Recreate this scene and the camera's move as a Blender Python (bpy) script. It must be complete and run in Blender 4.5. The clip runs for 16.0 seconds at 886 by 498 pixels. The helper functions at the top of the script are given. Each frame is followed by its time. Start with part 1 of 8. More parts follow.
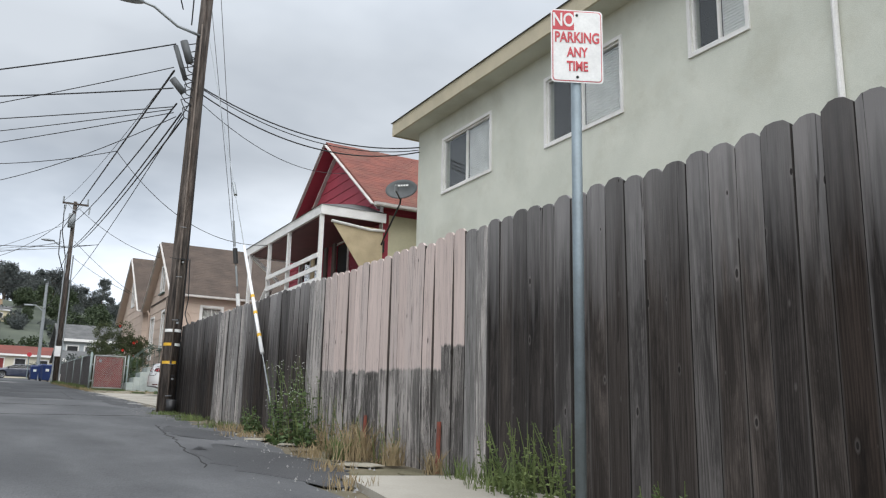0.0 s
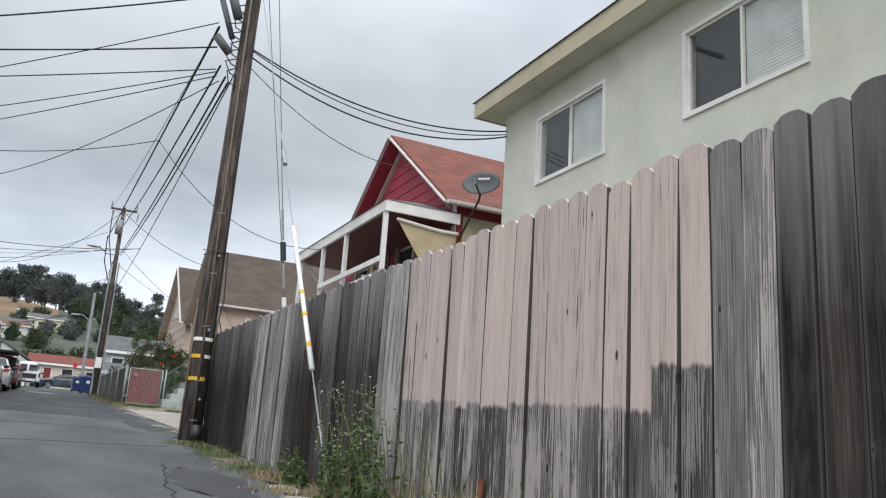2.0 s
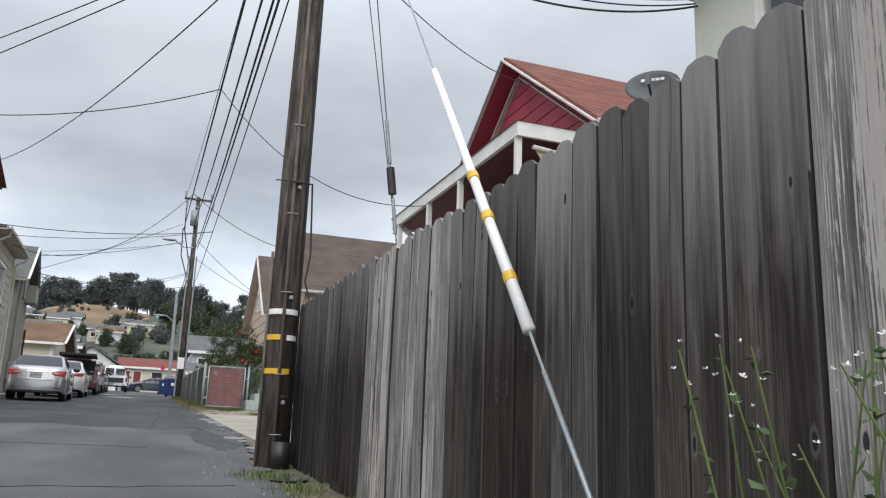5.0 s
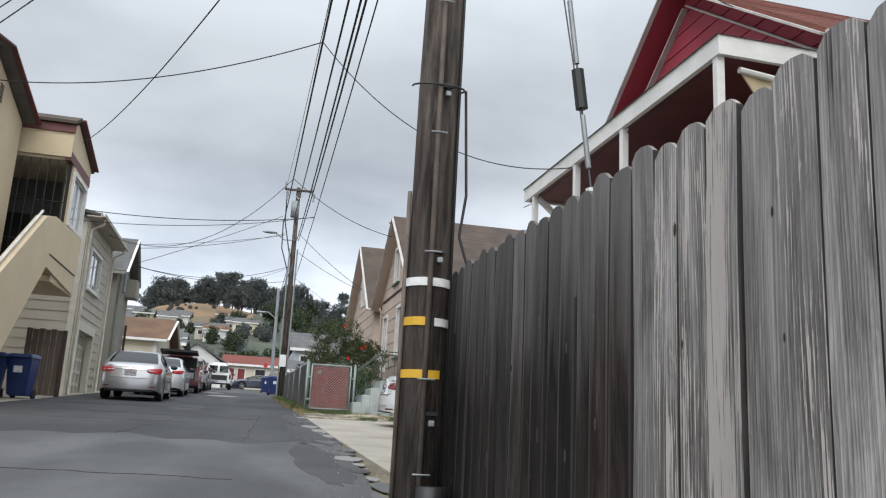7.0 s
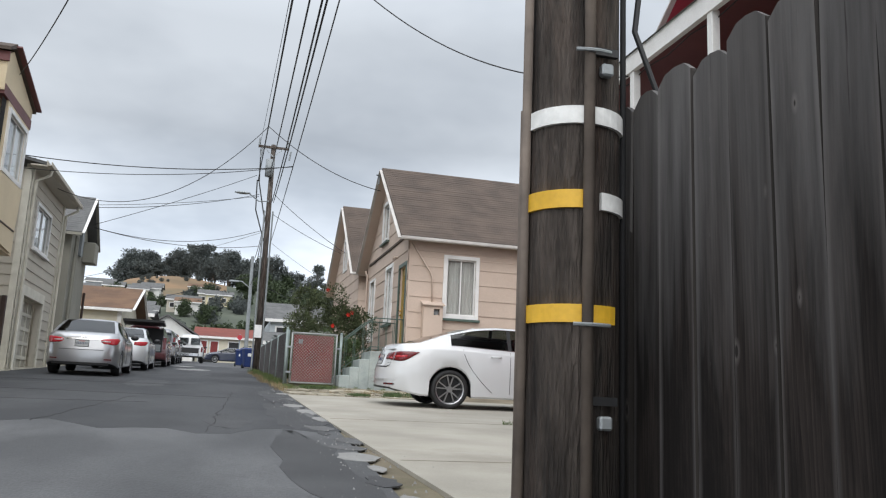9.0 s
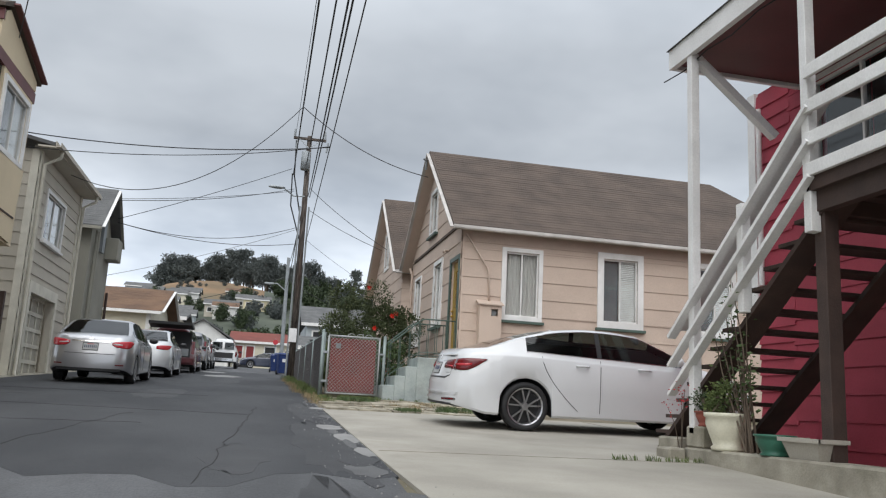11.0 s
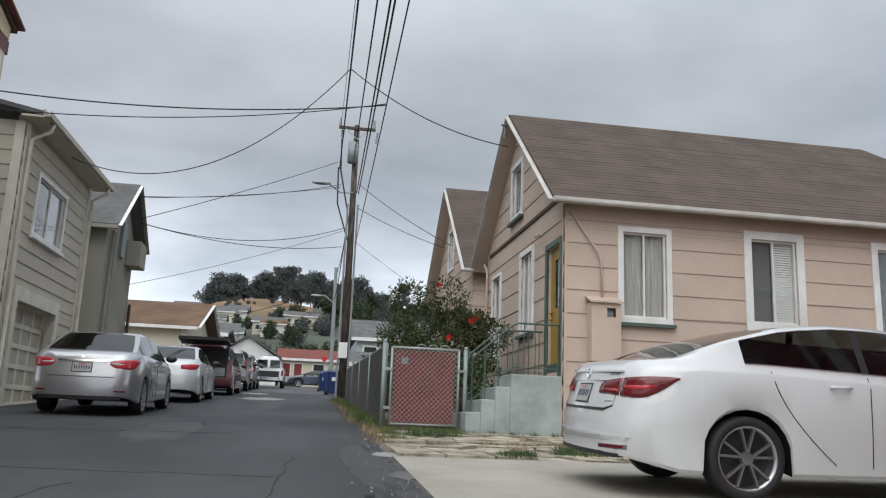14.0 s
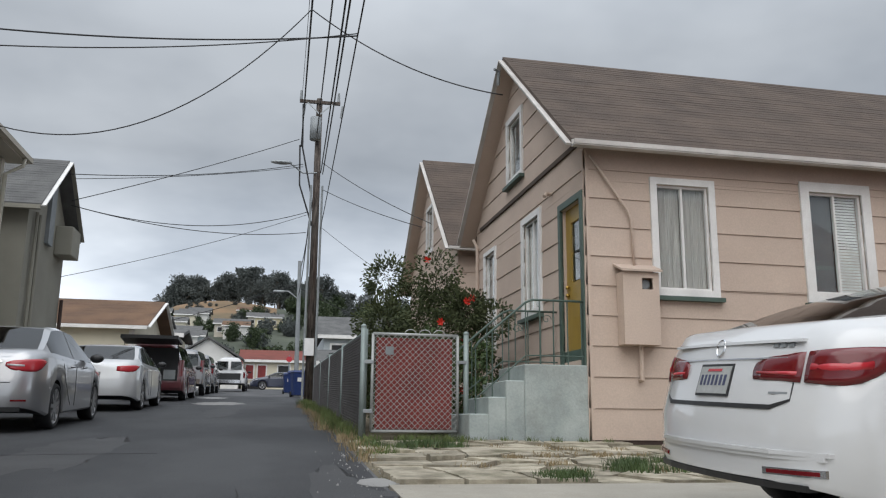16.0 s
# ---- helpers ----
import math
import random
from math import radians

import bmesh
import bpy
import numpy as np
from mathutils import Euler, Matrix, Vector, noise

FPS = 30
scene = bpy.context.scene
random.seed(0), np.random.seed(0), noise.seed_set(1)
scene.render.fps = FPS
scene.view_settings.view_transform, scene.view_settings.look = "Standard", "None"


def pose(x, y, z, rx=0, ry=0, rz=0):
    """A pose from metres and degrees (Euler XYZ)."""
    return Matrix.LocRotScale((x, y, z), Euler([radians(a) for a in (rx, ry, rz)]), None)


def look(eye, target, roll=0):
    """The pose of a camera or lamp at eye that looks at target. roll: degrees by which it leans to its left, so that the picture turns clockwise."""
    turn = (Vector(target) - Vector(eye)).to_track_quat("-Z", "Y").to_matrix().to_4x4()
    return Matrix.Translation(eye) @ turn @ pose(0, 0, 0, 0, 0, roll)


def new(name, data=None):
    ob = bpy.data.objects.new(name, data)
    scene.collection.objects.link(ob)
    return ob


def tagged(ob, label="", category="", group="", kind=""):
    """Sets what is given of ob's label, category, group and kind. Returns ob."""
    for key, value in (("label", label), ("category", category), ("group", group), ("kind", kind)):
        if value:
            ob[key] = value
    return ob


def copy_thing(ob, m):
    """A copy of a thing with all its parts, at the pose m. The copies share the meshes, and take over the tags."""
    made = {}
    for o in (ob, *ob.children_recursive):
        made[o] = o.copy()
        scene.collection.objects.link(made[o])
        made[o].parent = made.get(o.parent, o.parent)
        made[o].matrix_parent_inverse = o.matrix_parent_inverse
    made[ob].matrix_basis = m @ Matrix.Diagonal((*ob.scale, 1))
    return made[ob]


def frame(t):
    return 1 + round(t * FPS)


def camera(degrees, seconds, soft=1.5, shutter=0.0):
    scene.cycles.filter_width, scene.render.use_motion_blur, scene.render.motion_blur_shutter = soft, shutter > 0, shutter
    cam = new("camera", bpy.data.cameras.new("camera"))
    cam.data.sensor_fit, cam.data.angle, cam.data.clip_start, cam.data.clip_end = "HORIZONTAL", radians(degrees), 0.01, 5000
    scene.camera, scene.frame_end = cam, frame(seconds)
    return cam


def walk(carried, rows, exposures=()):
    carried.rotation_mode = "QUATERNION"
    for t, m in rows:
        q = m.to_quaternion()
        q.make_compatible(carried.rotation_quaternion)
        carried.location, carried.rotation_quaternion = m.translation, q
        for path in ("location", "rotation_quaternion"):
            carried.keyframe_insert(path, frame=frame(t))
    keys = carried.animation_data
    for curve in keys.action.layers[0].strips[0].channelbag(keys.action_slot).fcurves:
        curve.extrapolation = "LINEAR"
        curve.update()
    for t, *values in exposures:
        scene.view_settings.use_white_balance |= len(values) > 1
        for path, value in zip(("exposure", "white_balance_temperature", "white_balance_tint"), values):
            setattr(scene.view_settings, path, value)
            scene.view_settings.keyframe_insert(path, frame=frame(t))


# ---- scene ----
cam = camera(56.9, 16.0, soft=1.2)
METRES, EYE, TILT, LEAN, TURN = 25.2, 0.875, 0.0, 0.0, -29.1
ROWS = [
    (0.0, 0.0, 0.0, 0.0, -0.27, 12.15, -1.27),
    (0.5, -0.0054, 0.0328, 0.0025, 1.67, 11.61, -1.29),
    (1.0, -0.0128, 0.0654, 0.0061, -0.19, 12.12, -3.48),
    (1.5, -0.0217, 0.0987, 0.0083, 0.66, 13.49, -1.22),
    (2.0, -0.0289, 0.1288, 0.0089, 2.7, 13.88, -3.84),
    (2.5, -0.0415, 0.1594, 0.0098, 6.33, 13.37, -0.97),
    (3.0, -0.0521, 0.1895, 0.0119, 8.12, 13.31, -1.43),
    (5.5, -0.1012, 0.3382, 0.0205, 8.95, 12.96, -2.3),
    (6.0, -0.1157, 0.3681, 0.0229, 13.56, 15.12, -0.26),
    (6.5, -0.1292, 0.3951, 0.0251, 17.33, 14.1, -1.26),
    (7.0, -0.1437, 0.4233, 0.0279, 15.35, 12.55, -2.93),
    (7.5, -0.1575, 0.4507, 0.0299, 16.92, 12.13, -0.63),
    (8.0, -0.1715, 0.4783, 0.0312, 15.64, 12.29, -1.92),
    (8.5, -0.1874, 0.5062, 0.0314, 14.1, 12.56, -0.1),
    (9.0, -0.1989, 0.5317, 0.031, 13.64, 10.73, -2.44),
    (11.5, -0.2612, 0.6679, 0.04, 17.35, 11.21, -1.97),
    (12.0, -0.2763, 0.6962, 0.0415, 18.25, 13.4, -0.33),
    (12.5, -0.2893, 0.7227, 0.0416, 18.76, 11.28, -1.22),
    (13.0, -0.3062, 0.7521, 0.0452, 20.19, 13.23, -0.79),
    (13.5, -0.3181, 0.7789, 0.0472, 20.41, 12.2, 0.41),
    (14.0, -0.3325, 0.8062, 0.049, 19.58, 11.91, -2.22),
    (14.5, -0.3487, 0.835, 0.0496, 20.39, 12.55, 0.17),
    (15.0, -0.3613, 0.8612, 0.0488, 17.65, 9.03, -3.25),
    (15.5, -0.3768, 0.8893, 0.0505, 18.46, 12.92, 0.28),
    (16.0, -0.3873, 0.9143, 0.052, 17.38, 11.86, -0.54),
]
walk(cam, [(t, pose(0, 0, EYE, TILT, LEAN, TURN) @ pose(METRES * x, METRES * y, METRES * z, 90 + pitch, roll, yaw)) for t, x, y, z, yaw, pitch, roll in ROWS],
     exposures=[(0.0, 0.26), (1.5, 0.25), (3.0, 0.14), (5.5, 0.22), (9.0, 0.24), (11.5, 0.02), (14.0, -0.05), (16.0, -0.12)])

# ---- world, sun, exposure ----
world = bpy.data.worlds.new("overcast_sky")
scene.world = world
world.use_nodes = True
wn, wl = world.node_tree.nodes, world.node_tree.links
wn.clear()
w_out = wn.new("ShaderNodeOutputWorld")
w_bg = wn.new("ShaderNodeBackground")
w_sky = wn.new("ShaderNodeTexSky")
w_sky.sky_type, w_sky.sun_disc = "NISHITA", False
w_sky.sun_elevation, w_sky.sun_rotation = radians(51), radians(202)
w_geo = wn.new("ShaderNodeTexCoord")
w_sep = wn.new("ShaderNodeSeparateXYZ")
wl.new(w_geo.outputs["Generated"], w_sep.inputs[0])
# cloud deck seen in perspective: direction divided by height
w_add = wn.new("ShaderNodeMath"); w_add.operation = "ADD"; w_add.inputs[1].default_value = 0.22
wl.new(w_sep.outputs[2], w_add.inputs[0])
w_max = wn.new("ShaderNodeMath"); w_max.operation = "MAXIMUM"; w_max.inputs[1].default_value = 0.08
wl.new(w_add.outputs[0], w_max.inputs[0])
w_div = wn.new("ShaderNodeVectorMath"); w_div.operation = "DIVIDE"
w_com = wn.new("ShaderNodeCombineXYZ")
for i in range(3):
    wl.new(w_max.outputs[0], w_com.inputs[i])
wl.new(w_geo.outputs["Generated"], w_div.inputs[0])
wl.new(w_com.outputs[0], w_div.inputs[1])
w_noise = wn.new("ShaderNodeTexNoise")
w_noise.inputs["Scale"].default_value, w_noise.inputs["Detail"].default_value = 1.1, 5.0
w_noise.inputs["Roughness"].default_value = 0.52
wl.new(w_div.outputs[0], w_noise.inputs["Vector"])
w_ramp = wn.new("ShaderNodeValToRGB")
w_ramp.color_ramp.elements[0].position, w_ramp.color_ramp.elements[0].color = 0.36, (0.33, 0.37, 0.425, 1)
w_ramp.color_ramp.elements[1].position, w_ramp.color_ramp.elements[1].color = 0.68, (0.60, 0.645, 0.70, 1)
wl.new(w_noise.outputs[0], w_ramp.inputs[0])
# an overcast sky is brighter towards the zenith
w_map = wn.new("ShaderNodeMapRange")
w_map.inputs["From Min"].default_value, w_map.inputs["From Max"].default_value = 0.42, 1.0
w_map.inputs["To Min"].default_value, w_map.inputs["To Max"].default_value = 1.0, 3.0
wl.new(w_sep.outputs[2], w_map.inputs["Value"])
# and paler again where the cloud thins out above the horizon
w_low = wn.new("ShaderNodeMapRange")
w_low.inputs["From Min"].default_value, w_low.inputs["From Max"].default_value = 0.06, 0.30
w_low.inputs["To Min"].default_value, w_low.inputs["To Max"].default_value = 2.7, 1.0
wl.new(w_sep.outputs[2], w_low.inputs["Value"])
w_fac = wn.new("ShaderNodeMath"); w_fac.operation = "MULTIPLY"
wl.new(w_map.outputs[0], w_fac.inputs[0]); wl.new(w_low.outputs[0], w_fac.inputs[1])
w_mul = wn.new("ShaderNodeVectorMath"); w_mul.operation = "SCALE"
wl.new(w_ramp.outputs[0], w_mul.inputs[0])
wl.new(w_fac.outputs[0], w_mul.inputs["Scale"])
w_skys = wn.new("ShaderNodeVectorMath"); w_skys.operation = "SCALE"
w_skys.inputs["Scale"].default_value = 0.05
wl.new(w_sky.outputs[0], w_skys.inputs[0])
w_mix = wn.new("ShaderNodeMix"); w_mix.data_type = "RGBA"
w_mix.inputs["Factor"].default_value = 0.93
wl.new(w_skys.outputs[0], w_mix.inputs["A"])
wl.new(w_mul.outputs[0], w_mix.inputs["B"])
wl.new(w_mix.outputs["Result"], w_bg.inputs["Color"])
w_bg.inputs["Strength"].default_value = 1.0
wl.new(w_bg.outputs[0], w_out.inputs[0])

sun = new("sun", bpy.data.lights.new("sun", "SUN"))
sun.data.energy, sun.data.angle, sun.data.color = 2.4, radians(75), (1.0, 0.985, 0.96)
sun.matrix_world = look((-7, -17, 23), (0, 0, 0))

# ---- materials ----


def mat(name, col, col2=None, rough=0.85, scale=2.0, fine=40.0, bump=0.15, metal=0.0, rand=0.0, stain=None, stain_amt=0.0,
        stretch=(1, 1, 1), coat=0.0, contrast=(0.35, 0.68), bdist=0.01, var=0.14):
    """A surface with broad mottling (col to col2), fine grain, stains, relief and variation from piece to piece."""
    m = bpy.data.materials.new(name)
    m.use_nodes = True
    n, l = m.node_tree.nodes, m.node_tree.links
    b = n["Principled BSDF"]
    b.inputs["Roughness"].default_value, b.inputs["Metallic"].default_value = rough, metal
    b.inputs["Coat Weight"].default_value = coat
    b.inputs["Coat Roughness"].default_value = 0.06
    g = n.new("ShaderNodeNewGeometry")
    mp = n.new("ShaderNodeMapping")
    mp.inputs["Scale"].default_value = stretch
    l.new(g.outputs["Position"], mp.inputs[0])
    n1 = n.new("ShaderNodeTexNoise")
    n1.inputs["Scale"].default_value, n1.inputs["Detail"].default_value = scale, 6
    l.new(mp.outputs[0], n1.inputs["Vector"])
    r1 = n.new("ShaderNodeValToRGB")
    r1.color_ramp.elements[0].position, r1.color_ramp.elements[1].position = contrast
    c2 = col2 or tuple(c * 0.82 for c in col)
    r1.color_ramp.elements[0].color, r1.color_ramp.elements[1].color = (*c2, 1), (*col, 1)
    l.new(n1.outputs[0], r1.inputs[0])
    n2 = n.new("ShaderNodeTexNoise")
    n2.inputs["Scale"].default_value, n2.inputs["Detail"].default_value = fine, 3
    l.new(mp.outputs[0], n2.inputs["Vector"])
    hs = n.new("ShaderNodeHueSaturation")
    mr = n.new("ShaderNodeMapRange")
    mr.inputs["To Min"].default_value, mr.inputs["To Max"].default_value = 1 - var, 1 + var
    l.new(n2.outputs[0], mr.inputs["Value"])
    last = r1.outputs[0]
    if stain:
        n3 = n.new("ShaderNodeTexNoise")
        n3.inputs["Scale"].default_value, n3.inputs["Detail"].default_value = scale * 0.37, 8
        n3.inputs["Roughness"].default_value = 0.7
        l.new(mp.outputs[0], n3.inputs["Vector"])
        r3 = n.new("ShaderNodeMapRange")
        r3.inputs["From Min"].default_value, r3.inputs["From Max"].default_value = 0.5, 0.68
        r3.inputs["To Max"].default_value = stain_amt
        l.new(n3.outputs[0], r3.inputs["Value"])
        mx = n.new("ShaderNodeMix"); mx.data_type = "RGBA"
        l.new(r3.outputs[0], mx.inputs["Factor"])
        l.new(last, mx.inputs["A"])
        mx.inputs["B"].default_value = (*stain, 1)
        last = mx.outputs["Result"]
    l.new(last, hs.inputs["Color"])
    val = mr.outputs[0]
    if rand:
        oi = n.new("ShaderNodeObjectInfo")
        m2 = n.new("ShaderNodeMapRange")
        m2.inputs["To Min"].default_value, m2.inputs["To Max"].default_value = 1 - rand, 1 + rand
        l.new(oi.outputs["Random"], m2.inputs["Value"])
        mm = n.new("ShaderNodeMath"); mm.operation = "MULTIPLY"
        l.new(val, mm.inputs[0]); l.new(m2.outputs[0], mm.inputs[1])
        val = mm.outputs[0]
    l.new(val, hs.inputs["Value"])
    l.new(hs.outputs[0], b.inputs["Base Color"])
    if bump:
        bp = n.new("ShaderNodeBump")
        bp.inputs["Strength"].default_value, bp.inputs["Distance"].default_value = bump, bdist
        l.new(n2.outputs[0], bp.inputs["Height"])
        l.new(bp.outputs[0], b.inputs["Normal"])
    return m


def glass_mat(name, tint=(0.9, 0.93, 0.93), rough=0.02):
    m = bpy.data.materials.new(name)
    m.use_nodes = True
    b = m.node_tree.nodes["Principled BSDF"]
    b.inputs["Base Color"].default_value = (*tint, 1)
    b.inputs["Roughness"].default_value = rough
    b.inputs["Transmission Weight"].default_value = 1.0
    b.inputs["IOR"].default_value = 1.45
    return m


def wood_mat(name, dark, light, paint=None, z_lo=0.0, rand=0.25, silver=0.3, edge=0.25, wet=0.5, flakes=0.0, worn=0.0, slope=0.0):
    """Weathered fence timber: ringed grain, damp streaks, knots, silvered tops and edges; paint, where given, covers it above a wavering line."""
    m = bpy.data.materials.new(name)
    m.use_nodes = True
    n, l = m.node_tree.nodes, m.node_tree.links
    b = n["Principled BSDF"]
    b.inputs["Roughness"].default_value = 0.9
    b.inputs["Specular IOR Level"].default_value = 0.25
    g = n.new("ShaderNodeNewGeometry")
    oi = n.new("ShaderNodeObjectInfo")
    uv = n.new("ShaderNodeUVMap"); uv.uv_map = "board"
    us = n.new("ShaderNodeSeparateXYZ"); l.new(uv.outputs[0], us.inputs[0])
    off = n.new("ShaderNodeVectorMath"); off.operation = "SCALE"
    off.inputs[0].default_value = (0, 3.7, 40)
    l.new(oi.outputs["Random"], off.inputs["Scale"])
    ad = n.new("ShaderNodeVectorMath")
    l.new(g.outputs["Position"], ad.inputs[0]); l.new(off.outputs[0], ad.inputs[1])

    def noise_at(stretch, scale, detail=5, rough=0.6, dist=0.0):
        mp = n.new("ShaderNodeMapping"); mp.inputs["Scale"].default_value = stretch
        l.new(ad.outputs[0], mp.inputs[0])
        t = n.new("ShaderNodeTexNoise")
        t.inputs["Scale"].default_value, t.inputs["Detail"].default_value = scale, detail
        t.inputs["Roughness"].default_value, t.inputs["Distortion"].default_value = rough, dist
        l.new(mp.outputs[0], t.inputs["Vector"])
        return t.outputs[0]

    def math_(op, x, y, z=None):
        k = n.new("ShaderNodeMath"); k.operation = op
        for i, v in enumerate((x, y, z)):
            if v is None:
                continue
            if isinstance(v, (int, float)):
                k.inputs[i].default_value = v
            else:
                l.new(v, k.inputs[i])
        return k.outputs[0]

    def span(v, lo, hi, o0=0.0, o1=1.0):
        k = n.new("ShaderNodeMapRange")
        k.inputs["From Min"].default_value, k.inputs["From Max"].default_value = lo, hi
        k.inputs["To Min"].default_value, k.inputs["To Max"].default_value = o0, o1
        l.new(v, k.inputs["Value"])
        return k.outputs[0]

    def blend(f, x, y):
        k = n.new("ShaderNodeMix"); k.data_type = "RGBA"
        l.new(f, k.inputs["Factor"])
        for v, i in ((x, "A"), (y, "B")):
            if isinstance(v, tuple):
                k.inputs[i].default_value = (*v, 1)
            else:
                l.new(v, k.inputs[i])
        return k.outputs["Result"]

    fine = noise_at((1, 1, 0.035), 75, 6, 0.68, 0.6)
    broad = noise_at((1, 1, 0.06), 17, 5, 0.6, 0.3)
    patch = noise_at((1, 1, 0.20), 6, 7, 0.70, 0.5)
    wm = n.new("ShaderNodeMapping"); wm.inputs["Scale"].default_value = (0.3, 1, 0.055)
    l.new(ad.outputs[0], wm.inputs[0])
    ring = n.new("ShaderNodeTexWave")
    ring.wave_type, ring.bands_direction, ring.wave_profile = "BANDS", "Y", "SAW"
    ring.inputs["Scale"].default_value, ring.inputs["Distortion"].default_value = 21.0, 22.0
    ring.inputs["Detail"].default_value, ring.inputs["Detail Scale"].default_value = 1.5, 0.5
    l.new(wm.outputs[0], ring.inputs["Vector"])
    tone = math_("MULTIPLY_ADD", fine, 0.52, math_("MULTIPLY_ADD", broad, 0.33, math_("MULTIPLY", ring.outputs[1], 0.15)))
    r = n.new("ShaderNodeValToRGB")
    e = r.color_ramp.elements
    e[0].position, e[0].color = 0.30, (*[c * 0.55 for c in dark], 1)
    e[1].position, e[1].color = 0.64, (*light, 1)
    k = e.new(0.47); k.color = (*[0.6 * p + 0.4 * q for p, q in zip(dark, light)], 1)
    l.new(tone, r.inputs[0])
    last = r.outputs[0]
    # damp, dark streaks; boards differ in how far they have gone
    shiftw = math_("MULTIPLY_ADD", oi.outputs["Random"], 0.16, patch)
    last = blend(span(shiftw, 0.50, 0.68, 0.0, wet), last, tuple(c * 0.5 for c in dark))
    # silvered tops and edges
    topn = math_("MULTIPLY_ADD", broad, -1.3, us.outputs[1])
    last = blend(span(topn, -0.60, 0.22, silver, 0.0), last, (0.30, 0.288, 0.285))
    ed = math_("ABSOLUTE", math_("SUBTRACT", us.outputs[0], 0.5), 0)
    edn = math_("MULTIPLY_ADD", patch, 0.22, ed)
    last = blend(span(edn, 0.50, 0.60, 0.0, edge), last, (0.27, 0.255, 0.25))
    if paint:
        sp = n.new("ShaderNodeSeparateXYZ"); l.new(g.outputs["Position"], sp.inputs[0])
        zz = math_("MULTIPLY_ADD", sp.outputs[1], -slope, sp.outputs[2])
        zz = math_("MULTIPLY_ADD", oi.outputs["Random"], 0.05, zz)
        zz = math_("MULTIPLY_ADD", broad, 0.10, zz)
        above = span(zz, z_lo + 0.05, z_lo + 0.075)
        # flakes of old paint and pale bare wood below the line
        fl = math_("MULTIPLY_ADD", tone, 0.6, math_("MULTIPLY_ADD", patch, 0.55, math_("MULTIPLY", oi.outputs["Random"], -0.10)))
        below = span(fl, 0.525, 0.555, 0.0, flakes)
        thin = span(tone, 0.39, 0.46, 1.0 - worn, 1.0)
        gone = span(shiftw, 0.66, 0.80, 1.0, 1.0 - 0.6 * worn)
        cover = math_("MAXIMUM", math_("MULTIPLY", math_("MULTIPLY", above, thin), gone), below)
        pc = n.new("ShaderNodeValToRGB")
        pc.color_ramp.elements[0].position, pc.color_ramp.elements[0].color = 0.38, (*[c * 0.84 for c in paint], 1)
        pc.color_ramp.elements[1].position, pc.color_ramp.elements[1].color = 0.58, (*paint, 1)
        l.new(tone, pc.inputs[0])
        flake = blend(above, (0.47, 0.43, 0.40), pc.outputs[0])
        last = blend(cover, last, flake)
    # knots, with a paler collar
    vm = n.new("ShaderNodeMapping"); vm.inputs["Scale"].default_value = (5.2, 2.1, 1.0)
    ksep, kcom = n.new("ShaderNodeSeparateXYZ"), n.new("ShaderNodeCombineXYZ")
    l.new(ad.outputs[0], ksep.inputs[0])
    l.new(ksep.outputs[1], kcom.inputs[0]); l.new(ksep.outputs[2], kcom.inputs[1])
    l.new(kcom.outputs[0], vm.inputs[0])
    vo = n.new("ShaderNodeTexVoronoi"); vo.inputs["Scale"].default_value = 1.0
    vo.voronoi_dimensions = "2D"
    l.new(vm.outputs[0], vo.inputs["Vector"])
    kc = n.new("ShaderNodeSeparateColor"); l.new(vo.outputs["Color"], kc.inputs[0])
    size = math_("ADD", span(kc.outputs[0], 0.0, 1.0, -0.035, 0.09), vo.outputs["Distance"])
    last = blend(span(size, 0.03, 0.07, 0.28, 0.0), last, (0.22, 0.20, 0.19))
    last = blend(span(size, 0.012, 0.026, 0.92, 0.0), last, (0.012, 0.010, 0.009))
    # drying cracks along the grain
    crack = noise_at((1, 1, 0.018), 40, 3, 0.5, 1.0)
    last = blend(span(crack, 0.27, 0.32, 0.85, 0.0), last, (0.016, 0.013, 0.012))
    # sawn edges: bare timber the brush never reached, blackened for the shade in the joints
    last = blend(span(us.outputs[0], -0.6, -0.5, 0.92, 0.0), last, (0.020, 0.017, 0.015))
    hs = n.new("ShaderNodeHueSaturation")
    l.new(span(oi.outputs["Random"], 0.0, 1.0, 1 - rand, 1 + rand), hs.inputs["Value"])
    l.new(last, hs.inputs["Color"])
    l.new(hs.outputs[0], b.inputs["Base Color"])
    bp = n.new("ShaderNodeBump")
    bp.inputs["Strength"].default_value, bp.inputs["Distance"].default_value = 0.5, 0.005
    l.new(tone, bp.inputs["Height"]); l.new(bp.outputs[0], b.inputs["Normal"])
    return m


M = {}
M["asphalt"] = mat("asphalt", (0.100, 0.101, 0.104), (0.058, 0.059, 0.062), 0.8, 0.9, 70, 0.7, stain=(0.026, 0.026, 0.028), stain_amt=0.75, stretch=(1.0, 0.35, 1), contrast=(0.40, 0.62), var=0.34)
M["asphalt_dark"] = mat("darkened_asphalt", (0.047, 0.048, 0.051), (0.026, 0.027, 0.030), 0.8, 0.7, 80, 0.7, stain=(0.020, 0.020, 0.022), stain_amt=0.8, stretch=(1.0, 0.45, 1), contrast=(0.40, 0.60), var=0.34)
M["asphalt_patch"] = mat("asphalt_patch", (0.052, 0.052, 0.054), (0.034, 0.034, 0.036), 0.75, 1.2, 100, 0.4)
M["asphalt_crack"] = mat("crack_dirt", (0.016, 0.015, 0.014), None, 0.95, 6, 60, 0.2)
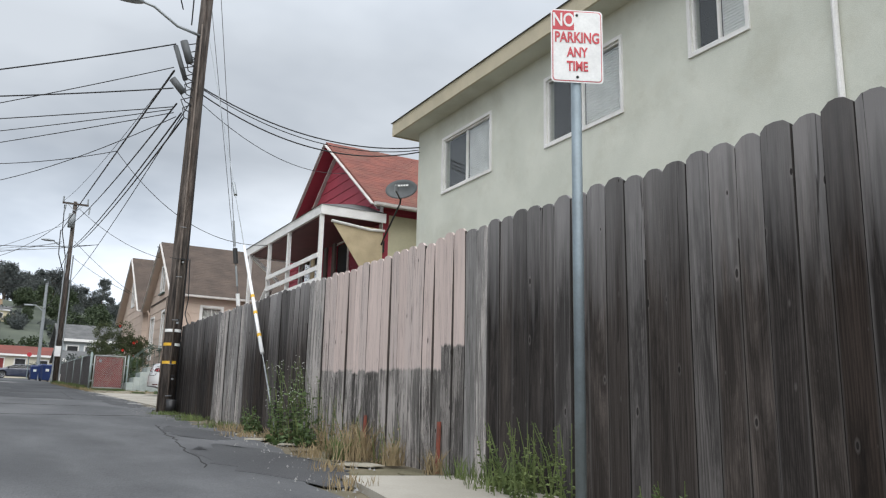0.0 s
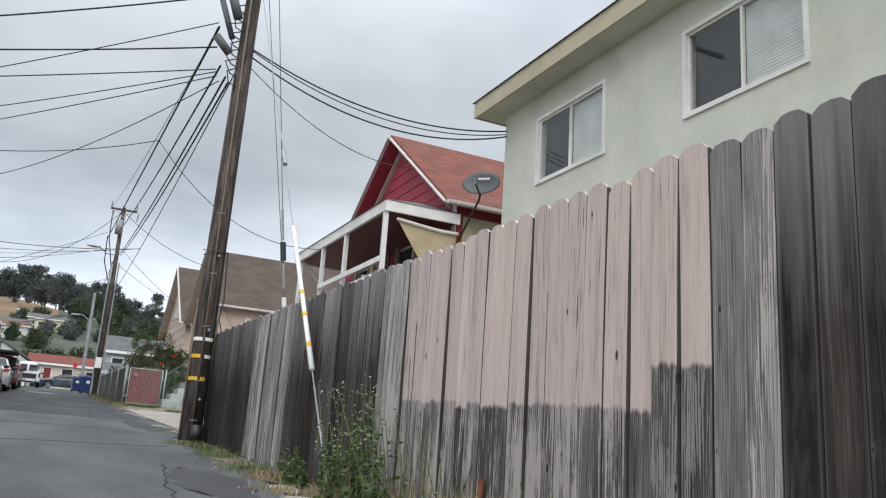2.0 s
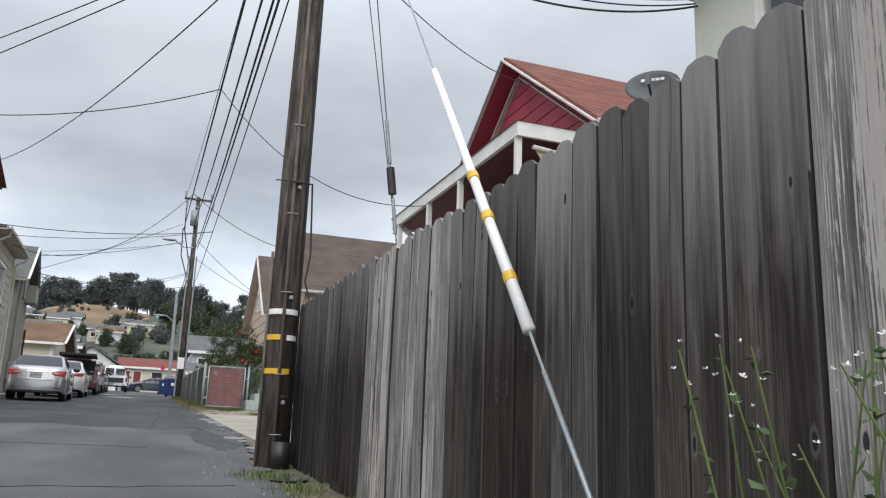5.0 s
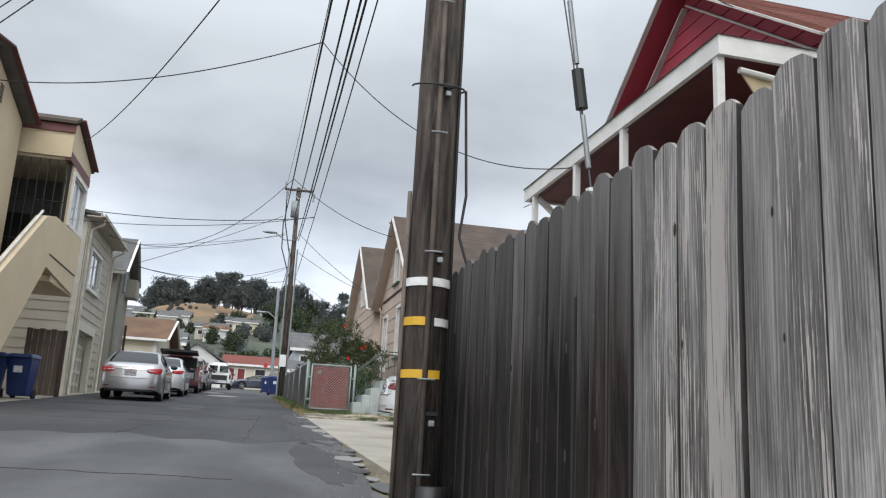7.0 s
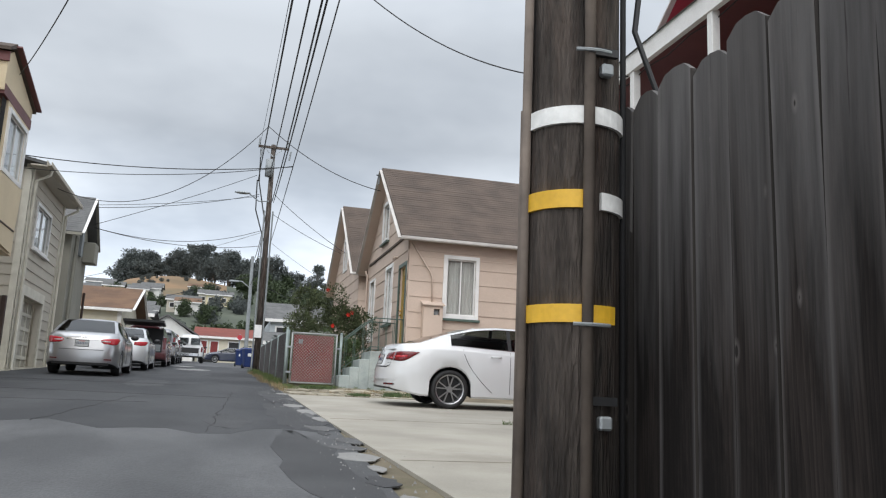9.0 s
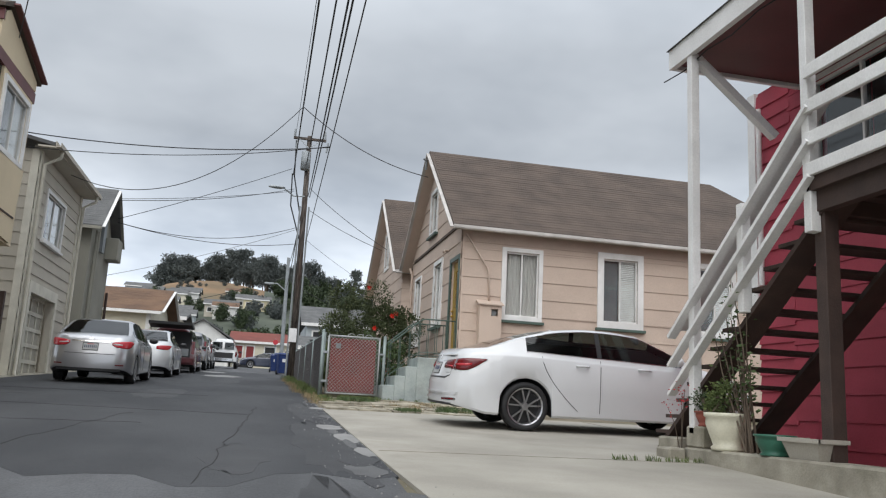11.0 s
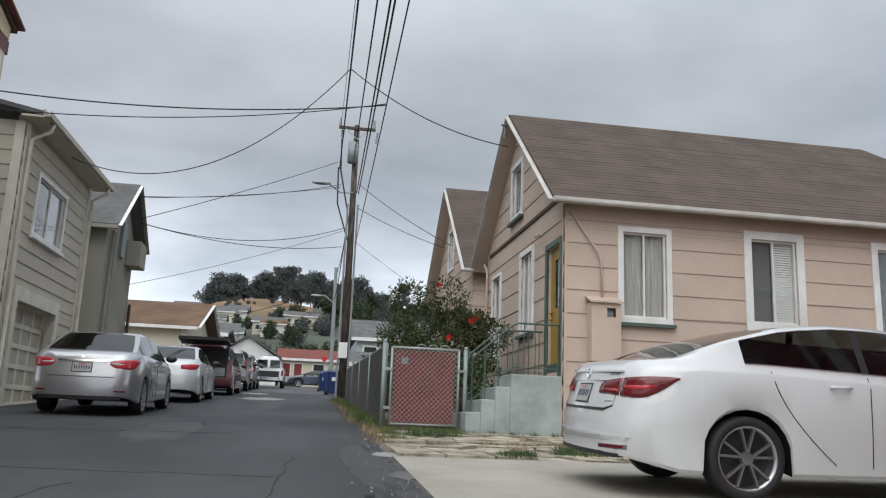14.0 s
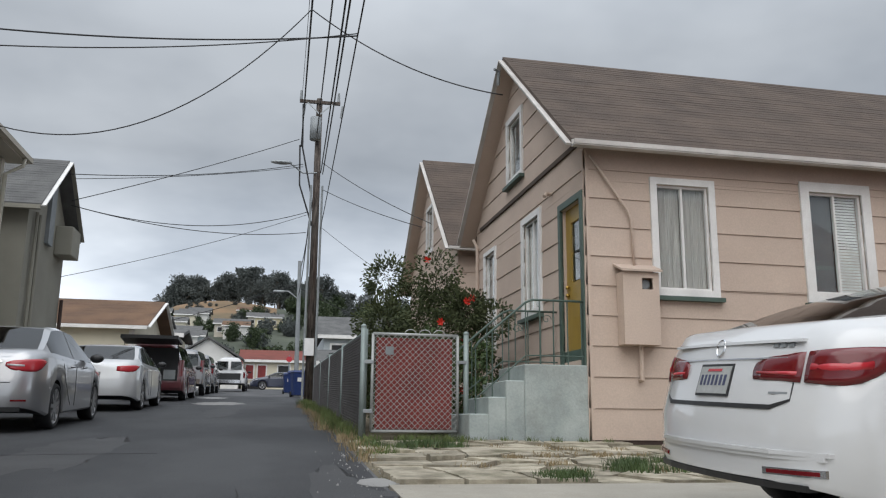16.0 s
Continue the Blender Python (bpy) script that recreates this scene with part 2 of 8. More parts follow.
M["asphalt_grey"] = mat("asphalt_grey", (0.118, 0.118, 0.118), (0.085, 0.085, 0.086), 0.9, 1.6, 120, 0.4)
M["asphalt_light"] = mat("worn_pale_asphalt", (0.27, 0.265, 0.255), (0.20, 0.197, 0.19), 0.9, 1.6, 100, 0.3)
M["concrete"] = mat("concrete", (0.37, 0.345, 0.295), (0.275, 0.255, 0.215), 0.9, 0.9, 60, 0.25, stain=(0.20, 0.175, 0.14), stain_amt=0.6)
M["concrete_old"] = mat("concrete_old", (0.40, 0.37, 0.30), (0.24, 0.22, 0.175), 0.95, 3.0, 50, 0.4, stain=(0.13, 0.12, 0.08), stain_amt=0.7, rand=0.12)
M["flag_stone"] = mat("weathered_flagstone", (0.43, 0.385, 0.30), (0.22, 0.195, 0.145), 0.95, 4.5, 45, 0.7, stain=(0.10, 0.095, 0.05), stain_amt=0.75, rand=0.2, contrast=(0.38, 0.62))
M["soil"] = mat("soil", (0.20, 0.165, 0.115), (0.10, 0.085, 0.055), 1.0, 1.5, 50, 0.8, stain=(0.09, 0.10, 0.04), stain_amt=0.6)
M["stucco"] = mat("green_stucco", (0.62, 0.63, 0.555), (0.545, 0.56, 0.49), 0.95, 1.3, 70, 0.35, stain=(0.40, 0.39, 0.31), stain_amt=0.5)
M["beige_paint"] = mat("beige_fascia_paint", (0.52, 0.46, 0.33), (0.44, 0.39, 0.28), 0.7, 2, 40, 0.1)
M["white_trim"] = mat("white_trim_paint", (0.80, 0.79, 0.77), (0.68, 0.67, 0.65), 0.55, 2.5, 50, 0.08, stain=(0.5, 0.48, 0.45), stain_amt=0.35)
M["dull_white"] = mat("weathered_white_paint", (0.58, 0.55, 0.52), (0.46, 0.435, 0.41), 0.7, 2.5, 50, 0.1, stain=(0.36, 0.33, 0.30), stain_amt=0.4)
M["pink"] = mat("pink_siding_paint", (0.565, 0.45, 0.37), (0.505, 0.40, 0.33), 0.8, 1.2, 45, 0.12, rand=0.03, stain=(0.45, 0.35, 0.28), stain_amt=0.3)
M["roof_brown"] = mat("brown_shingle", (0.108, 0.080, 0.063), (0.072, 0.054, 0.044), 0.95, 1.5, 35, 0.8, stain=(0.07, 0.055, 0.045), stain_amt=0.5, bdist=0.02)
M["roof_red"] = mat("red_shingle", (0.235, 0.078, 0.056), (0.15, 0.055, 0.043), 0.95, 2.2, 30, 0.8, stain=(0.16, 0.10, 0.07), stain_amt=0.5, bdist=0.02)
M["roof_grey"] = mat("grey_shingle", (0.136, 0.136, 0.1326), (0.0884, 0.0884, 0.0884), 0.95, 1.8, 30, 0.8, bdist=0.02)
M["roof_tan"] = mat("tan_shingle", (0.1674, 0.0961, 0.0558), (0.1116, 0.0651, 0.0403), 0.95, 0.9, 20, 0.6, bdist=0.02)
M["red"] = mat("red_siding_paint", (0.38, 0.045, 0.072), (0.31, 0.034, 0.056), 0.7, 1.3, 45, 0.12, rand=0.05)
M["cream"] = mat("cream_siding_paint", (0.62, 0.58, 0.40), None, 0.8, 1.5, 45, 0.12, rand=0.03)
M["grey_siding"] = mat("grey_siding_paint", (0.4784, 0.44, 0.369), (0.4324, 0.396, 0.3321), 0.8, 1.3, 45, 0.12, rand=0.04)
M["olive"] = mat("olive_stucco", (0.29, 0.28, 0.235), (0.24, 0.23, 0.195), 0.95, 1.0, 60, 0.4)
M["beige_stucco"] = mat("beige_stucco", (0.66, 0.55, 0.38), (0.60, 0.50, 0.345), 0.95, 1.0, 60, 0.3)
M["cream_stucco"] = mat("cream_stucco", (0.66, 0.61, 0.49), (0.58, 0.54, 0.43), 0.95, 1.0, 40, 0.2)
M["maroon"] = mat("maroon_trim_paint", (0.14, 0.045, 0.045), None, 0.6, 2, 40, 0.1)
M["green_trim"] = mat("green_trim_paint", (0.075, 0.115, 0.095), None, 0.55, 3, 40, 0.1)
M["ochre"] = mat("ochre_door_paint", (0.36, 0.235, 0.045), (0.31, 0.20, 0.04), 0.45, 3, 40, 0.08)
M["steps_paint"] = mat("pale_green_concrete_paint", (0.40, 0.44, 0.42), (0.29, 0.33, 0.32), 0.8, 2.5, 40, 0.25, stain=(0.20, 0.21, 0.19), stain_amt=0.6)
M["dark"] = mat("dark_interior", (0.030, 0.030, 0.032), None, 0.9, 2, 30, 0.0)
M["blind"] = mat("window_blind", (0.80, 0.80, 0.78), None, 0.7, 3, 30, 0.0)
M["blind_grey"] = mat("insect_screen", (0.15, 0.155, 0.16), (0.12, 0.125, 0.13), 0.9, 3, 300, 0.1)
M["curtain"] = mat("net_curtain", (0.66, 0.65, 0.62), (0.48, 0.47, 0.45), 0.9, 4, 60, 0.2, stretch=(6, 6, 0.3))
M["glass"] = glass_mat("window_glass")
M["glass_car"] = glass_mat("tinted_car_glass", (0.16, 0.18, 0.18))
M["pole_wood"] = mat("creosoted_pole_timber", (0.155, 0.128, 0.110), (0.026, 0.021, 0.018), 0.9, 9, 45, 1.0, stain=(0.085, 0.048, 0.032), stain_amt=0.55, stretch=(2, 2, 0.22), contrast=(0.34, 0.70), bdist=0.03, var=0.5)
M["steel"] = mat("galvanised_steel", (0.36, 0.38, 0.39), (0.27, 0.29, 0.30), 0.5, 4, 60, 0.1, metal=0.55)
M["grey_metal"] = mat("painted_grey_metal", (0.27, 0.29, 0.30), None, 0.6, 5, 60, 0.05, metal=0.2)
M["wire"] = mat("black_cable_sheath", (0.022, 0.022, 0.024), None, 0.7, 5, 60, 0.0)
M["wire_grey"] = mat("grey_cable", (0.10, 0.105, 0.11), None, 0.7, 5, 60, 0.0)
M["white_plastic"] = mat("white_plastic", (0.80, 0.80, 0.80), (0.70, 0.70, 0.70), 0.4, 4, 40, 0.02)
M["yellow"] = mat("yellow_reflective_tape", (0.72, 0.42, 0.03), None, 0.5, 12, 50, 0.05)
M["white_tape"] = mat("white_reflective_tape", (0.78, 0.78, 0.76), (0.6, 0.6, 0.58), 0.5, 12, 50, 0.05)
M["black_rubber"] = mat("tyre_rubber", (0.018, 0.018, 0.019), None, 0.75, 8, 60, 0.2)
M["black_plastic"] = mat("black_plastic", (0.02, 0.02, 0.021), None, 0.45, 8, 60, 0.05)
M["chrome"] = mat("bright_metal", (0.75, 0.75, 0.76), None, 0.18, 8, 60, 0.0, metal=1.0)
M["alloy"] = mat("alloy_rim", (0.50, 0.50, 0.51), None, 0.3, 8, 60, 0.0, metal=0.9)
M["brown_wood"] = mat("dark_brown_stain", (0.060, 0.036, 0.028), (0.040, 0.025, 0.020), 0.75, 4, 60, 0.3, stretch=(1, 1, 1))
M["gate_red"] = mat("red_privacy_slats", (0.235, 0.034, 0.027), (0.17, 0.026, 0.022), 0.7, 3, 60, 0.1)
M["blue_bin"] = mat("blue_bin_plastic", (0.014, 0.036, 0.14), None, 0.4, 3, 50, 0.05)
M["leaf"] = mat("leaf_green", (0.080, 0.125, 0.036), (0.035, 0.062, 0.020), 0.6, 9, 30, 0.0, contrast=(0.3, 0.7))
M["leaf_dark"] = mat("leaf_dark_green", (0.055, 0.080, 0.028), (0.020, 0.034, 0.014), 0.65, 5, 20, 0.0, contrast=(0.3, 0.7))
# far foliage: distance haze is mixed into this paler, greyer green
M["leaf_far"] = mat("hazed_eucalyptus_leaf", (0.105, 0.118, 0.110), (0.062, 0.072, 0.069), 0.9, 0.12, 2, 0.0, contrast=(0.3, 0.7))
M["straw"] = mat("dry_grass", (0.33, 0.26, 0.15), (0.19, 0.14, 0.075), 0.9, 6, 30, 0.0)
M["grass"] = mat("weed_grass", (0.13, 0.165, 0.05), (0.065, 0.095, 0.028), 0.8, 6, 30, 0.0)
M["bark"] = mat("bark", (0.12, 0.09, 0.065), None, 0.95, 5, 40, 0.5)
M["flower"] = mat("red_petal", (0.62, 0.035, 0.02), None, 0.6, 8, 30, 0.0)
M["hill_dry"] = mat("dry_hill_grass", (0.27, 0.165, 0.088), (0.15, 0.105, 0.06), 1.0, 0.06, 0.6, 0.0, stain=(0.11, 0.11, 0.07), stain_amt=0.9)
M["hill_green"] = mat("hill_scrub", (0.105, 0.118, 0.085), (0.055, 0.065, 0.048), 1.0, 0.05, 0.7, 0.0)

# ---- mesh helpers ----
ORIGIN = {}


def gz(y):
    """Height of the street, which climbs steadily and eases off past the second pole."""
    if y <= 60:
        return 0.19 + 0.048 * y
    return 3.07 + 0.042 * (min(y, 100) - 60)


def thing(name, label, category, loc, group="", kind=""):
    ob = new(name)
    ob.empty_display_size = 0.2
    ob.location = loc
    ORIGIN[ob.name] = Vector(loc)
    return tagged(ob, label, category, group, kind)


def part(name, bm, material, parent=None, label="", smooth=False):
    """Links a bmesh, in world coordinates, as one mesh object under a thing or part."""
    me = bpy.data.meshes.new(name)
    o = ORIGIN[parent.name] if parent is not None else Vector((0, 0, 0))
    bmesh.ops.translate(bm, verts=bm.verts, vec=-o)
    bmesh.ops.recalc_face_normals(bm, faces=bm.faces)
    bm.to_mesh(me)
    bm.free()
    me.materials.append(material)
    if smooth:
        for p in me.polygons:
            p.use_smooth = True
    ob = new(name, me)
    if parent is not None:
        ob.parent = parent
        ORIGIN[ob.name] = o
    if label:
        ob["label"] = label
    return ob


def solo(name, bm, material, label, category, kind="", loc=None, smooth=False, group=""):
    """A thing that is one mesh, with its origin at its base."""
    c = Vector(loc) if loc is not None else Vector((0, 0, 0))
    bmesh.ops.translate(bm, verts=bm.verts, vec=-c)
    bmesh.ops.recalc_face_normals(bm, faces=bm.faces)
    me = bpy.data.meshes.new(name)
    bm.to_mesh(me)
    bm.free()
    me.materials.append(material)
    if smooth:
        for p in me.polygons:
            p.use_smooth = True
    ob = new(name, me)
    ob.location = c
    ORIGIN[ob.name] = c
    return tagged(ob, label, category, group, kind)


def box(bm, x0, x1, y0, y1, z0, z1, bev=0.0):
    r = bmesh.ops.create_cube(bm, size=1)
    bmesh.ops.scale(bm, verts=r["verts"], vec=(abs(x1 - x0), abs(y1 - y0), abs(z1 - z0)))
    bmesh.ops.translate(bm, verts=r["verts"], vec=((x0 + x1) / 2, (y0 + y1) / 2, (z0 + z1) / 2))
    if bev:
        es = {e for v in r["verts"] for e in v.link_edges}
        bmesh.ops.bevel(bm, geom=list(es), offset=bev, segments=1, affect="EDGES")
    return bm


def boxes(*rows, bev=0.0):
    bm = bmesh.new()
    for r in rows:
        box(bm, *r, bev=bev)
    return bm


def hull8(bm, lo, hi):
    """A solid between two quads of four corners each, in the same order."""
    a = [bm.verts.new(p) for p in lo]
    b = [bm.verts.new(p) for p in hi]
    bm.faces.new(a[::-1]); bm.faces.new(b)
    for i in range(4):
        j = (i + 1) % 4
        bm.faces.new((a[i], a[j], b[j], b[i]))


def beam(bm, p, q, w, h, up=(0, 0, 1)):
    """A rectangular bar from p to q, w wide and h high."""
    p, q, up = Vector(p), Vector(q), Vector(up)
    d = (q - p).normalized()
    s = d.cross(up).normalized() * (w / 2)
    t = s.cross(d).normalized() * (h / 2)
    hull8(bm, [p - s - t, p + s - t, p + s + t, p - s + t], [q - s - t, q + s - t, q + s + t, q - s + t])


def tube(bm, pts, r, seg=8, r1=None, cap=True):
    """A round bar along points, with a radius that may taper to r1."""
    pts = [Vector(p) for p in pts]
    rings = []
    for i, p in enumerate(pts):
        d = (pts[min(i + 1, len(pts) - 1)] - pts[max(i - 1, 0)]).normalized()
        a = d.orthogonal().normalized() if i == 0 else (rings_a - d * rings_a.dot(d)).normalized()
        rings_a = a
        b = d.cross(a)
        f = i / max(1, len(pts) - 1)
        rr = r if r1 is None else r + (r1 - r) * f
        rings.append([bm.verts.new(p + a * (rr * math.cos(k * math.tau / seg)) + b * (rr * math.sin(k * math.tau / seg))) for k in range(seg)])
    for u, v in zip(rings, rings[1:]):
        for k in range(seg):
            bm.faces.new((u[k], u[(k + 1) % seg], v[(k + 1) % seg], v[k]))
    if cap:
        bm.faces.new(rings[0][::-1]); bm.faces.new(rings[-1])
    return bm


def prism(bm, poly, lo, hi, axis="x"):
    """A polygon in the other two axes, carried from lo to hi along an axis."""
    def at(p, v):
        return {"x": (v, p[0], p[1]), "y": (p[0], v, p[1]), "z": (p[0], p[1], v)}[axis]
    a = [bm.verts.new(at(p, lo)) for p in poly]
    b = [bm.verts.new(at(p, hi)) for p in poly]
    bm.faces.new(a[::-1]); bm.faces.new(b)
    for i in range(len(poly)):
        j = (i + 1) % len(poly)
        bm.faces.new((a[i], a[j], b[j], b[i]))
    return bm


class Face:
    """One side of a building: a corner, the way along it and the way out of it."""

    def __init__(self, corner, along, out):
        self.o, self.u, self.n = Vector((*corner, 0)), Vector((*along, 0)), Vector((*out, 0))

    def at(self, u, z, d=0.0):
        p = self.o + self.u * u + self.n * d
        return Vector((p.x, p.y, z))

    def block(self, bm, u0, u1, z0, z1, d0, d1):
        hull8(bm, [self.at(u0, z0, d0), self.at(u1, z0, d0), self.at(u1, z0, d1), self.at(u0, z0, d1)],
              [self.at(u0, z1, d0), self.at(u1, z1, d0), self.at(u1, z1, d1), self.at(u0, z1, d1)])


def bands(u0, u1, z0, z1, holes):
    """Rectangles that fill a span but for its holes (u0, u1, z0, z1)."""
    zs = sorted({z0, z1, *[min(max(z, z0), z1) for h in holes for z in h[2:4]]})
    for a, b in zip(zs, zs[1:]):
        if b - a < 1e-4:
            continue
        spans, m = [(u0, u1)], (a + b) / 2
        for h in holes:
            if h[2] < m < h[3]:
                spans = [s for lo, hi in spans for s in ((lo, min(hi, h[0])), (max(lo, h[1]), hi)) if s[1] - s[0] > 0.005]
        for lo, hi in spans:
            yield lo, hi, a, b


def core_wall(parent, f, u0, u1, z0, z1, holes, material, thick=0.16, name="wall", gable=None):
    bm = bmesh.new()
    us = sorted({u0, u1, *[min(max(u, u0), u1) for h in holes for u in h[:2]]})
    zs = sorted({z0, z1, *[min(max(z, z0), z1) for h in holes for z in h[2:4]]})
    for a, b in zip(us, us[1:]):
        for c, d in zip(zs, zs[1:]):
            if not any(h[0] < (a + b) / 2 < h[1] and h[2] < (c + d) / 2 < h[3] for h in holes):
                f.block(bm, a, b, c, d, -thick, 0)
    if gable:
        peak_u, peak_z = gable[0], gable[1]
        gh = [h for h in holes if h[3] > z1]
        if gh:
            h = gh[0]
            sl = lambda u: z1 + (peak_z - z1) * (1 - abs(u - peak_u) / ((u1 - u0) / 2))
            for a, b in ((u0, h[0]), (h[1], u1)):
                us = [a, b] if not a < peak_u < b else [a, peak_u, b]
                for p, q in zip(us, us[1:]):
                    hull8(bm, [f.at(p, z1, -thick), f.at(q, z1, -thick), f.at(q, z1, 0), f.at(p, z1, 0)],
                          [f.at(p, max(sl(p), z1 + .001), -thick), f.at(q, max(sl(q), z1 + .001), -thick), f.at(q, max(sl(q), z1 + .001), 0), f.at(p, max(sl(p), z1 + .001), 0)])
            us = sorted({h[0], min(max(peak_u, h[0]), h[1]), h[1]})
            for p, q in zip(us, us[1:]):
                hull8(bm, [f.at(p, h[3], -thick), f.at(q, h[3], -thick), f.at(q, h[3], 0), f.at(p, h[3], 0)],
                      [f.at(p, sl(p), -thick), f.at(q, sl(q), -thick), f.at(q, sl(q), 0), f.at(p, sl(p), 0)])
            if h[2] > z1:
                f.block(bm, h[0], h[1], z1, h[2], -thick, 0)
        else:
            a = [bm.verts.new(f.at(*p, -thick)) for p in ((u0, z1), (u1, z1), (peak_u, peak_z))]
            b = [bm.verts.new(f.at(*p, 0)) for p in ((u0, z1), (u1, z1), (peak_u, peak_z))]
            bm.faces.new(a); bm.faces.new(b)
            for i in range(3):
                bm.faces.new((a[i], a[(i + 1) % 3], b[(i + 1) % 3], b[i]))
    bmesh.ops.remove_doubles(bm, verts=bm.verts, dist=0.0005)
    seen = {}
    for fc in bm.faces:
        seen.setdefault(frozenset(fc.verts), []).append(fc)
    bmesh.ops.delete(bm, geom=[fc for v in seen.values() if len(v) > 1 for fc in v], context="FACES_ONLY")
    return part(name, bm, material, parent)


def siding(parent, f, u0, u1, z0, z1, holes, material, pitch=0.42, gable=None, lap=0.022, name="siding_board"):
    """Lapped boards, each course an object of its own, cut round the openings and along a gable's slopes."""
    z = z0
    top = gable[1] if gable else z1
    while z < top - 0.03:
        zt = min(z + pitch, top)
        runs = {}

        def ends(zz):
            if not gable or zz <= z1:
                return u0, u1
            k = (zz - z1) / (gable[1] - z1)
            return u0 + (gable[0] - u0) * k, u1 + (gable[0] - u1) * k
        for a, b, c, d in bands(u0, u1, z, zt, holes):
            def out(zz):
                return lap - (lap - 0.006) * (zz - z) / pitch
            (lc, hc), (ld, hd) = ends(c), ends(d)
            a0, b0, a1, b1 = max(a, lc), min(b, hc), max(a, ld), min(b, hd)
            if b0 - a0 < 0.01:
                continue
            key = next((q for q in runs if abs(q[0] - a) < 0.01 or abs(q[1] - b) < 0.01), (a, b))
            bm = runs.setdefault(key, bmesh.new()) if key not in runs else runs[key]
            if b1 < a1:
                a1 = b1 = (a1 + b1) / 2
            hull8(bm, [f.at(a0, c, 0.001), f.at(b0, c, 0.001), f.at(b0, c, out(c)), f.at(a0, c, out(c))],
                  [f.at(a1, d - 0.006, 0.001), f.at(max(b1, a1 + 0.002), d - 0.006, 0.001), f.at(max(b1, a1 + 0.002), d - 0.006, out(d)), f.at(a1, d - 0.006, out(d))])
        for bm in runs.values():
            bmesh.ops.remove_doubles(bm, verts=bm.verts, dist=0.007)
            part(name, bm, material, parent)
        z = zt


def window(parent, f, u0, u1, z0, z1, trim=0.1, proud=0.05, trim_mat=None, split=True, left="blind_grey", right="blind", sill=None, name="window"):
    """A window in the hole u0 to u1, z0 to z1: casing, sashes, glass, and the hanging or dark sheet behind it."""
    tm = trim_mat or M["white_trim"]
    bm = bmesh.new()
    f.block(bm, u0 - trim, u0, z0 - trim, z1 + trim, 0, proud)
    f.block(bm, u1, u1 + trim, z0 - trim, z1 + trim, 0, proud)
    f.block(bm, u0, u1, z1, z1 + trim, 0, proud)
    f.block(bm, u0, u1, z0 - trim, z0, 0, proud)
    w = part(name, bm, tm, parent)
    s = 0.035
    mid = (u0 + u1) / 2
    bm = bmesh.new()
    f.block(bm, u0, u0 + s, z0, z1, -0.07, -0.01)
    f.block(bm, u1 - s, u1, z0, z1, -0.07, -0.01)
    f.block(bm, u0 + s, u1 - s, z1 - s, z1, -0.07, -0.01)
    f.block(bm, u0 + s, u1 - s, z0, z0 + s, -0.07, -0.01)
    if split:
        f.block(bm, mid - s / 2, mid + s / 2, z0 + s, z1 - s, -0.065, -0.012)
    part("sash", bm, tm, w)
    spans = [(u0 + s, mid - s / 2, left), (mid + s / 2, u1 - s, right)] if split else [(u0 + s, u1 - s, left)]
    for a, b, k in spans:
        bm = bmesh.new()
        f.block(bm, a, b, z0 + s, z1 - s, -0.045, -0.04)
        g = part("pane", bm, M["glass"], w)
        g.visible_shadow = False
        bm = bmesh.new()
        if k == "blind":
            zz = z0 + s + 0.012
            while zz < z1 - s:
                hull8(bm, [f.at(a, zz, -0.105), f.at(b, zz, -0.105), f.at(b, zz - 0.006, -0.085), f.at(a, zz - 0.006, -0.085)],
                      [f.at(a, zz + 0.034, -0.10), f.at(b, zz + 0.034, -0.10), f.at(b, zz + 0.028, -0.08), f.at(a, zz + 0.028, -0.08)])
                zz += 0.045
            part("blind", bm, M["blind"], w)
        elif k == "curtain":
            n = 40
            pts = [(a + (b - a) * i / n, -0.10 + 0.018 * math.sin(i * 1.9) + 0.01 * math.sin(i * 0.7)) for i in range(n + 1)]
            for (p, d), (q, e) in zip(pts, pts[1:]):
                hull8(bm, [f.at(p, z0, d - 0.004), f.at(q, z0, e - 0.004), f.at(q, z0, e), f.at(p, z0, d)],
                      [f.at(p, z1, d - 0.004), f.at(q, z1, e - 0.004), f.at(q, z1, e), f.at(p, z1, d)])
            part("curtain", bm, M["curtain"], w)
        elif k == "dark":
            # near-black sheet put in for the unlit room behind the glass
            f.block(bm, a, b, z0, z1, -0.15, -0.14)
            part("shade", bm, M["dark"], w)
        else:
            f.block(bm, a, b, z0, z1, -0.10, -0.095)
            part("screen", bm, M[k], w)
    if sill:
        bm = bmesh.new()
        f.block(bm, u0 - trim - 0.04, u1 + trim + 0.04, z0 - trim - 0.06, z0 - trim, 0, 0.11)
        part("sill", bm, sill, w)
    return w


def shingle_slope(parent, a, b, c, d, material, course=0.145, name="shingles", thick=0.011):
    """Courses of shingles, each lapping the one below, between the eave a-b and the ridge d-c (same order)."""
    a, b, c, d = Vector(a), Vector(b), Vector(c), Vector(d)
    n = max(2, round((d - a).length / course))
    nor = (b - a).cross(d - a).normalized()
    if nor.z < 0:
        nor = -nor
    bm = bmesh.new()
    rnd = random.Random(7)
    for i in range(n):
        f0, f1 = i / n, min(1.0, (i + 1.25) / n)
        p0, p1 = a.lerp(d, f0), b.lerp(c, f0)
        q0, q1 = a.lerp(d, f1), b.lerp(c, f1)
        t = thick * rnd.uniform(0.8, 1.2)
        hull8(bm, [p0 + nor * 0.002, p1 + nor * 0.002, p1 + nor * t, p0 + nor * t],
              [q0 + nor * 0.001, q1 + nor * 0.001, q1 + nor * 0.006, q0 + nor * 0.006])
    return part(name, bm, material, parent)

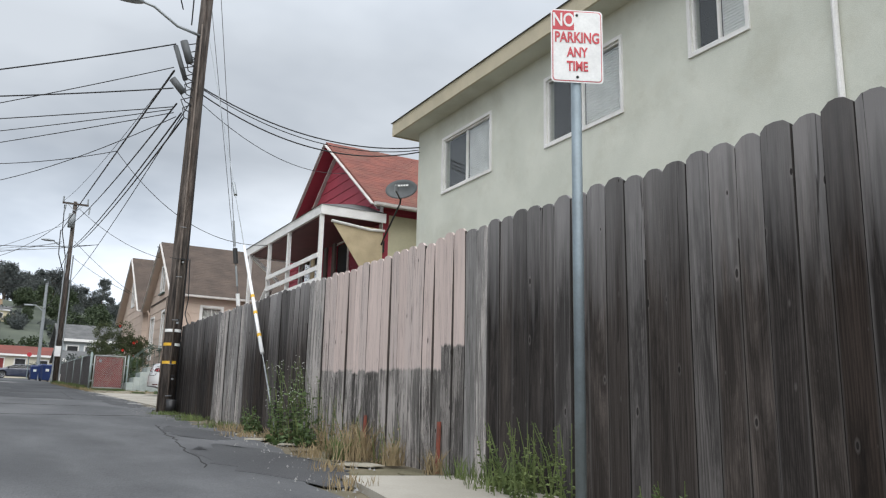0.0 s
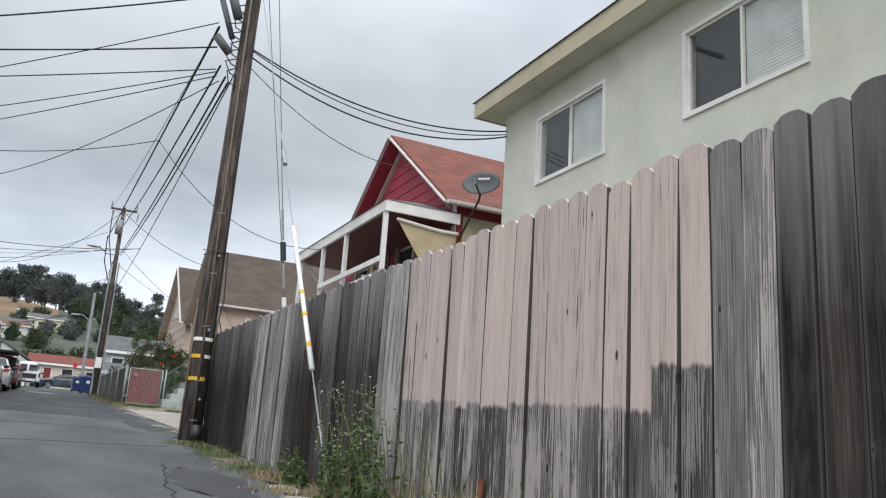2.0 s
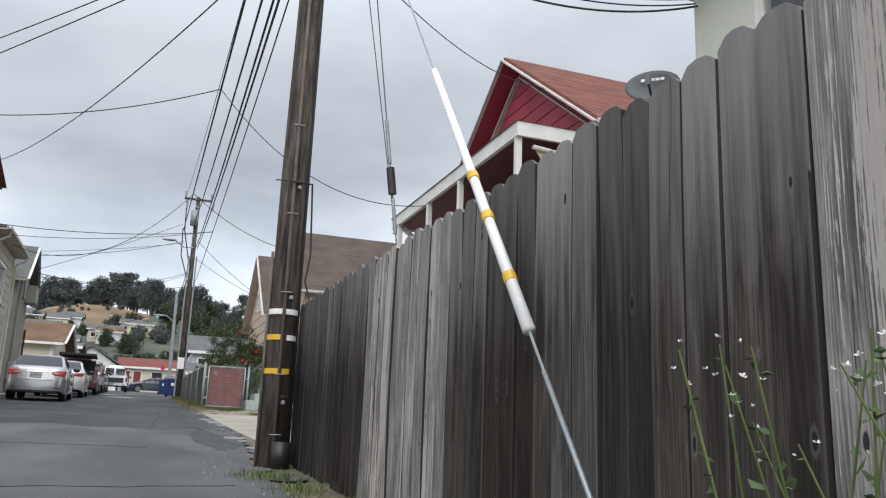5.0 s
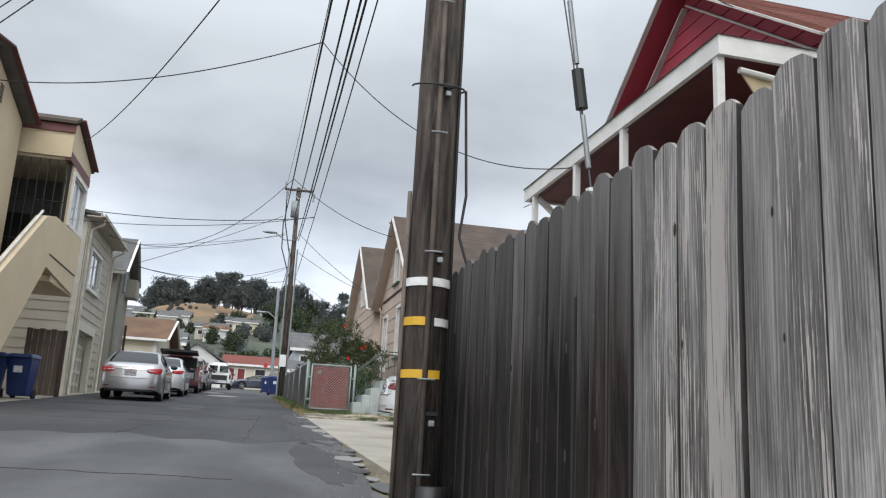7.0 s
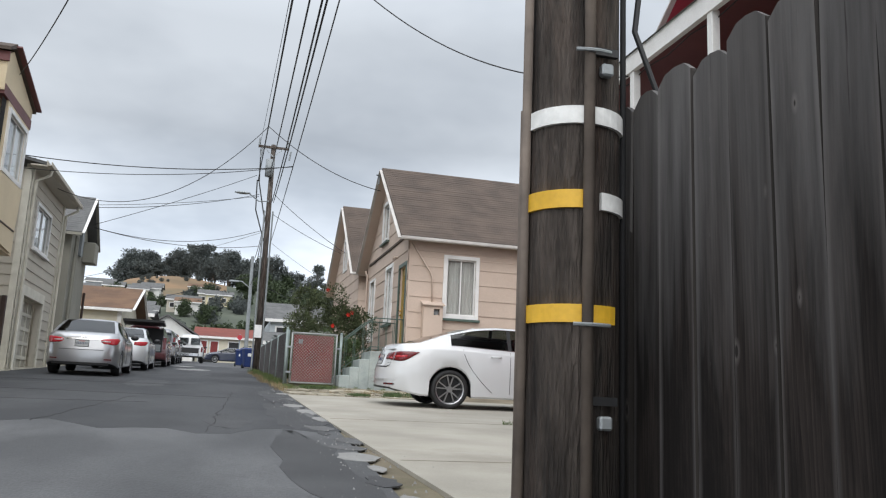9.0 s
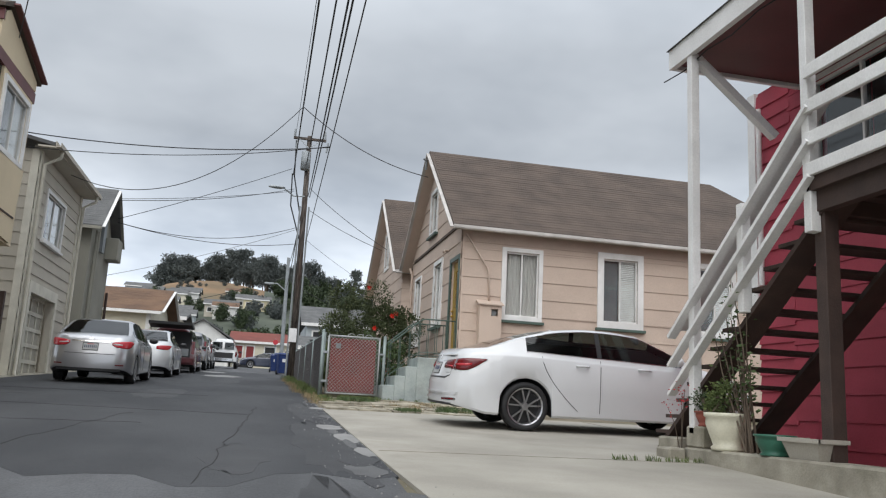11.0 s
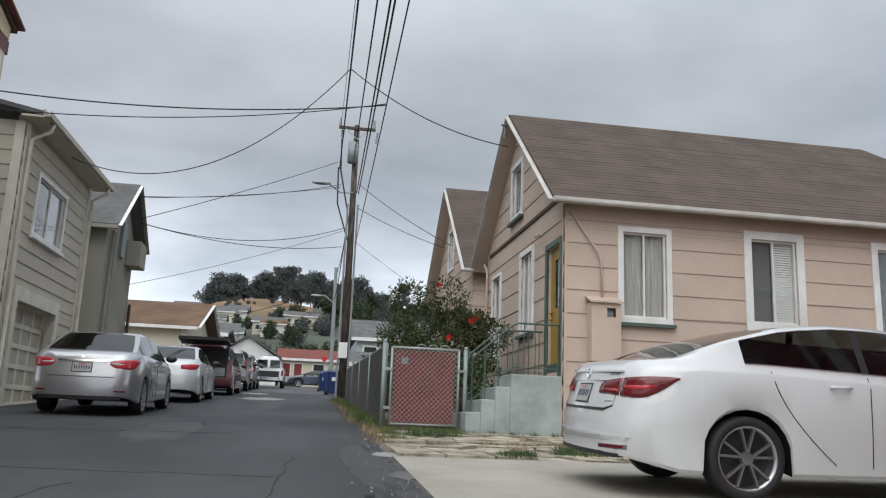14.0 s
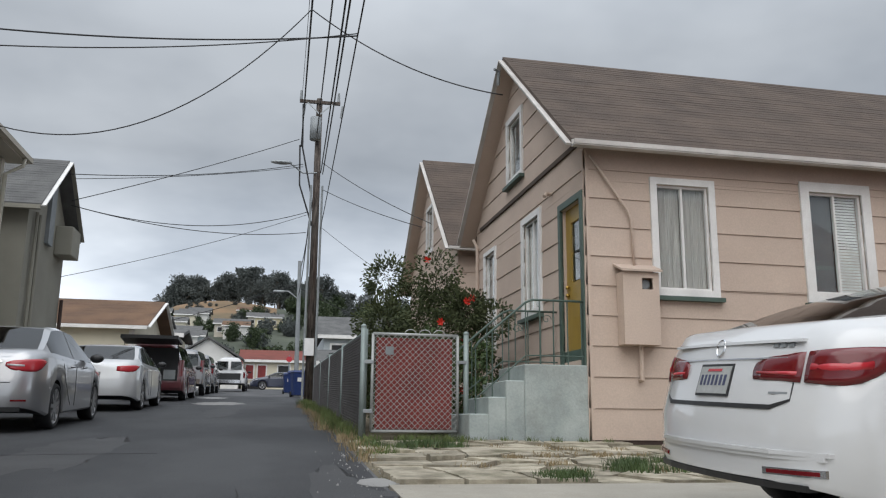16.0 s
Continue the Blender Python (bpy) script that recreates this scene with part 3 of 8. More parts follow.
# ---- ground, street, drive ----


def sheet(bm, xs, ys, dz=0.0, z=gz):
    vs = [[bm.verts.new((x, y, z(y) + dz)) for x in xs] for y in ys]
    for r, s in zip(vs, vs[1:]):
        for i in range(len(xs) - 1):
            bm.faces.new((r[i], r[i + 1], s[i + 1], s[i]))


def slab(poly, top, thick=0.25):
    """A slab that follows the street's slope; poly in plan, top above the street."""
    bm = bmesh.new()
    a = [bm.verts.new((x, y, gz(y) + top - thick)) for x, y in poly]
    b = [bm.verts.new((x, y, gz(y) + top)) for x, y in poly]
    bm.faces.new(a[::-1]); bm.faces.new(b)
    for i in range(len(poly)):
        j = (i + 1) % len(poly)
        bm.faces.new((a[i], a[j], b[j], b[i]))
    bmesh.ops.triangulate(bm, faces=bm.faces)
    return bm


def hill_height(x, y):
    """The land past the end of the street: a saddle, a dry knoll and a long wooded ridge."""
    if y < 100:
        return gz(y)
    t = min(1, (y - 100) / 190)
    s = t * t * (3 - 2 * t)
    knoll = 4 * math.exp(-((x + 11) / 19) ** 2 - ((y - 285) / 50) ** 2)
    west = min(1, max(0, (-23 - x) / 18))
    east = min(1, max(0, (x - 14) / 34))
    drop = s * (9 * west * west * (3 - 2 * west) + 5 * east * east * (3 - 2 * east))
    return 4.75 + s * (26.8 + 1.5 * math.sin(x * 0.02 + 1)) - drop + knoll + 1.0 * noise.noise(Vector((x * 0.03, y * 0.03, 0)))


bm = bmesh.new()
xs = [-900, -300, -120, -60, -30, -12, -3.4, 3.3, 12, 30, 60, 120, 300, 900]
sheet(bm, xs, [-900, -200, -60, -20, 0, 20, 40, 60, 80, 100], 0.0)
ground = solo("ground", bm, M["soil"], "bare earth and dry weeds beside the street", "ground", "structure")
bm = bmesh.new()
gx = [-900, -500, -300] + list(range(-220, -60, 10)) + list(range(-60, 61, 3)) + list(range(70, 221, 10)) + [300, 500, 900]
gy = list(range(100, 330, 4)) + list(range(330, 421, 10)) + [600, 1200]
vs = [[bm.verts.new((x, y, hill_height(x, min(y, 330)))) for x in gx] for y in gy]
for r, s in zip(vs, vs[1:]):
    for i in range(len(gx) - 1):
        bm.faces.new((r[i], r[i + 1], s[i + 1], s[i]))
hill = solo("hillside", bm, M["hill_dry"], "dry golden grass hillside beyond the rooftops", "hill", "structure", smooth=True)
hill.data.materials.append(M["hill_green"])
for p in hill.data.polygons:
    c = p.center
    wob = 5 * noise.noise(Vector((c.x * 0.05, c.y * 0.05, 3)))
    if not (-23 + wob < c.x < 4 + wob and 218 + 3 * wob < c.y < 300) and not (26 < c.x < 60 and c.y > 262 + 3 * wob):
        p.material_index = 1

bm = slab([(-3.05, -40), (2.0, -40), (2.0, 5.4), (2.75, 8.2), (2.95, 11), (2.95, 16.3), (3.2, 18.5), (3.52, 24), (3.55, 31), (3.6, 36), (3.75, 52), (3.9, 60), (-3.05, 60)], 0.02)
road = solo("road", bm, M["asphalt"], "worn dark asphalt street with patches and stains", "road", "structure")
bm = slab([(-3.05, 60), (3.9, 60), (4.0, 90), (-3.05, 90)], 0.02)
solo("road_far", bm, M["asphalt"], "dark asphalt street running on uphill", "road", "structure")
bm = slab([(-60, 90), (60, 90), (60, 98), (-60, 98)], 0.022)
solo("cross_street", bm, M["asphalt"], "asphalt cross street at the end of the lane", "road", "structure")
bm = slab([(3.54, 17.2), (18, 17.2), (18, 31.15), (3.57, 31.15), (3.52, 24)], 0.03)
drive = solo("driveway", bm, M["concrete"], "pale stained concrete driveway beside the street", "driveway", "structure")
# added overlay: the dimmer exposure farther up is put into its asphalt colour
road_edge = [(-3.05 + 6.55 * k / 22, 22.9 + 0.3 * math.sin(k * 1.7) + 0.35 * math.sin(k * 0.6 + 1)) for k in range(23)]
DARK_STRETCH = slab(road_edge + [(3.50, 24.5), (3.52, 31), (3.57, 36), (3.72, 52), (3.86, 60), (-3.05, 60)], 0.0215, 0.02)
solo("road_resurfaced", DARK_STRETCH, M["asphalt_dark"], "darker overlay on the farther stretch of the asphalt street", "road", "structure")
solo("concrete_pad", slab([(2.05, 3.9), (3.3, 3.9), (3.3, 5.5), (2.35, 5.6)], 0.05), M["concrete"], "small weathered concrete pad at the foot of the fence", "pavement", "structure")
bm = slab([(-6.5, 27), (-3.05, 27), (-3.05, 60), (-6.5, 60)], 0.03)
solo("pavement", bm, M["concrete_old"], "cracked concrete apron along the garages", "pavement", "structure")

rp = random.Random(3)


def curve_x(y):
    """Where the street's paved edge lies on the fence side."""
    for (y0, x0), (y1, x1) in zip(((4, 2.1), (8.2, 2.75), (11, 2.95), (16.3, 2.95), (18.5, 3.2), (24, 3.52)), ((8.2, 2.75), (11, 2.95), (16.3, 2.95), (18.5, 3.2), (24, 3.52), (40, 3.6))):
        if y <= y1:
            return x0 + (x1 - x0) * (y - y0) / (y1 - y0)
    return 3.6


def blot(cx, cy, rx, ry, n=34):
    return [(cx + rx * rp.uniform(0.7, 1.1) * math.cos(k * math.tau / n), cy + ry * rp.uniform(0.7, 1.1) * math.sin(k * math.tau / n)) for k in range(n)]


for cx, cy, rx, ry, mt in ((2.2, 7.0, 0.5, 1.7, "asphalt_patch"), (2.4, 10.5, 0.35, 1.3, "asphalt_patch"), (2.9, 20.5, 0.30, 2.4, "asphalt_patch"), (3.1, 25.5, 0.30, 2.6, "asphalt_patch"), (3.2, 30.5, 0.25, 2.2, "asphalt_patch"),
                           (-1.6, 27.5, 0.9, 0.8, "asphalt_patch"), (-1.9, 31.8, 0.9, 0.5, "asphalt_patch"), (0.7, 34.0, 0.5, 2.2, "asphalt_patch"), (1.2, 50.0, 0.75, 1.7, "asphalt_light"), (1.6, 44.0, 0.4, 2.5, "asphalt_patch"),
                           (0.6, 56.5, 0.6, 1.2, "asphalt_light"), (2.3, 24.0, 0.3, 1.0, "asphalt_patch")):
    solo("road_patch", slab(blot(cx, cy, rx, ry), 0.0222 + 0.0002 * (rp.randrange(5)), 0.006), M[mt], "irregular repair patch in the asphalt", "patch", "structure", loc=(cx, cy, gz(cy)))
for k in range(22):
    cy = 17.5 + k * 0.66
    cx = 3.24 + 0.022 * k * 0.66 + rp.uniform(-0.12, 0.10)
    solo("broken_edge", slab(blot(cx, cy, rp.uniform(0.05, 0.22), rp.uniform(0.16, 0.55), 13), 0.0235 + rp.uniform(0, 0.002), 0.008), M[rp.choice(("asphalt_grey", "asphalt_grey", "asphalt_light", "asphalt_patch"))],
         "crumbled pale edge of the street", "patch", "structure", loc=(cx, cy, gz(cy)))
for k in range(15):
    cy = 5.9 + k * 0.72
    cx = 2.98 + rp.uniform(-0.12, 0.2)
    solo("broken_edge", slab(blot(cx, cy, rp.uniform(0.08, 0.22), rp.uniform(0.10, 0.3), 9), 0.0235 + rp.uniform(0, 0.002), 0.008), M[rp.choice(("concrete_old", "soil", "asphalt_grey"))],
         "crumbled pale edge of the street", "patch", "structure", loc=(cx, cy, gz(cy)))
# cracks that wander across the asphalt
for x0, y0, x1, y1, seed in ((-2.9, 26.2, 1.2, 26.9, 1), (-2.6, 29.4, 2.4, 29.0, 2), (0.4, 23.2, 0.9, 28.4, 3), (-2.8, 33.2, 1.6, 33.8, 4), (1.6, 6.5, 2.2, 12.0, 5), (-1.5, 14.0, 2.6, 14.6, 6), (2.1, 22.5, 2.5, 31.0, 7), (-2.9, 19.0, 2.0, 18.4, 8)):
    rc = random.Random(seed)
    n = 26
    mid = [(x0 + (x1 - x0) * k / n + rc.gauss(0, 0.022), y0 + (y1 - y0) * k / n + rc.gauss(0, 0.022)) for k in range(n + 1)]
    dx_, dy_ = x1 - x0, y1 - y0
    ln = math.hypot(dx_, dy_)
    px_, py_ = -dy_ / ln, dx_ / ln
    wd = [rc.uniform(0.002, 0.007) for k in range(n + 1)]
    poly = [(x + px_ * w, y + py_ * w) for (x, y), w in zip(mid, wd)] + [(x - px_ * w, y - py_ * w) for (x, y), w in reversed(list(zip(mid, wd)))]
    solo("road_crack", slab(poly, 0.0238, 0.006), M["asphalt_crack"], "thin dark crack wandering across the asphalt", "crack", "structure", loc=(x0, y0, gz(y0)))
# loose grit and crumbs of asphalt along the edge of the street
gv, gf = [], []
for k in range(1100):
    cy = rp.uniform(4.5, 34)
    edge = curve_x(cy)
    cx = edge + rp.gauss(0, 0.22) - 0.05
    r = 0.004 + 0.014 * rp.random() ** 3
    z = gz(cy) + (0.028 if cy < 31 else 0.03)
    i = len(gv)
    for q in range(5):
        a = q * 1.257 + rp.uniform(-0.3, 0.3)
        gv.append((cx + r * math.cos(a), cy + r * math.sin(a) * 1.2, z - 0.012))
    gv.append((cx + rp.uniform(-.3, .3) * r, cy, z + r * 0.5))
    gf += [(i + q, i + (q + 1) % 5, i + 5) for q in range(5)]
gme = bpy.data.meshes.new("gravel")
gme.from_pydata(gv, [], gf)
gme.materials.append(M["asphalt_light"])
gravel = new("gravel", gme)
tagged(gravel, "loose pale grit along the crumbled street edge", "gravel", kind="stuff")
# joints in the drive
for x0, y0, x1, y1 in ((3.6, 24.85, 12, 24.85), (3.6, 20.6, 12, 20.6), (8.2, 17.3, 8.2, 31.1)):
    b = bmesh.new()
    beam(b, (x0, y0, gz(y0) + 0.029), (x1, y1, gz(y1) + 0.029), 0.018, 0.006)
    solo("drive_joint", b, M["soil"], "dark joint across the concrete drive", "joint", "structure", loc=(x0, y0, gz(y0)))

# ---- board fence ----
FX = 3.41
fence = thing("board_fence", "tall weathered dog-eared board fence with old pink paint patch", "fence", (FX, 6, gz(6)))
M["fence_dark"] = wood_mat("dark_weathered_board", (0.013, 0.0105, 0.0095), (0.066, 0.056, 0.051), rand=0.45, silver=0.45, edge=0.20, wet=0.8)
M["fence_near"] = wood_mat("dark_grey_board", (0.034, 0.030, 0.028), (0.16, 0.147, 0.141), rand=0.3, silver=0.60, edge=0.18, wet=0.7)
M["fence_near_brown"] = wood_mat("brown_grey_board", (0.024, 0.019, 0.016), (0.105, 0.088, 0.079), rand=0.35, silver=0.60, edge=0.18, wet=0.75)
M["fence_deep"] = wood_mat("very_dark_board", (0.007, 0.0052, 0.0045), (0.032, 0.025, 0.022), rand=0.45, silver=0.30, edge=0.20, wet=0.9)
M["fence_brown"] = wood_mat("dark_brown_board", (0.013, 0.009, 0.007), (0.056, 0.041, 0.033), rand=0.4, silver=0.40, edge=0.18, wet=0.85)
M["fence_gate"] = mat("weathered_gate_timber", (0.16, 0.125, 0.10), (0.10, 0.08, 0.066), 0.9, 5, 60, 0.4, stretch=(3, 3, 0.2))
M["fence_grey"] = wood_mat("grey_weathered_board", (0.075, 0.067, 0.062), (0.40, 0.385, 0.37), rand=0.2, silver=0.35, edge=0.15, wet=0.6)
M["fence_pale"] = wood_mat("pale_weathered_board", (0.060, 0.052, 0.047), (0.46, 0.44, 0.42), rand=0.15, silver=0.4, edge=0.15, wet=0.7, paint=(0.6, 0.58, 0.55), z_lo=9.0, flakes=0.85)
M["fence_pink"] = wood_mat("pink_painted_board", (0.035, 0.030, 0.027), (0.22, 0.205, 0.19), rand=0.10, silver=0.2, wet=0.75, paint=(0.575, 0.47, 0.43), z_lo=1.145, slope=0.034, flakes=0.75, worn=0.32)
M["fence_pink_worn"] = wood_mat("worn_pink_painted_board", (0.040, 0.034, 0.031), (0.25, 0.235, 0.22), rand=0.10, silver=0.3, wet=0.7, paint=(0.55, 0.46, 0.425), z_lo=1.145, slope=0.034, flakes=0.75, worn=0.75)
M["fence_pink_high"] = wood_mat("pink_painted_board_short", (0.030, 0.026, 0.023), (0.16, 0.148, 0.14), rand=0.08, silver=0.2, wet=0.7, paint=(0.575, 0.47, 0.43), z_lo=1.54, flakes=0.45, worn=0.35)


def fence_top(y):
    return 2.37 + 0.0195 * y


def fence_material(y, rnd):
    if y < 2.9:
        return M[rnd.choice(("fence_near_brown", "fence_brown", "fence_dark", "fence_near"))]
    if y < 4.5:
        return M[rnd.choice(("fence_near", "fence_near_brown", "fence_near", "fence_near_brown"))]
    if y < 5.38:
        return M[rnd.choice(("fence_dark", "fence_near_brown", "fence_near_brown"))]
    if y < 5.56:
        return M["fence_pale"]
    if y < 5.73:
        return M["fence_grey"]
    if y < 6.08:
        return M["fence_pink_high"]
    if y < 8.5:
        return M["fence_pink"] if rnd.random() < 0.72 else M["fence_pink_worn"]
    if y < 8.9:
        return M["fence_pink_worn"]
    if y < 9.4:
        return M[rnd.choice(("fence_grey", "fence_pale"))]
    if y < 12.02:
        return M[rnd.choice(("fence_near_brown", "fence_dark", "fence_brown", "fence_near_brown", "fence_near"))]
    if y < PALE_END:
        return M["fence_pale"] if rnd.random() < 0.55 else M["fence_grey"]
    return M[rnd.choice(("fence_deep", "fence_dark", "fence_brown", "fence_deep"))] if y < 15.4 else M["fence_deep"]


PALE_END = 13.8
PITCH = 0.1765
rnd = random.Random(11)
edges = [5.38 + PITCH * k + rnd.uniform(-0.008, 0.008) for k in range(-59, 65)]
for y, y1 in zip(edges, edges[1:]):
    w = y1 - y
    top, bot = fence_top(y) + rnd.uniform(-0.022, 0.022), gz(y) + rnd.uniform(-0.02, 0.03)
    th, dx, lean = 0.019, rnd.uniform(-0.006, 0.006), rnd.uniform(-0.0008, 0.0008)
    ear, half = rnd.uniform(0.036, 0.048), w / 2 - rnd.uniform(0.0003, 0.0014) - (0.002 if 2.3 < y < 2.5 else 0)
    cup, sag = rnd.uniform(-0.008, 0.008), rnd.uniform(-0.012, 0.012)
    bm = bmesh.new()
    lay = bm.loops.layers.uv.new("board")
    us = (-half, -half + 0.003, -half + ear, 0.0, half - ear, half - 0.003, half)
    tops = (top - ear * 1.05, top - ear * 0.8, top - 0.003, top + 0.004, top - 0.001, top - ear * 0.78, top - ear * 1.0)
    lifts = (0.008, cup * 0.2, cup * 0.7, cup, cup * 0.7, cup * 0.2, 0.008)
    cols = []
    for side in (-th / 2, th / 2):
        grid = []
        for u, zt, c in zip(us, tops, lifts):
            col = []
            for k in range(5):
                z = bot + (zt - bot) * k / 4
                col.append(bm.verts.new((FX + dx + side + c + sag * math.sin(math.pi * k / 4), y + w / 2 + u + lean * (z - bot), z)))
            grid.append(col)
        cols.append(grid)
    for grid in cols:
        for p, q in zip(grid, grid[1:]):
            for k in range(4):
                bm.faces.new((p[k], q[k], q[k + 1], p[k + 1]))
    for i in (0, 6):
        for k in range(4):
            bm.faces.new((cols[0][i][k], cols[0][i][k + 1], cols[1][i][k + 1], cols[1][i][k]))
    for i in range(6):
        for k in (0, 4):
            bm.faces.new((cols[0][i][k], cols[0][i + 1][k], cols[1][i + 1][k], cols[1][i][k]))
    for face in bm.faces:
        for lp in face.loops:
            lp[lay].uv = ((lp.vert.co.y - y) / w if abs(face.calc_center_median().y - y - w / 2) < half - 0.0025 else -1.0, top - lp.vert.co.z)
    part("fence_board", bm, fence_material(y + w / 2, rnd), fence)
for zr in (0.45, 1.55):
    bm = bmesh.new()
    beam(bm, (FX + 0.05, -5, gz(-5) + zr), (FX + 0.05, 16.35, gz(16.35) + zr - 0.1), 0.04, 0.09)
    part("rail", bm, M["fence_dark"], fence)
for k in range(10):
    yy = -4.6 + 2.3 * k
    part("post", boxes((FX + 0.07, FX + 0.16, yy - 0.045, yy + 0.045, gz(yy) - 0.1, fence_top(yy) - 0.08)), M["fence_dark"], fence)

# ---- green stucco house ----
G0 = 8.26
gh = thing("stucco_house", "pale green two-storey stucco house with white sliding windows", "house", (G0 + 4, 5, gz(5)))
f = Face((G0, 0), (0, 1), (-1, 0))
HW = [(12.95, 14.95, 5.75, 7.02), (9.13, 11.2, 5.70, 7.02), (6.68, 7.75, 6.04, 7.1)]
ins = 0.06
core_wall(gh, f, -8, 15.9, 0.0, 7.55, [(a + ins, b - ins, c + ins, d - ins) for a, b, c, d in HW], M["stucco"], 0.2)
part("wall", boxes((G0, 20, 15.9, 16.1, 0, 7.55)), M["stucco"], gh)
part("wall", boxes((19.8, 20, -8, 15.9, 0, 7.55)), M["stucco"], gh)
part("wall", boxes((G0, 20, -8.2, -8, 0, 7.55)), M["stucco"], gh)
for a, b, c, d in HW:
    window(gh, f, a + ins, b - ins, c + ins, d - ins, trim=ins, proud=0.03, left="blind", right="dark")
part("soffit", boxes((7.82, 20.4, -8.4, 16.52, 7.50, 7.56)), M["stucco"], gh)
part("fascia", boxes((7.78, 7.82, -8.4, 16.56, 7.48, 7.80), (7.82, 20.4, 16.52, 16.56, 7.48, 7.80)), M["beige_paint"], gh)
bm = bmesh.new()
hull8(bm, [(7.74, -8.5, 7.80), (20.5, -8.5, 7.80), (20.5, 16.6, 7.80), (7.74, 16.6, 7.80)], [(12, -4, 8.5), (16, -4, 8.5), (16, 12, 8.5), (12, 12, 8.5)])
part("roof", bm, M["roof_grey"], gh)
part("downspout", tube(bmesh.new(), [(G0 - 0.05, 5.45, 7.45), (G0 - 0.05, 5.45, 0.6)], 0.04), M["white_trim"], gh)

# ---- pink house ----


def gable_house(name, label, xw, y0, y1, x1, zb, ze, zr, mats, holes_front, holes_side, over=0.3, hip=0.0, pitch=0.42):
    """A house with its gable to the street at x = xw and its ridge running away from it."""
    h = thing(name, label, "house", ((xw + x1) / 2, (y0 + y1) / 2, zb))
    wallm, roofm = mats
    ff, fs, fb = Face((xw, y0), (0, 1), (-1, 0)), Face((xw, y0), (1, 0), (0, -1)), Face((xw, y1), (1, 0), (0, 1))
    W, L, yr = y1 - y0, x1 - xw, (y0 + y1) / 2
    core_wall(h, ff, 0, W, zb, ze, holes_front, wallm, gable=(W / 2, zr))
    core_wall(h, fs, 0.16, L, zb, ze, holes_side, wallm)
    core_wall(h, fb, 0.16, L, zb, ze, [], wallm)
    part("wall", boxes((x1 - 0.16, x1, y0 + 0.16, y1 - 0.16, zb, ze)), wallm, h)
    siding(h, ff, 0, W, zb + 0.1, ze, holes_front, wallm, pitch, gable=(W / 2, zr))
    siding(h, fs, 0, L, zb + 0.1, ze, holes_side, wallm, pitch)
    k = (zr - ze) / (W / 2)
    ye0, ye1, zee = y0 - over, y1 + over, ze - over * k
    xf, xb = xw - over, x1 + over
    xr = xb - hip
    t = 0.10
    bm = bmesh.new()
    for ys in (ye0, ye1):
        hull8(bm, [(xf, ys, zee), (xb, ys, zee), (xr, yr, zr), (xf, yr, zr)], [(xf, ys, zee + t), (xb, ys, zee + t), (xr, yr, zr + t), (xf, yr, zr + t)])
    if hip:
        hull8(bm, [(xb, ye0, zee), (xb, ye1, zee), (xr, yr + 0.01, zr), (xr, yr - 0.01, zr)], [(xb, ye0, zee + t), (xb, ye1, zee + t), (xr, yr + 0.01, zr + t), (xr, yr - 0.01, zr + t)])
    roof = part("roof", bm, roofm, h)
    for ys in (ye0, ye1):
        bm = bmesh.new()
        hull8(bm, [(xf, ys, zee - 0.016), (xw, ys, zee - 0.016), (xw, yr, zr - 0.016), (xf, yr, zr - 0.016)], [(xf, ys, zee - 0.003), (xw, ys, zee - 0.003), (xw, yr, zr - 0.003), (xf, yr, zr - 0.003)])
        part("soffit", bm, wallm, h)
    shingle_slope(roof, (xf, ye0, zee + t), (xb, ye0, zee + t), (xr, yr, zr + t), (xf, yr, zr + t), roofm)
    shingle_slope(roof, (xf, ye1, zee + t), (xb, ye1, zee + t), (xr, yr, zr + t), (xf, yr, zr + t), roofm)
    bm = bmesh.new()
    beam(bm, (xf - 0.015, ye0, zee + 0.02), (xf - 0.015, yr, zr + 0.02), 0.03, 0.14, up=(1, 0, 0))
    part("bargeboard", bm, M["dull_white"], h)
    bm = bmesh.new()
    beam(bm, (xf - 0.015, ye1, zee + 0.02), (xf - 0.015, yr, zr + 0.02), 0.03, 0.14, up=(1, 0, 0))
    part("bargeboard", bm, M["dull_white"], h)
    for ys, s in ((ye0, -1), (ye1, 1)):
        bm = bmesh.new()
        box(bm, xf, xb, ys - 0.02, ys + 0.02, zee + 0.0, zee + t - 0.01)
        box(bm, xf, xb, ys + s * 0.12 - 0.012, ys + s * 0.12 + 0.012, zee + 0.0, zee + 0.065)
        box(bm, xf, xb, min(ys, ys + s * 0.12), max(ys, ys + s * 0.12), zee - 0.02, zee + 0.005)
        part("gutter", bm, M["dull_white"], h)
    return h, ff, fs


PX, PY, PZ = 6.9, 35.45, 1.85
pf = [(0.13, 0.93, 3.04, 5.33), (2.0, 2.85, 4.0, 5.55), (4.75, 5.5, 3.6, 5.5), (2.95, 3.75, 6.62, 7.72)]
ps = [(1.08, 1.90, 4.03, 5.57), (3.56, 4.46, 4.07, 5.62), (6.13, 7.02, 4.0, 5.60)]
pink, pfront, pside = gable_house("pink_house", "pink lap-sided house with brown shingle gable roof and white windows", PX, PY, 41.75, 17.35, PZ, 6.2, 8.75,
                                  (M["pink"], M["roof_brown"]), pf, ps, hip=2.4)
window(pink, pside, *ps[0], trim=0.10, left="curtain", right="curtain", sill=M["green_trim"])
window(pink, pside, *ps[1], trim=0.15, left="blind_grey", right="blind", sill=M["green_trim"])
window(pink, pside, *ps[2], trim=0.13, left="blind_grey", right="blind", sill=M["green_trim"])
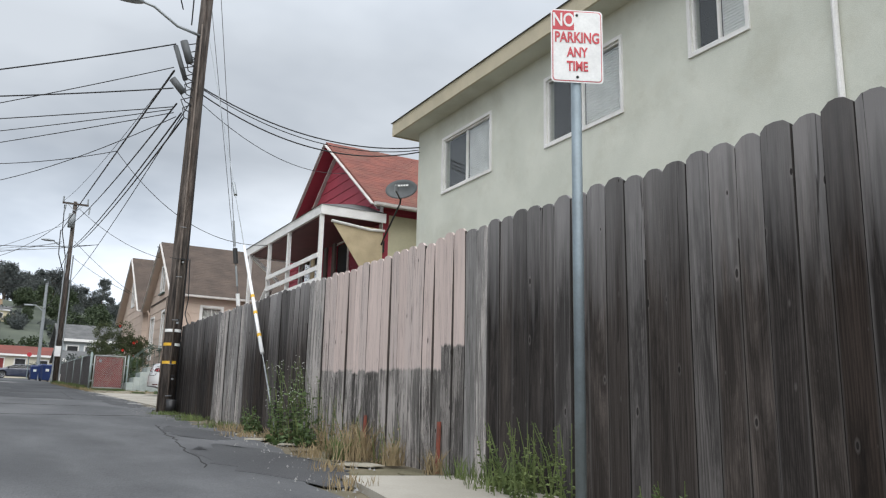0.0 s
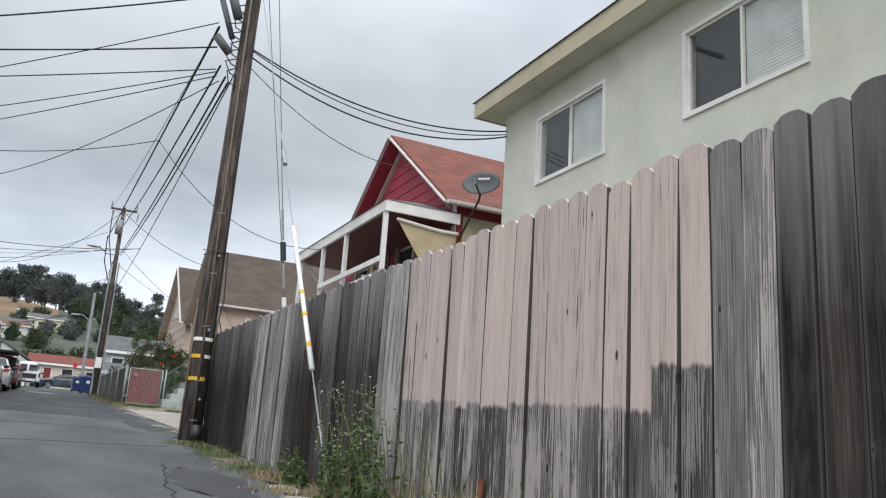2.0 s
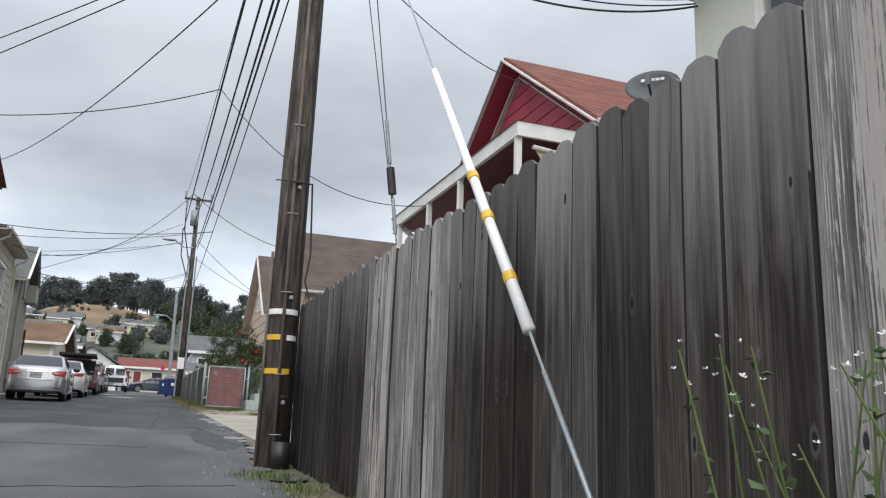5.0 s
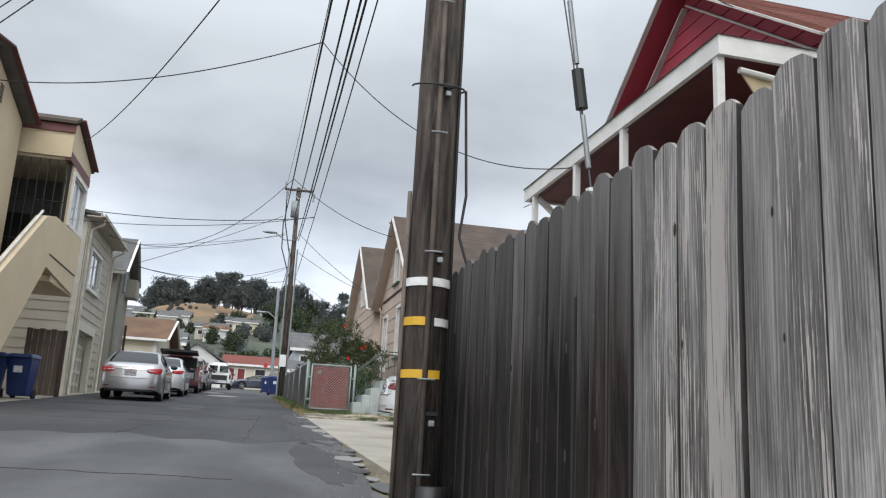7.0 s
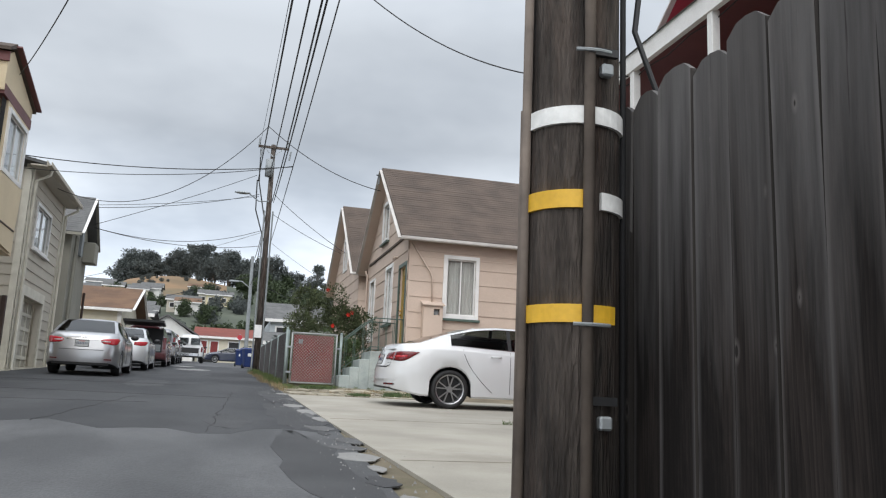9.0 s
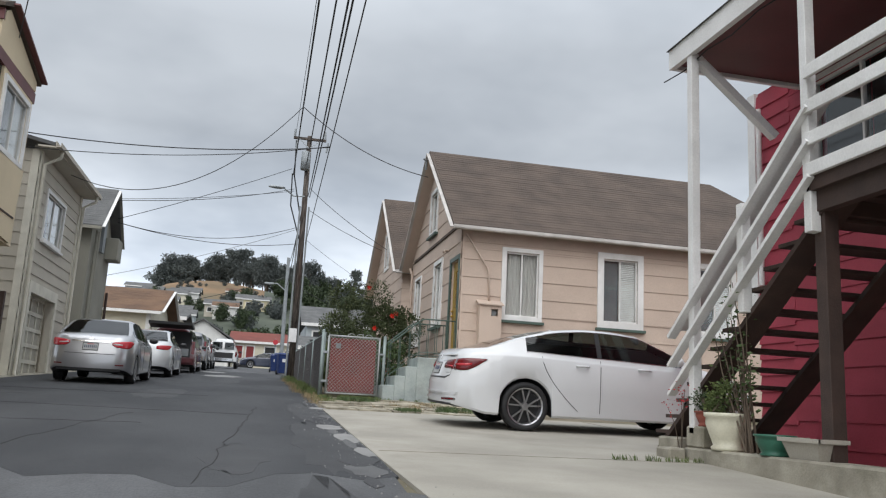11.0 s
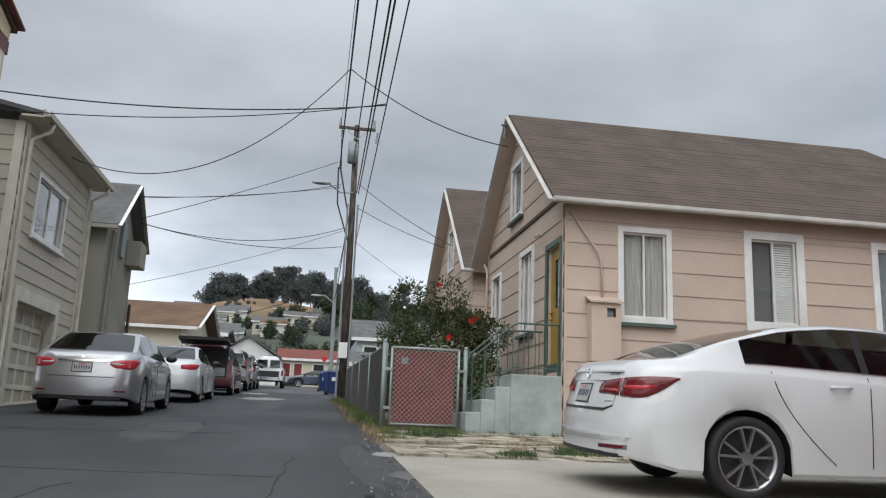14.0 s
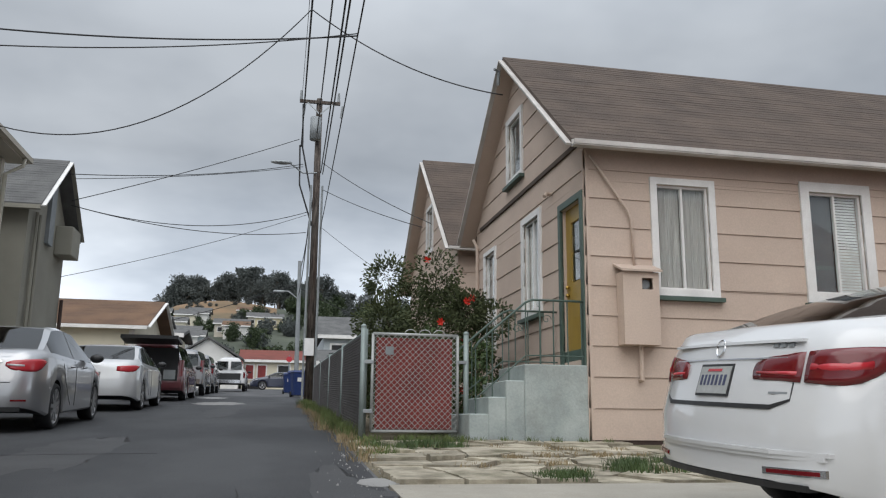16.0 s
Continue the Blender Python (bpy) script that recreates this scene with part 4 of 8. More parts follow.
window(pink, pfront, *pf[1], trim=0.11, left="blind_grey", right="curtain", sill=M["green_trim"])
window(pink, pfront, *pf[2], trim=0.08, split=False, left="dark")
window(pink, pfront, *pf[3], trim=0.11, split=False, left="blind_grey", sill=M["green_trim"])

pf2 = [(3.2, 4.0, 6.9, 8.1)]
pink2, p2front, p2side = gable_house("pink_house", "second pink lap-sided house with steep brown gable roof", 6.9, 43.6, 50.4, 17.6, 2.2, 6.4, 9.4, (M["pink"], M["roof_brown"]), pf2, [], hip=0)
window(pink2, p2front, *pf2[0], trim=0.11, split=False, left="blind_grey")

# ---- red house ----
rf = [(2.2, 3.1, 4.05, 6.0), (4.6, 6.2, 4.6, 6.0)]
red, rfront, rside = gable_house("red_house", "dark red lap-sided house with red shingle roof and raised porch", 8.8, 19.2, 25.9, 19, 1.2, 6.72, 9.15, (M["red"], M["roof_red"]), rf, [], over=0.42, pitch=0.30)
# porch
pbm = boxes((7.0, 8.8, 18.9, 22.3, 3.86, 4.0))
porch_x = 7.02
part("porch_deck", pbm, M["brown_wood"], red)
part("porch_ceiling", boxes((7.05, 8.78, 18.9, 25.6, 6.05, 6.10)), M["maroon"], red)
part("porch_fascia", boxes((6.98, 7.05, 18.86, 25.64, 6.0, 6.24), (7.05, 8.78, 18.86, 18.92, 6.0, 6.24), (7.05, 8.78, 25.58, 25.64, 6.0, 6.24)), M["white_trim"], red)
bm = bmesh.new()
hull8(bm, [(6.95, 18.84, 6.24), (8.78, 18.84, 6.24), (8.78, 25.66, 6.24), (6.95, 25.66, 6.24)], [(8.4, 20.2, 6.75), (8.78, 20.2, 6.75), (8.78, 24.6, 6.75), (8.4, 24.6, 6.75)])
part("porch_roof", bm, M["roof_grey"], red)
for yy, zb in ((18.98, 2.0), (21.45, 2.0), (23.2, 3.5), (25.2, gz(25.2) + 0.3)):
    part("porch_post", boxes((7.0, 7.1, yy - 0.05, yy + 0.05, zb, 6.02), bev=0.006), M["white_trim"], red)

# ---- utility poles ----
pole = thing("utility_pole", "tall dark timber utility pole with reflective bands and conduit", "utility pole", (3.19, 16.5, gz(16.5)))
bm = tube(bmesh.new(), [(3.19, 16.5, gz(16.5) - 0.2), (3.19, 16.5, 4), (3.24, 16.5, 8), (3.34, 16.5, 13)], 0.152, 24, 0.118)
part("shaft", bm, M["pole_wood"], pole, smooth=True)
pole2 = thing("utility_pole", "distant timber utility pole with crossarm and transformer", "utility pole", (3.95, 54, gz(54)))
bm = tube(bmesh.new(), [(3.95, 54, gz(54) - 0.2), (3.9, 54, 13.9)], 0.16, 14, 0.11)
part("shaft", bm, M["pole_wood"], pole2, smooth=True)


# ---- parked vehicles ----


def curve_at(rows, x):
    for (x0, v0), (x1, v1) in zip(rows, rows[1:]):
        if x <= x1:
            k = (x - x0) / (x1 - x0) if x1 > x0 else 0
            k = min(max(k, 0), 1)
            return v0 + (v1 - v0) * k
    return rows[-1][1]


def smooth_at(rows, x, r=0.10):
    return sum(curve_at(rows, x + r * k) for k in (-1, -0.5, 0, 0.5, 1)) / 5


def lathe(bm, prof, seg, axis_y=True):
    rings = []
    for r, d in prof:
        rings.append([bm.verts.new((r * math.cos(k * math.tau / seg), d, r * math.sin(k * math.tau / seg))) for k in range(seg)])
    for u, v in zip(rings, rings[1:]):
        for k in range(seg):
            bm.faces.new((u[k], u[(k + 1) % seg], v[(k + 1) % seg], v[k]))
    return rings


def shift(bm, v):
    bmesh.ops.translate(bm, verts=bm.verts, vec=v)
    return bm


def wheel(parent, x, y, r, spokes=5, fork=True, rim_mat="alloy"):
    """A wheel with its axle along y; the outer face looks away from the car's middle."""
    s = 1 if y > 0 else -1
    w = 0.11
    rr = r * 0.775
    bm = bmesh.new()
    lathe(bm, [(rr, -w * s), (r * 0.93, -w * s), (r, -w * 0.75 * s), (r, w * 0.75 * s), (r * 0.94, w * s), (rr, w * 0.96 * s), (rr * 0.97, w * 0.6 * s)], 40)
    ty = part("wheel", shift(bm, (x, y, r)), M["black_rubber"], parent, smooth=True)
    bm = bmesh.new()
    lathe(bm, [(rr, w * 0.92 * s), (rr * 0.94, w * 0.90 * s), (rr * 0.90, w * 0.55 * s), (rr * 0.88, -w * 0.5 * s)], 40)
    part("rim", shift(bm, (x, y, r)), M[rim_mat], ty, smooth=True)
    bm = bmesh.new()
    rings = lathe(bm, [(0.001, w * 0.1 * s), (rr * 0.9, w * 0.0 * s)], 24)
    part("brake_disc", shift(bm, (x, y, r)), M["black_plastic"], ty)
    for k in range(spokes):
        a = k * math.tau / spokes + 0.3
        bm = bmesh.new()
        for da in ((-0.24, 0.24) if fork else (0,)):
            p = Vector((0.035 * math.cos(a), w * 0.74 * s, 0.035 * math.sin(a)))
            q = Vector((rr * 0.92 * math.cos(a + da), w * 0.80 * s, rr * 0.92 * math.sin(a + da)))
            beam(bm, p, q, 0.019 if fork else 0.05, 0.03, up=(0, 1, 0))
        part("spoke", shift(bm, (x, y, r)), M[rim_mat], ty)
    bm = bmesh.new()
    lathe(bm, [(0.001, w * 0.9 * s), (0.05, w * 0.88 * s), (0.06, w * 0.6 * s)], 16)
    part("hub_cap", shift(bm, (x, y, r)), M[rim_mat], ty)


def car(name, label, paint, m, L, W, axles, r, top, belt, glass, plan=None, lean=0.10, zl=0.20, box_back=False, lights="red", trim=True, spokes=5, fork=True, light_z=(0.12, 0.5), side_glass=None):
    """A car body lofted from its rear (x = 0) to its nose, with glass, lamps, doors, wheels. glass: rear base, rear top, pillar, front top, cowl."""
    c = thing(name, label, "car", (0, 0, 0))
    hw = W / 2
    plan = plan or [(0, 0.66), (0.04, 0.78), (0.10, 0.86), (0.2, 0.92), (0.4, 0.97), (0.8, 0.997), (L * 0.4, 1.0), (L * 0.75, 0.995), (L - 0.45, 0.94), (L - 0.12, 0.80), (L, 0.62)]
    rb, rt, pil, ft, cw = glass
    ra = r + 0.055
    sg0, sg1 = side_glass or (rb + 0.25, cw - 0.25)
    xs = {0.0, 0.03, 0.08, 0.16, 0.28, 0.42, L - 0.4, L - 0.22, L - 0.1, L - 0.03, L, rb, rt, pil - 0.035, pil + 0.035, ft, cw}
    for a in axles:
        for k in range(-6, 7):
            xs.add(a + ra * math.sin(k / 6 * math.pi / 2))
    q = 0.4
    while q < L:
        if min(abs(q - x) for x in xs) > 0.05:
            xs.add(q)
        q += 0.16
    xs = sorted(x for x in xs if 0 <= x <= L)
    xs = [x for i, x in enumerate(xs) if i == 0 or x - xs[i - 1] > 0.012]

    def section(x):
        w = hw * smooth_at(plan, x, 0.03)
        zb = smooth_at(belt, x, 0.06)
        zt = max(curve_at(top, x) if box_back else smooth_at(top, x, 0.05), zb + 0.004)
        low = zl + (0.13 * max(0, 1 - x / 0.55)) + 0.06 * max(0, 1 - (L - x) / 0.5)
        zz = low
        for a in axles:
            if abs(x - a) < ra:
                zz = max(zz, r + math.sqrt(max(0, ra * ra - (x - a) ** 2)))
        zz = min(zz, zb - 0.12)
        h = zt - zb
        g = w - 0.045
        y6 = g - 0.03 - 0.36 * h
        pts = [(0, low + 0.03), (w - 0.25, low + 0.03), (w - 0.25, max(zz, low + 0.031)), (w - 0.03, zz), (w - 0.004, zz + 0.03),
               (w + 0.006, zz + (zb - zz) * 0.42), (w - 0.002, max(zb - 0.05 - light_z[0] * max(0.12, 1 - x / light_z[1]), zz + 0.06)), (w - 0.020, max(zb - 0.045, zz + 0.075)), (g, zb),
               (g - 0.012, zb + 0.02 * min(1, h / 0.3) + 0.002), (y6, zb + h * 0.90), (y6 - 0.07 - 0.06 * h, zb + h * 0.985 + 0.002), (y6 * 0.5, zt + 0.006), (0, zt + 0.010)]
        out = []
        for y, z in pts:
            xx = x + lean * max(0, z - 0.55) * max(0, 1 - x / 0.6) * (1 if not box_back else 0.6) + 0.05 * max(0, 0.55 - z) * max(0, 1 - x / 0.3)
            out.append((xx, y, z))
        return out

    secs = [section(x) for x in xs]
    bow = 0.045 if not box_back else 0.02
    w_end = hw * smooth_at(plan, 0.0, 0.03)
    NP = 14
    parts = {}

    def put(key, quad, push=0.0):
        parts.setdefault(key, []).append(quad)

    for i in range(len(xs) - 1):
        xm = (xs[i] + xs[i + 1]) / 2
        for j in range(NP - 1):
            quad = [secs[i][j], secs[i + 1][j], secs[i + 1][j + 1], secs[i][j + 1]]
            key = "body"
            if j < 3:
                key = "underbody"
            elif j == 9 and sg0 < xm < sg1:
                key = "door_pillar" if abs(xm - pil) < 0.034 else "rear_side_window" if xm < pil else "front_side_window"
            elif j >= 11 and ft < xm < cw:
                key = "windshield"
            elif j >= 11 and rb < xm < rt and not box_back:
                key = "rear_window"
            elif j == 6 and xm < light_z[1]:
                key = "taillight"
            elif j == 6 and xm > L - 0.55:
                key = "headlight"
            put(key, quad)
    mats = {"body": paint, "underbody": M["black_plastic"], "rear_side_window": M["glass_car"], "front_side_window": M["glass_car"], "windshield": M["glass_car"],
            "rear_window": M["glass_car"], "door_pillar": M["black_plastic"], "taillight": M["lamp_red"], "headlight": M["lamp_clear"]}
    single = {"body", "underbody", "windshield", "rear_window"}
    for key, quads in parts.items():
        for side in ((0,) if key in single else (1, -1)):
            bm = bmesh.new()
            for qd in quads:
                for s in ((1, -1) if side == 0 else (side,)):
                    vs = [bm.verts.new((x, y * s, z)) for x, y, z in qd]
                    bm.faces.new(vs if s > 0 else vs[::-1])
            if key == "body":
                for sec, out in ((secs[0], -bow), (secs[-1], bow)):
                    rows_ = []
                    for x, y, z in sec[3:]:
                        rows_.append([bm.verts.new((x + out * (1 - (k / 6) ** 2), y * k / 6, z)) for k in range(-6, 7)])
                    for r0, r1 in zip(rows_, rows_[1:]):
                        for k in range(12):
                            bm.faces.new((r0[k], r0[k + 1], r1[k + 1], r1[k]))
            bmesh.ops.remove_doubles(bm, verts=bm.verts, dist=0.0008)
            if key == "body":
                bmesh.ops.recalc_face_normals(bm, faces=bm.faces)
            ob = part(key, bm, mats[key], c, smooth=True)
            if key == "body":
                ob.data.set_sharp_from_angle(angle=radians(38))
    # dark cabin behind the glass
    bm = bmesh.new()
    zc = curve_at(belt, pil)
    hull8(bm, [(rb + 0.1, -hw + 0.16, zc - 0.25), (cw - 0.1, -hw + 0.16, zc - 0.25), (cw - 0.1, hw - 0.16, zc - 0.25), (rb + 0.1, hw - 0.16, zc - 0.25)],
          [(rb + 0.3, -hw + 0.2, zc - 0.02), (cw - 0.3, -hw + 0.2, zc - 0.02), (cw - 0.3, hw - 0.2, zc - 0.02), (rb + 0.3, hw - 0.2, zc - 0.02)])
    part("seats", bm, M["dark"], c)

    def side_y(x, z):
        sec = section(x)
        best = sec[5][1]
        for (x0, y0, z0), (x1, y1, z1) in zip(sec[3:], sec[4:]):
            if min(z0, z1) <= z <= max(z0, z1) and abs(z1 - z0) > 1e-5:
                best = y0 + (y1 - y0) * (z - z0) / (z1 - z0)
                break
        return best
    # door joints, handles, mirrors
    for s in (1, -1):
        zb0 = curve_at(belt, pil)
        lines = [[(pil, zb0 - 0.01 - k * (zb0 - zl - 0.10) / 8) for k in range(9)],
                 [(axles[0] + ra * 0.3 + 0.10 + 0.55 * (k / 8) ** 1.6, curve_at(belt, axles[0] + 0.2) - 0.03 - k * (zb0 - zl - 0.10) / 8) for k in range(9)],
                 [(ft + (cw - ft) * 0.92 - 0.05 * k / 8, curve_at(belt, cw) - 0.02 - k * (zb0 - zl - 0.10) / 8) for k in range(9)]]
        for ln in lines:
            bm = tube(bmesh.new(), [(x, s * (side_y(x, z) + 0.0005), z) for x, z in ln], 0.005, 5)
            part("door_joint", bm, M["black_plastic"], c)
        for hx in (pil - 0.28, ft + 0.02):
            z = zb0 - 0.10
            bm = tube(bmesh.new(), [(hx + 0.01 * k - 0.10, s * (side_y(hx, z) + 0.012 + 0.018 * math.sin(math.pi * k / 20)), z + 0.004 * k / 20) for k in range(0, 21, 4)], 0.014, 8)
            part("door_handle", bm, paint, c, smooth=True)
        mx = cw - 0.36
        mz = curve_at(belt, mx) + 0.09
        bm = bmesh.new()
        bmesh.ops.create_icosphere(bm, subdivisions=2, radius=0.1)
        for v in bm.verts:
            v.co = Vector((v.co.x * 0.75 + mx, v.co.y * 1.15 + s * (hw + 0.07), v.co.z * 0.75 + mz))
        part("mirror", bm, paint if trim else M["black_plastic"], c, smooth=True)
        # window bright trim along the sill of the glass
        if trim:
            pts = [(x, s * (section(x)[9][1] + 0.004), section(x)[9][2]) for x in xs if sg0 - 0.02 < x < sg1 + 0.05]
            part("window_trim", tube(bmesh.new(), pts, 0.007, 5), M["chrome"], c)
            pts = [(x, s * (section(x)[10][1] + 0.004), section(x)[10][2]) for x in xs if sg0 - 0.02 < x < sg1 + 0.05]
            part("window_trim", tube(bmesh.new(), pts, 0.006, 5), M["chrome"], c)
    for a in axles:
        for s in (1, -1):
            wheel(c, a, s * (hw - 0.125), r, spokes, fork)

    def rear_x(z, y=0.0):
        x = 0.0
        while x < 0.5 and abs(y) > hw * smooth_at(plan, x, 0.03) - 0.012:
            x += 0.005
        x *= 0.9
        x -= bow * max(0.0, 1 - (y / w_end) ** 2)
        return x + (lean * max(0, z - 0.55) * (0.6 if box_back else 1) + 0.05 * max(0, 0.55 - z)) * max(0, 1 - x / 0.6)

    def rear_panel(nm, y0, y1, z0, z1, material, proud=0.012, inset=0.03, z0b=None, z1b=None, lbl=""):
        """A panel that follows the rear face; z0b, z1b: its heights at y1."""
        z0b, z1b = (z0 if z0b is None else z0b), (z1 if z1b is None else z1b)
        bm = bmesh.new()
        n = 6 if abs(y1 - y0) > 0.1 else 1
        for k in range(n):
            e = []
            for f in (k / n, (k + 1) / n):
                e.append((y0 + (y1 - y0) * f, z0 + (z0b - z0) * f, z1 + (z1b - z1) * f))
            (ya, la, ha), (yb, lb, hb) = e
            hull8(bm, [(rear_x(la, ya) + inset, ya, la), (rear_x(lb, yb) + inset, yb, lb), (rear_x(hb, yb) + inset, yb, hb), (rear_x(ha, ya) + inset, ya, ha)],
                  [(rear_x(la, ya) - proud, ya, la), (rear_x(lb, yb) - proud, yb, lb), (rear_x(hb, yb) - proud, yb, hb), (rear_x(ha, ya) - proud, ya, ha)])
        bmesh.ops.remove_doubles(bm, verts=bm.verts, dist=0.0005)
        return part(nm, bm, material, c, lbl)

    def wrap_lamp(nm, s, stations, material, proud=0.010, lbl=""):
        """A lamp lens wrapped round the rear corner: stations (x along the side or 0, y on the rear face or None, low, high)."""
        bm = bmesh.new()
        rows = []
        for x, y, lo, hi in stations:
            w = hw * smooth_at(plan, x, 0.03)
            ny = min(1.0, max(0.0, x / 0.25)) if y is None else 0.0
            row = []
            for f_, d in ((0, -0.02), (0, proud * 0.4), (0.2, proud), (0.5, proud + 0.003), (0.8, proud), (1, proud * 0.4), (1, -0.02)):
                z = lo + (hi - lo) * f_
                xx = x + (lean * max(0, z - 0.55)) * max(0, 1 - x / 0.6) - d * (1 - ny) - (bow * max(0.0, 1 - (y / w_end) ** 2) if y is not None else 0)
                yy = (w + d * max(ny, 0.4) if y is None else y)
                row.append(bm.verts.new((xx, s * yy, z)))
            rows.append(row)
        for r0, r1 in zip(rows, rows[1:]):
            for i in range(6):
                bm.faces.new((r0[i], r1[i], r1[i + 1], r0[i + 1]))
        for r0 in (rows[0], rows[-1]):
            bm.faces.new(r0)
        return part(nm, bm, material, c, lbl, smooth=True)
    rear_panel.wrap = wrap_lamp
    return c, rear_panel, section, m


def lamp_mat(name, col, rough=0.15):
    m = bpy.data.materials.new(name)
    m.use_nodes = True
    b = m.node_tree.nodes["Principled BSDF"]
    b.inputs["Base Color"].default_value, b.inputs["Roughness"].default_value = (*col, 1), rough
    b.inputs["Coat Weight"].default_value, b.inputs["Coat Roughness"].default_value = 0.35, 0.05
    return m


M["lamp_red"] = lamp_mat("red_lamp_lens", (0.13, 0.005, 0.008))
M["lamp_pink"] = lamp_mat("bright_red_lamp_lens", (0.46, 0.03, 0.04))
M["lamp_clear"] = lamp_mat("clear_lamp_lens", (0.55, 0.56, 0.57))
M["paint_white"] = mat("white_car_paint", (0.62, 0.625, 0.63), (0.60, 0.605, 0.61), 0.35, 1, 20, 0.0, coat=1.0, var=0.01)
M["paint_silver"] = mat("silver_car_paint", (0.43, 0.43, 0.44), (0.40, 0.40, 0.41), 0.32, 1, 20, 0.0, metal=0.75, coat=1.0, var=0.01)
M["paint_pearl"] = mat("pale_silver_car_paint", (0.66, 0.67, 0.68), None, 0.32, 1, 20, 0.0, metal=0.2, coat=1.0, var=0.01)
M["paint_maroon"] = mat("maroon_car_paint", (0.12, 0.018, 0.024), None, 0.35, 1, 20, 0.0, coat=1.0, var=0.01)
M["paint_grey"] = mat("grey_car_paint", (0.24, 0.24, 0.25), None, 0.35, 1, 20, 0.0, metal=0.5, coat=1.0, var=0.01)
M["paint_blue"] = mat("dark_blue_car_paint", (0.012, 0.018, 0.045), None, 0.35, 1, 20, 0.0, coat=1.0, var=0.01)
M["plate"] = mat("number_plate", (0.40, 0.41, 0.40), None, 0.5, 20, 60, 0.0)
M["plate_ink"] = mat("plate_ink", (0.05, 0.06, 0.12), None, 0.6, 20, 60, 0.0)


def plate_on(panel, y, z, frame_mat=None):
    panel("plate_frame", y - 0.165, y + 0.165, z - 0.085, z + 0.085, frame_mat or M["black_plastic"], 0.012)
    panel("number_plate", y - 0.152, y + 0.152, z - 0.072, z + 0.072, M["plate"], 0.016)
    for k in range(7):
        yy = y - 0.118 + k * 0.0393
        panel("plate_bar", yy - 0.009, yy + 0.009, z - 0.028, z + 0.028, M["plate_ink"], 0.019)
    panel("plate_bar", y - 0.07, y + 0.07, z + 0.046, z + 0.060, M["lamp_pink"], 0.019)


BOX_PLAN = [(0, 0.90), (0.05, 0.95), (0.2, 0.985), (0.7, 1.0), (3.5, 1.0), (4.5, 0.95), (4.9, 0.85), (5.1, 0.65), (5.4, 0.6)]
# white sedan on the drive
c, panel, sec, _ = car("parked_car", "white four-door sedan with dark windows parked on the driveway", M["paint_white"], None, 4.83, 1.86, (1.10, 3.875), 0.335,
                       [(0, 0.93), (0.03, 1.045), (0.12, 1.085), (0.52, 1.115), (1.0, 1.285), (1.55, 1.43), (2.0, 1.478), (2.4, 1.478), (2.85, 1.44), (3.72, 1.04), (4.45, 0.86), (4.7, 0.74), (4.83, 0.60)],
                       [(0, 0.97), (0.05, 1.0), (0.2, 1.045), (0.7, 1.075), (1.2, 1.075), (2.2, 1.035), (3.6, 0.985), (4.3, 0.85), (4.7, 0.68), (4.83, 0.55)],
                       (0.52, 1.50, 2.20, 2.85, 3.72), lean=0.30, spokes=5, fork=True, light_z=(0.15, 0.001), side_glass=(1.08, 3.42),
                       plan=[(0, 0.50), (0.015, 0.62), (0.04, 0.73), (0.08, 0.81), (0.14, 0.872), (0.24, 0.925), (0.40, 0.965), (0.65, 0.99), (1.0, 1.0), (3.6, 0.995), (4.38, 0.94), (4.71, 0.80), (4.83, 0.62)])
for s in (1, -1):
    panel.wrap("boot_lamp", s, [(0, 0.34, 0.805, 0.885), (0, 0.42, 0.80, 0.915), (0.008, None, 0.797, 0.925), (0.02, None, 0.793, 0.932), (0.036, None, 0.79, 0.936)], M["lamp_red"])
    panel.wrap("taillight", s, [(0.042, None, 0.79, 0.937), (0.065, None, 0.785, 0.943), (0.10, None, 0.78, 0.948), (0.16, None, 0.778, 0.952), (0.22, None, 0.79, 0.955), (0.29, None, 0.82, 0.956), (0.37, None, 0.865, 0.956), (0.45, None, 0.915, 0.954), (0.50, None, 0.94, 0.950)], M["lamp_red"])
    panel.wrap("lamp_strip", s, [(0.05, None, 0.845, 0.885), (0.10, None, 0.84, 0.885), (0.18, None, 0.84, 0.89), (0.26, None, 0.85, 0.895)], M["lamp_pink"], 0.016)
    panel.wrap("lamp_strip", s, [(0, 0.37, 0.83, 0.848), (0.008, None, 0.824, 0.846), (0.03, None, 0.82, 0.845)], M["lamp_pink"], 0.016)
    panel("reflector", s * 0.50, s * 0.76, 0.366, 0.384, M["lamp_red"], 0.010, 0.05, 0.372, 0.392)
    panel("exhaust_trim", s * 0.47, s * 0.78, 0.358, 0.391, M["chrome"], 0.006, 0.04, 0.364, 0.400)
plate_on(panel, 0.0, 0.80)
# ledge along the bumper, the valance under it, and the seams of the boot lid
panel("bumper_ledge", -0.80, 0.80, 0.455, 0.475, M["paint_white"], 0.022, 0.05)
panel("bumper_ledge", -0.78, 0.78, 0.435, 0.455, M["paint_white"], 0.012, 0.05)
panel("valance", -0.70, 0.70, 0.295, 0.325, M["black_plastic"], 0.004, 0.06)
panel("boot_lip", -0.62, 0.62, 0.985, 1.0, M["paint_white"], 0.020, 0.05)
panel("boot_seam", -0.55, 0.55, 0.905, 0.913, M["chrome"], 0.012)
for s in (1, -1):
    panel("boot_seam", s * 0.600, s * 0.608, 0.70, 0.79, M["black_plastic"], 0.004, 0.03)
panel("boot_line", -0.50, 0.50, 0.660, 0.683, M["black_plastic"], 0.008)
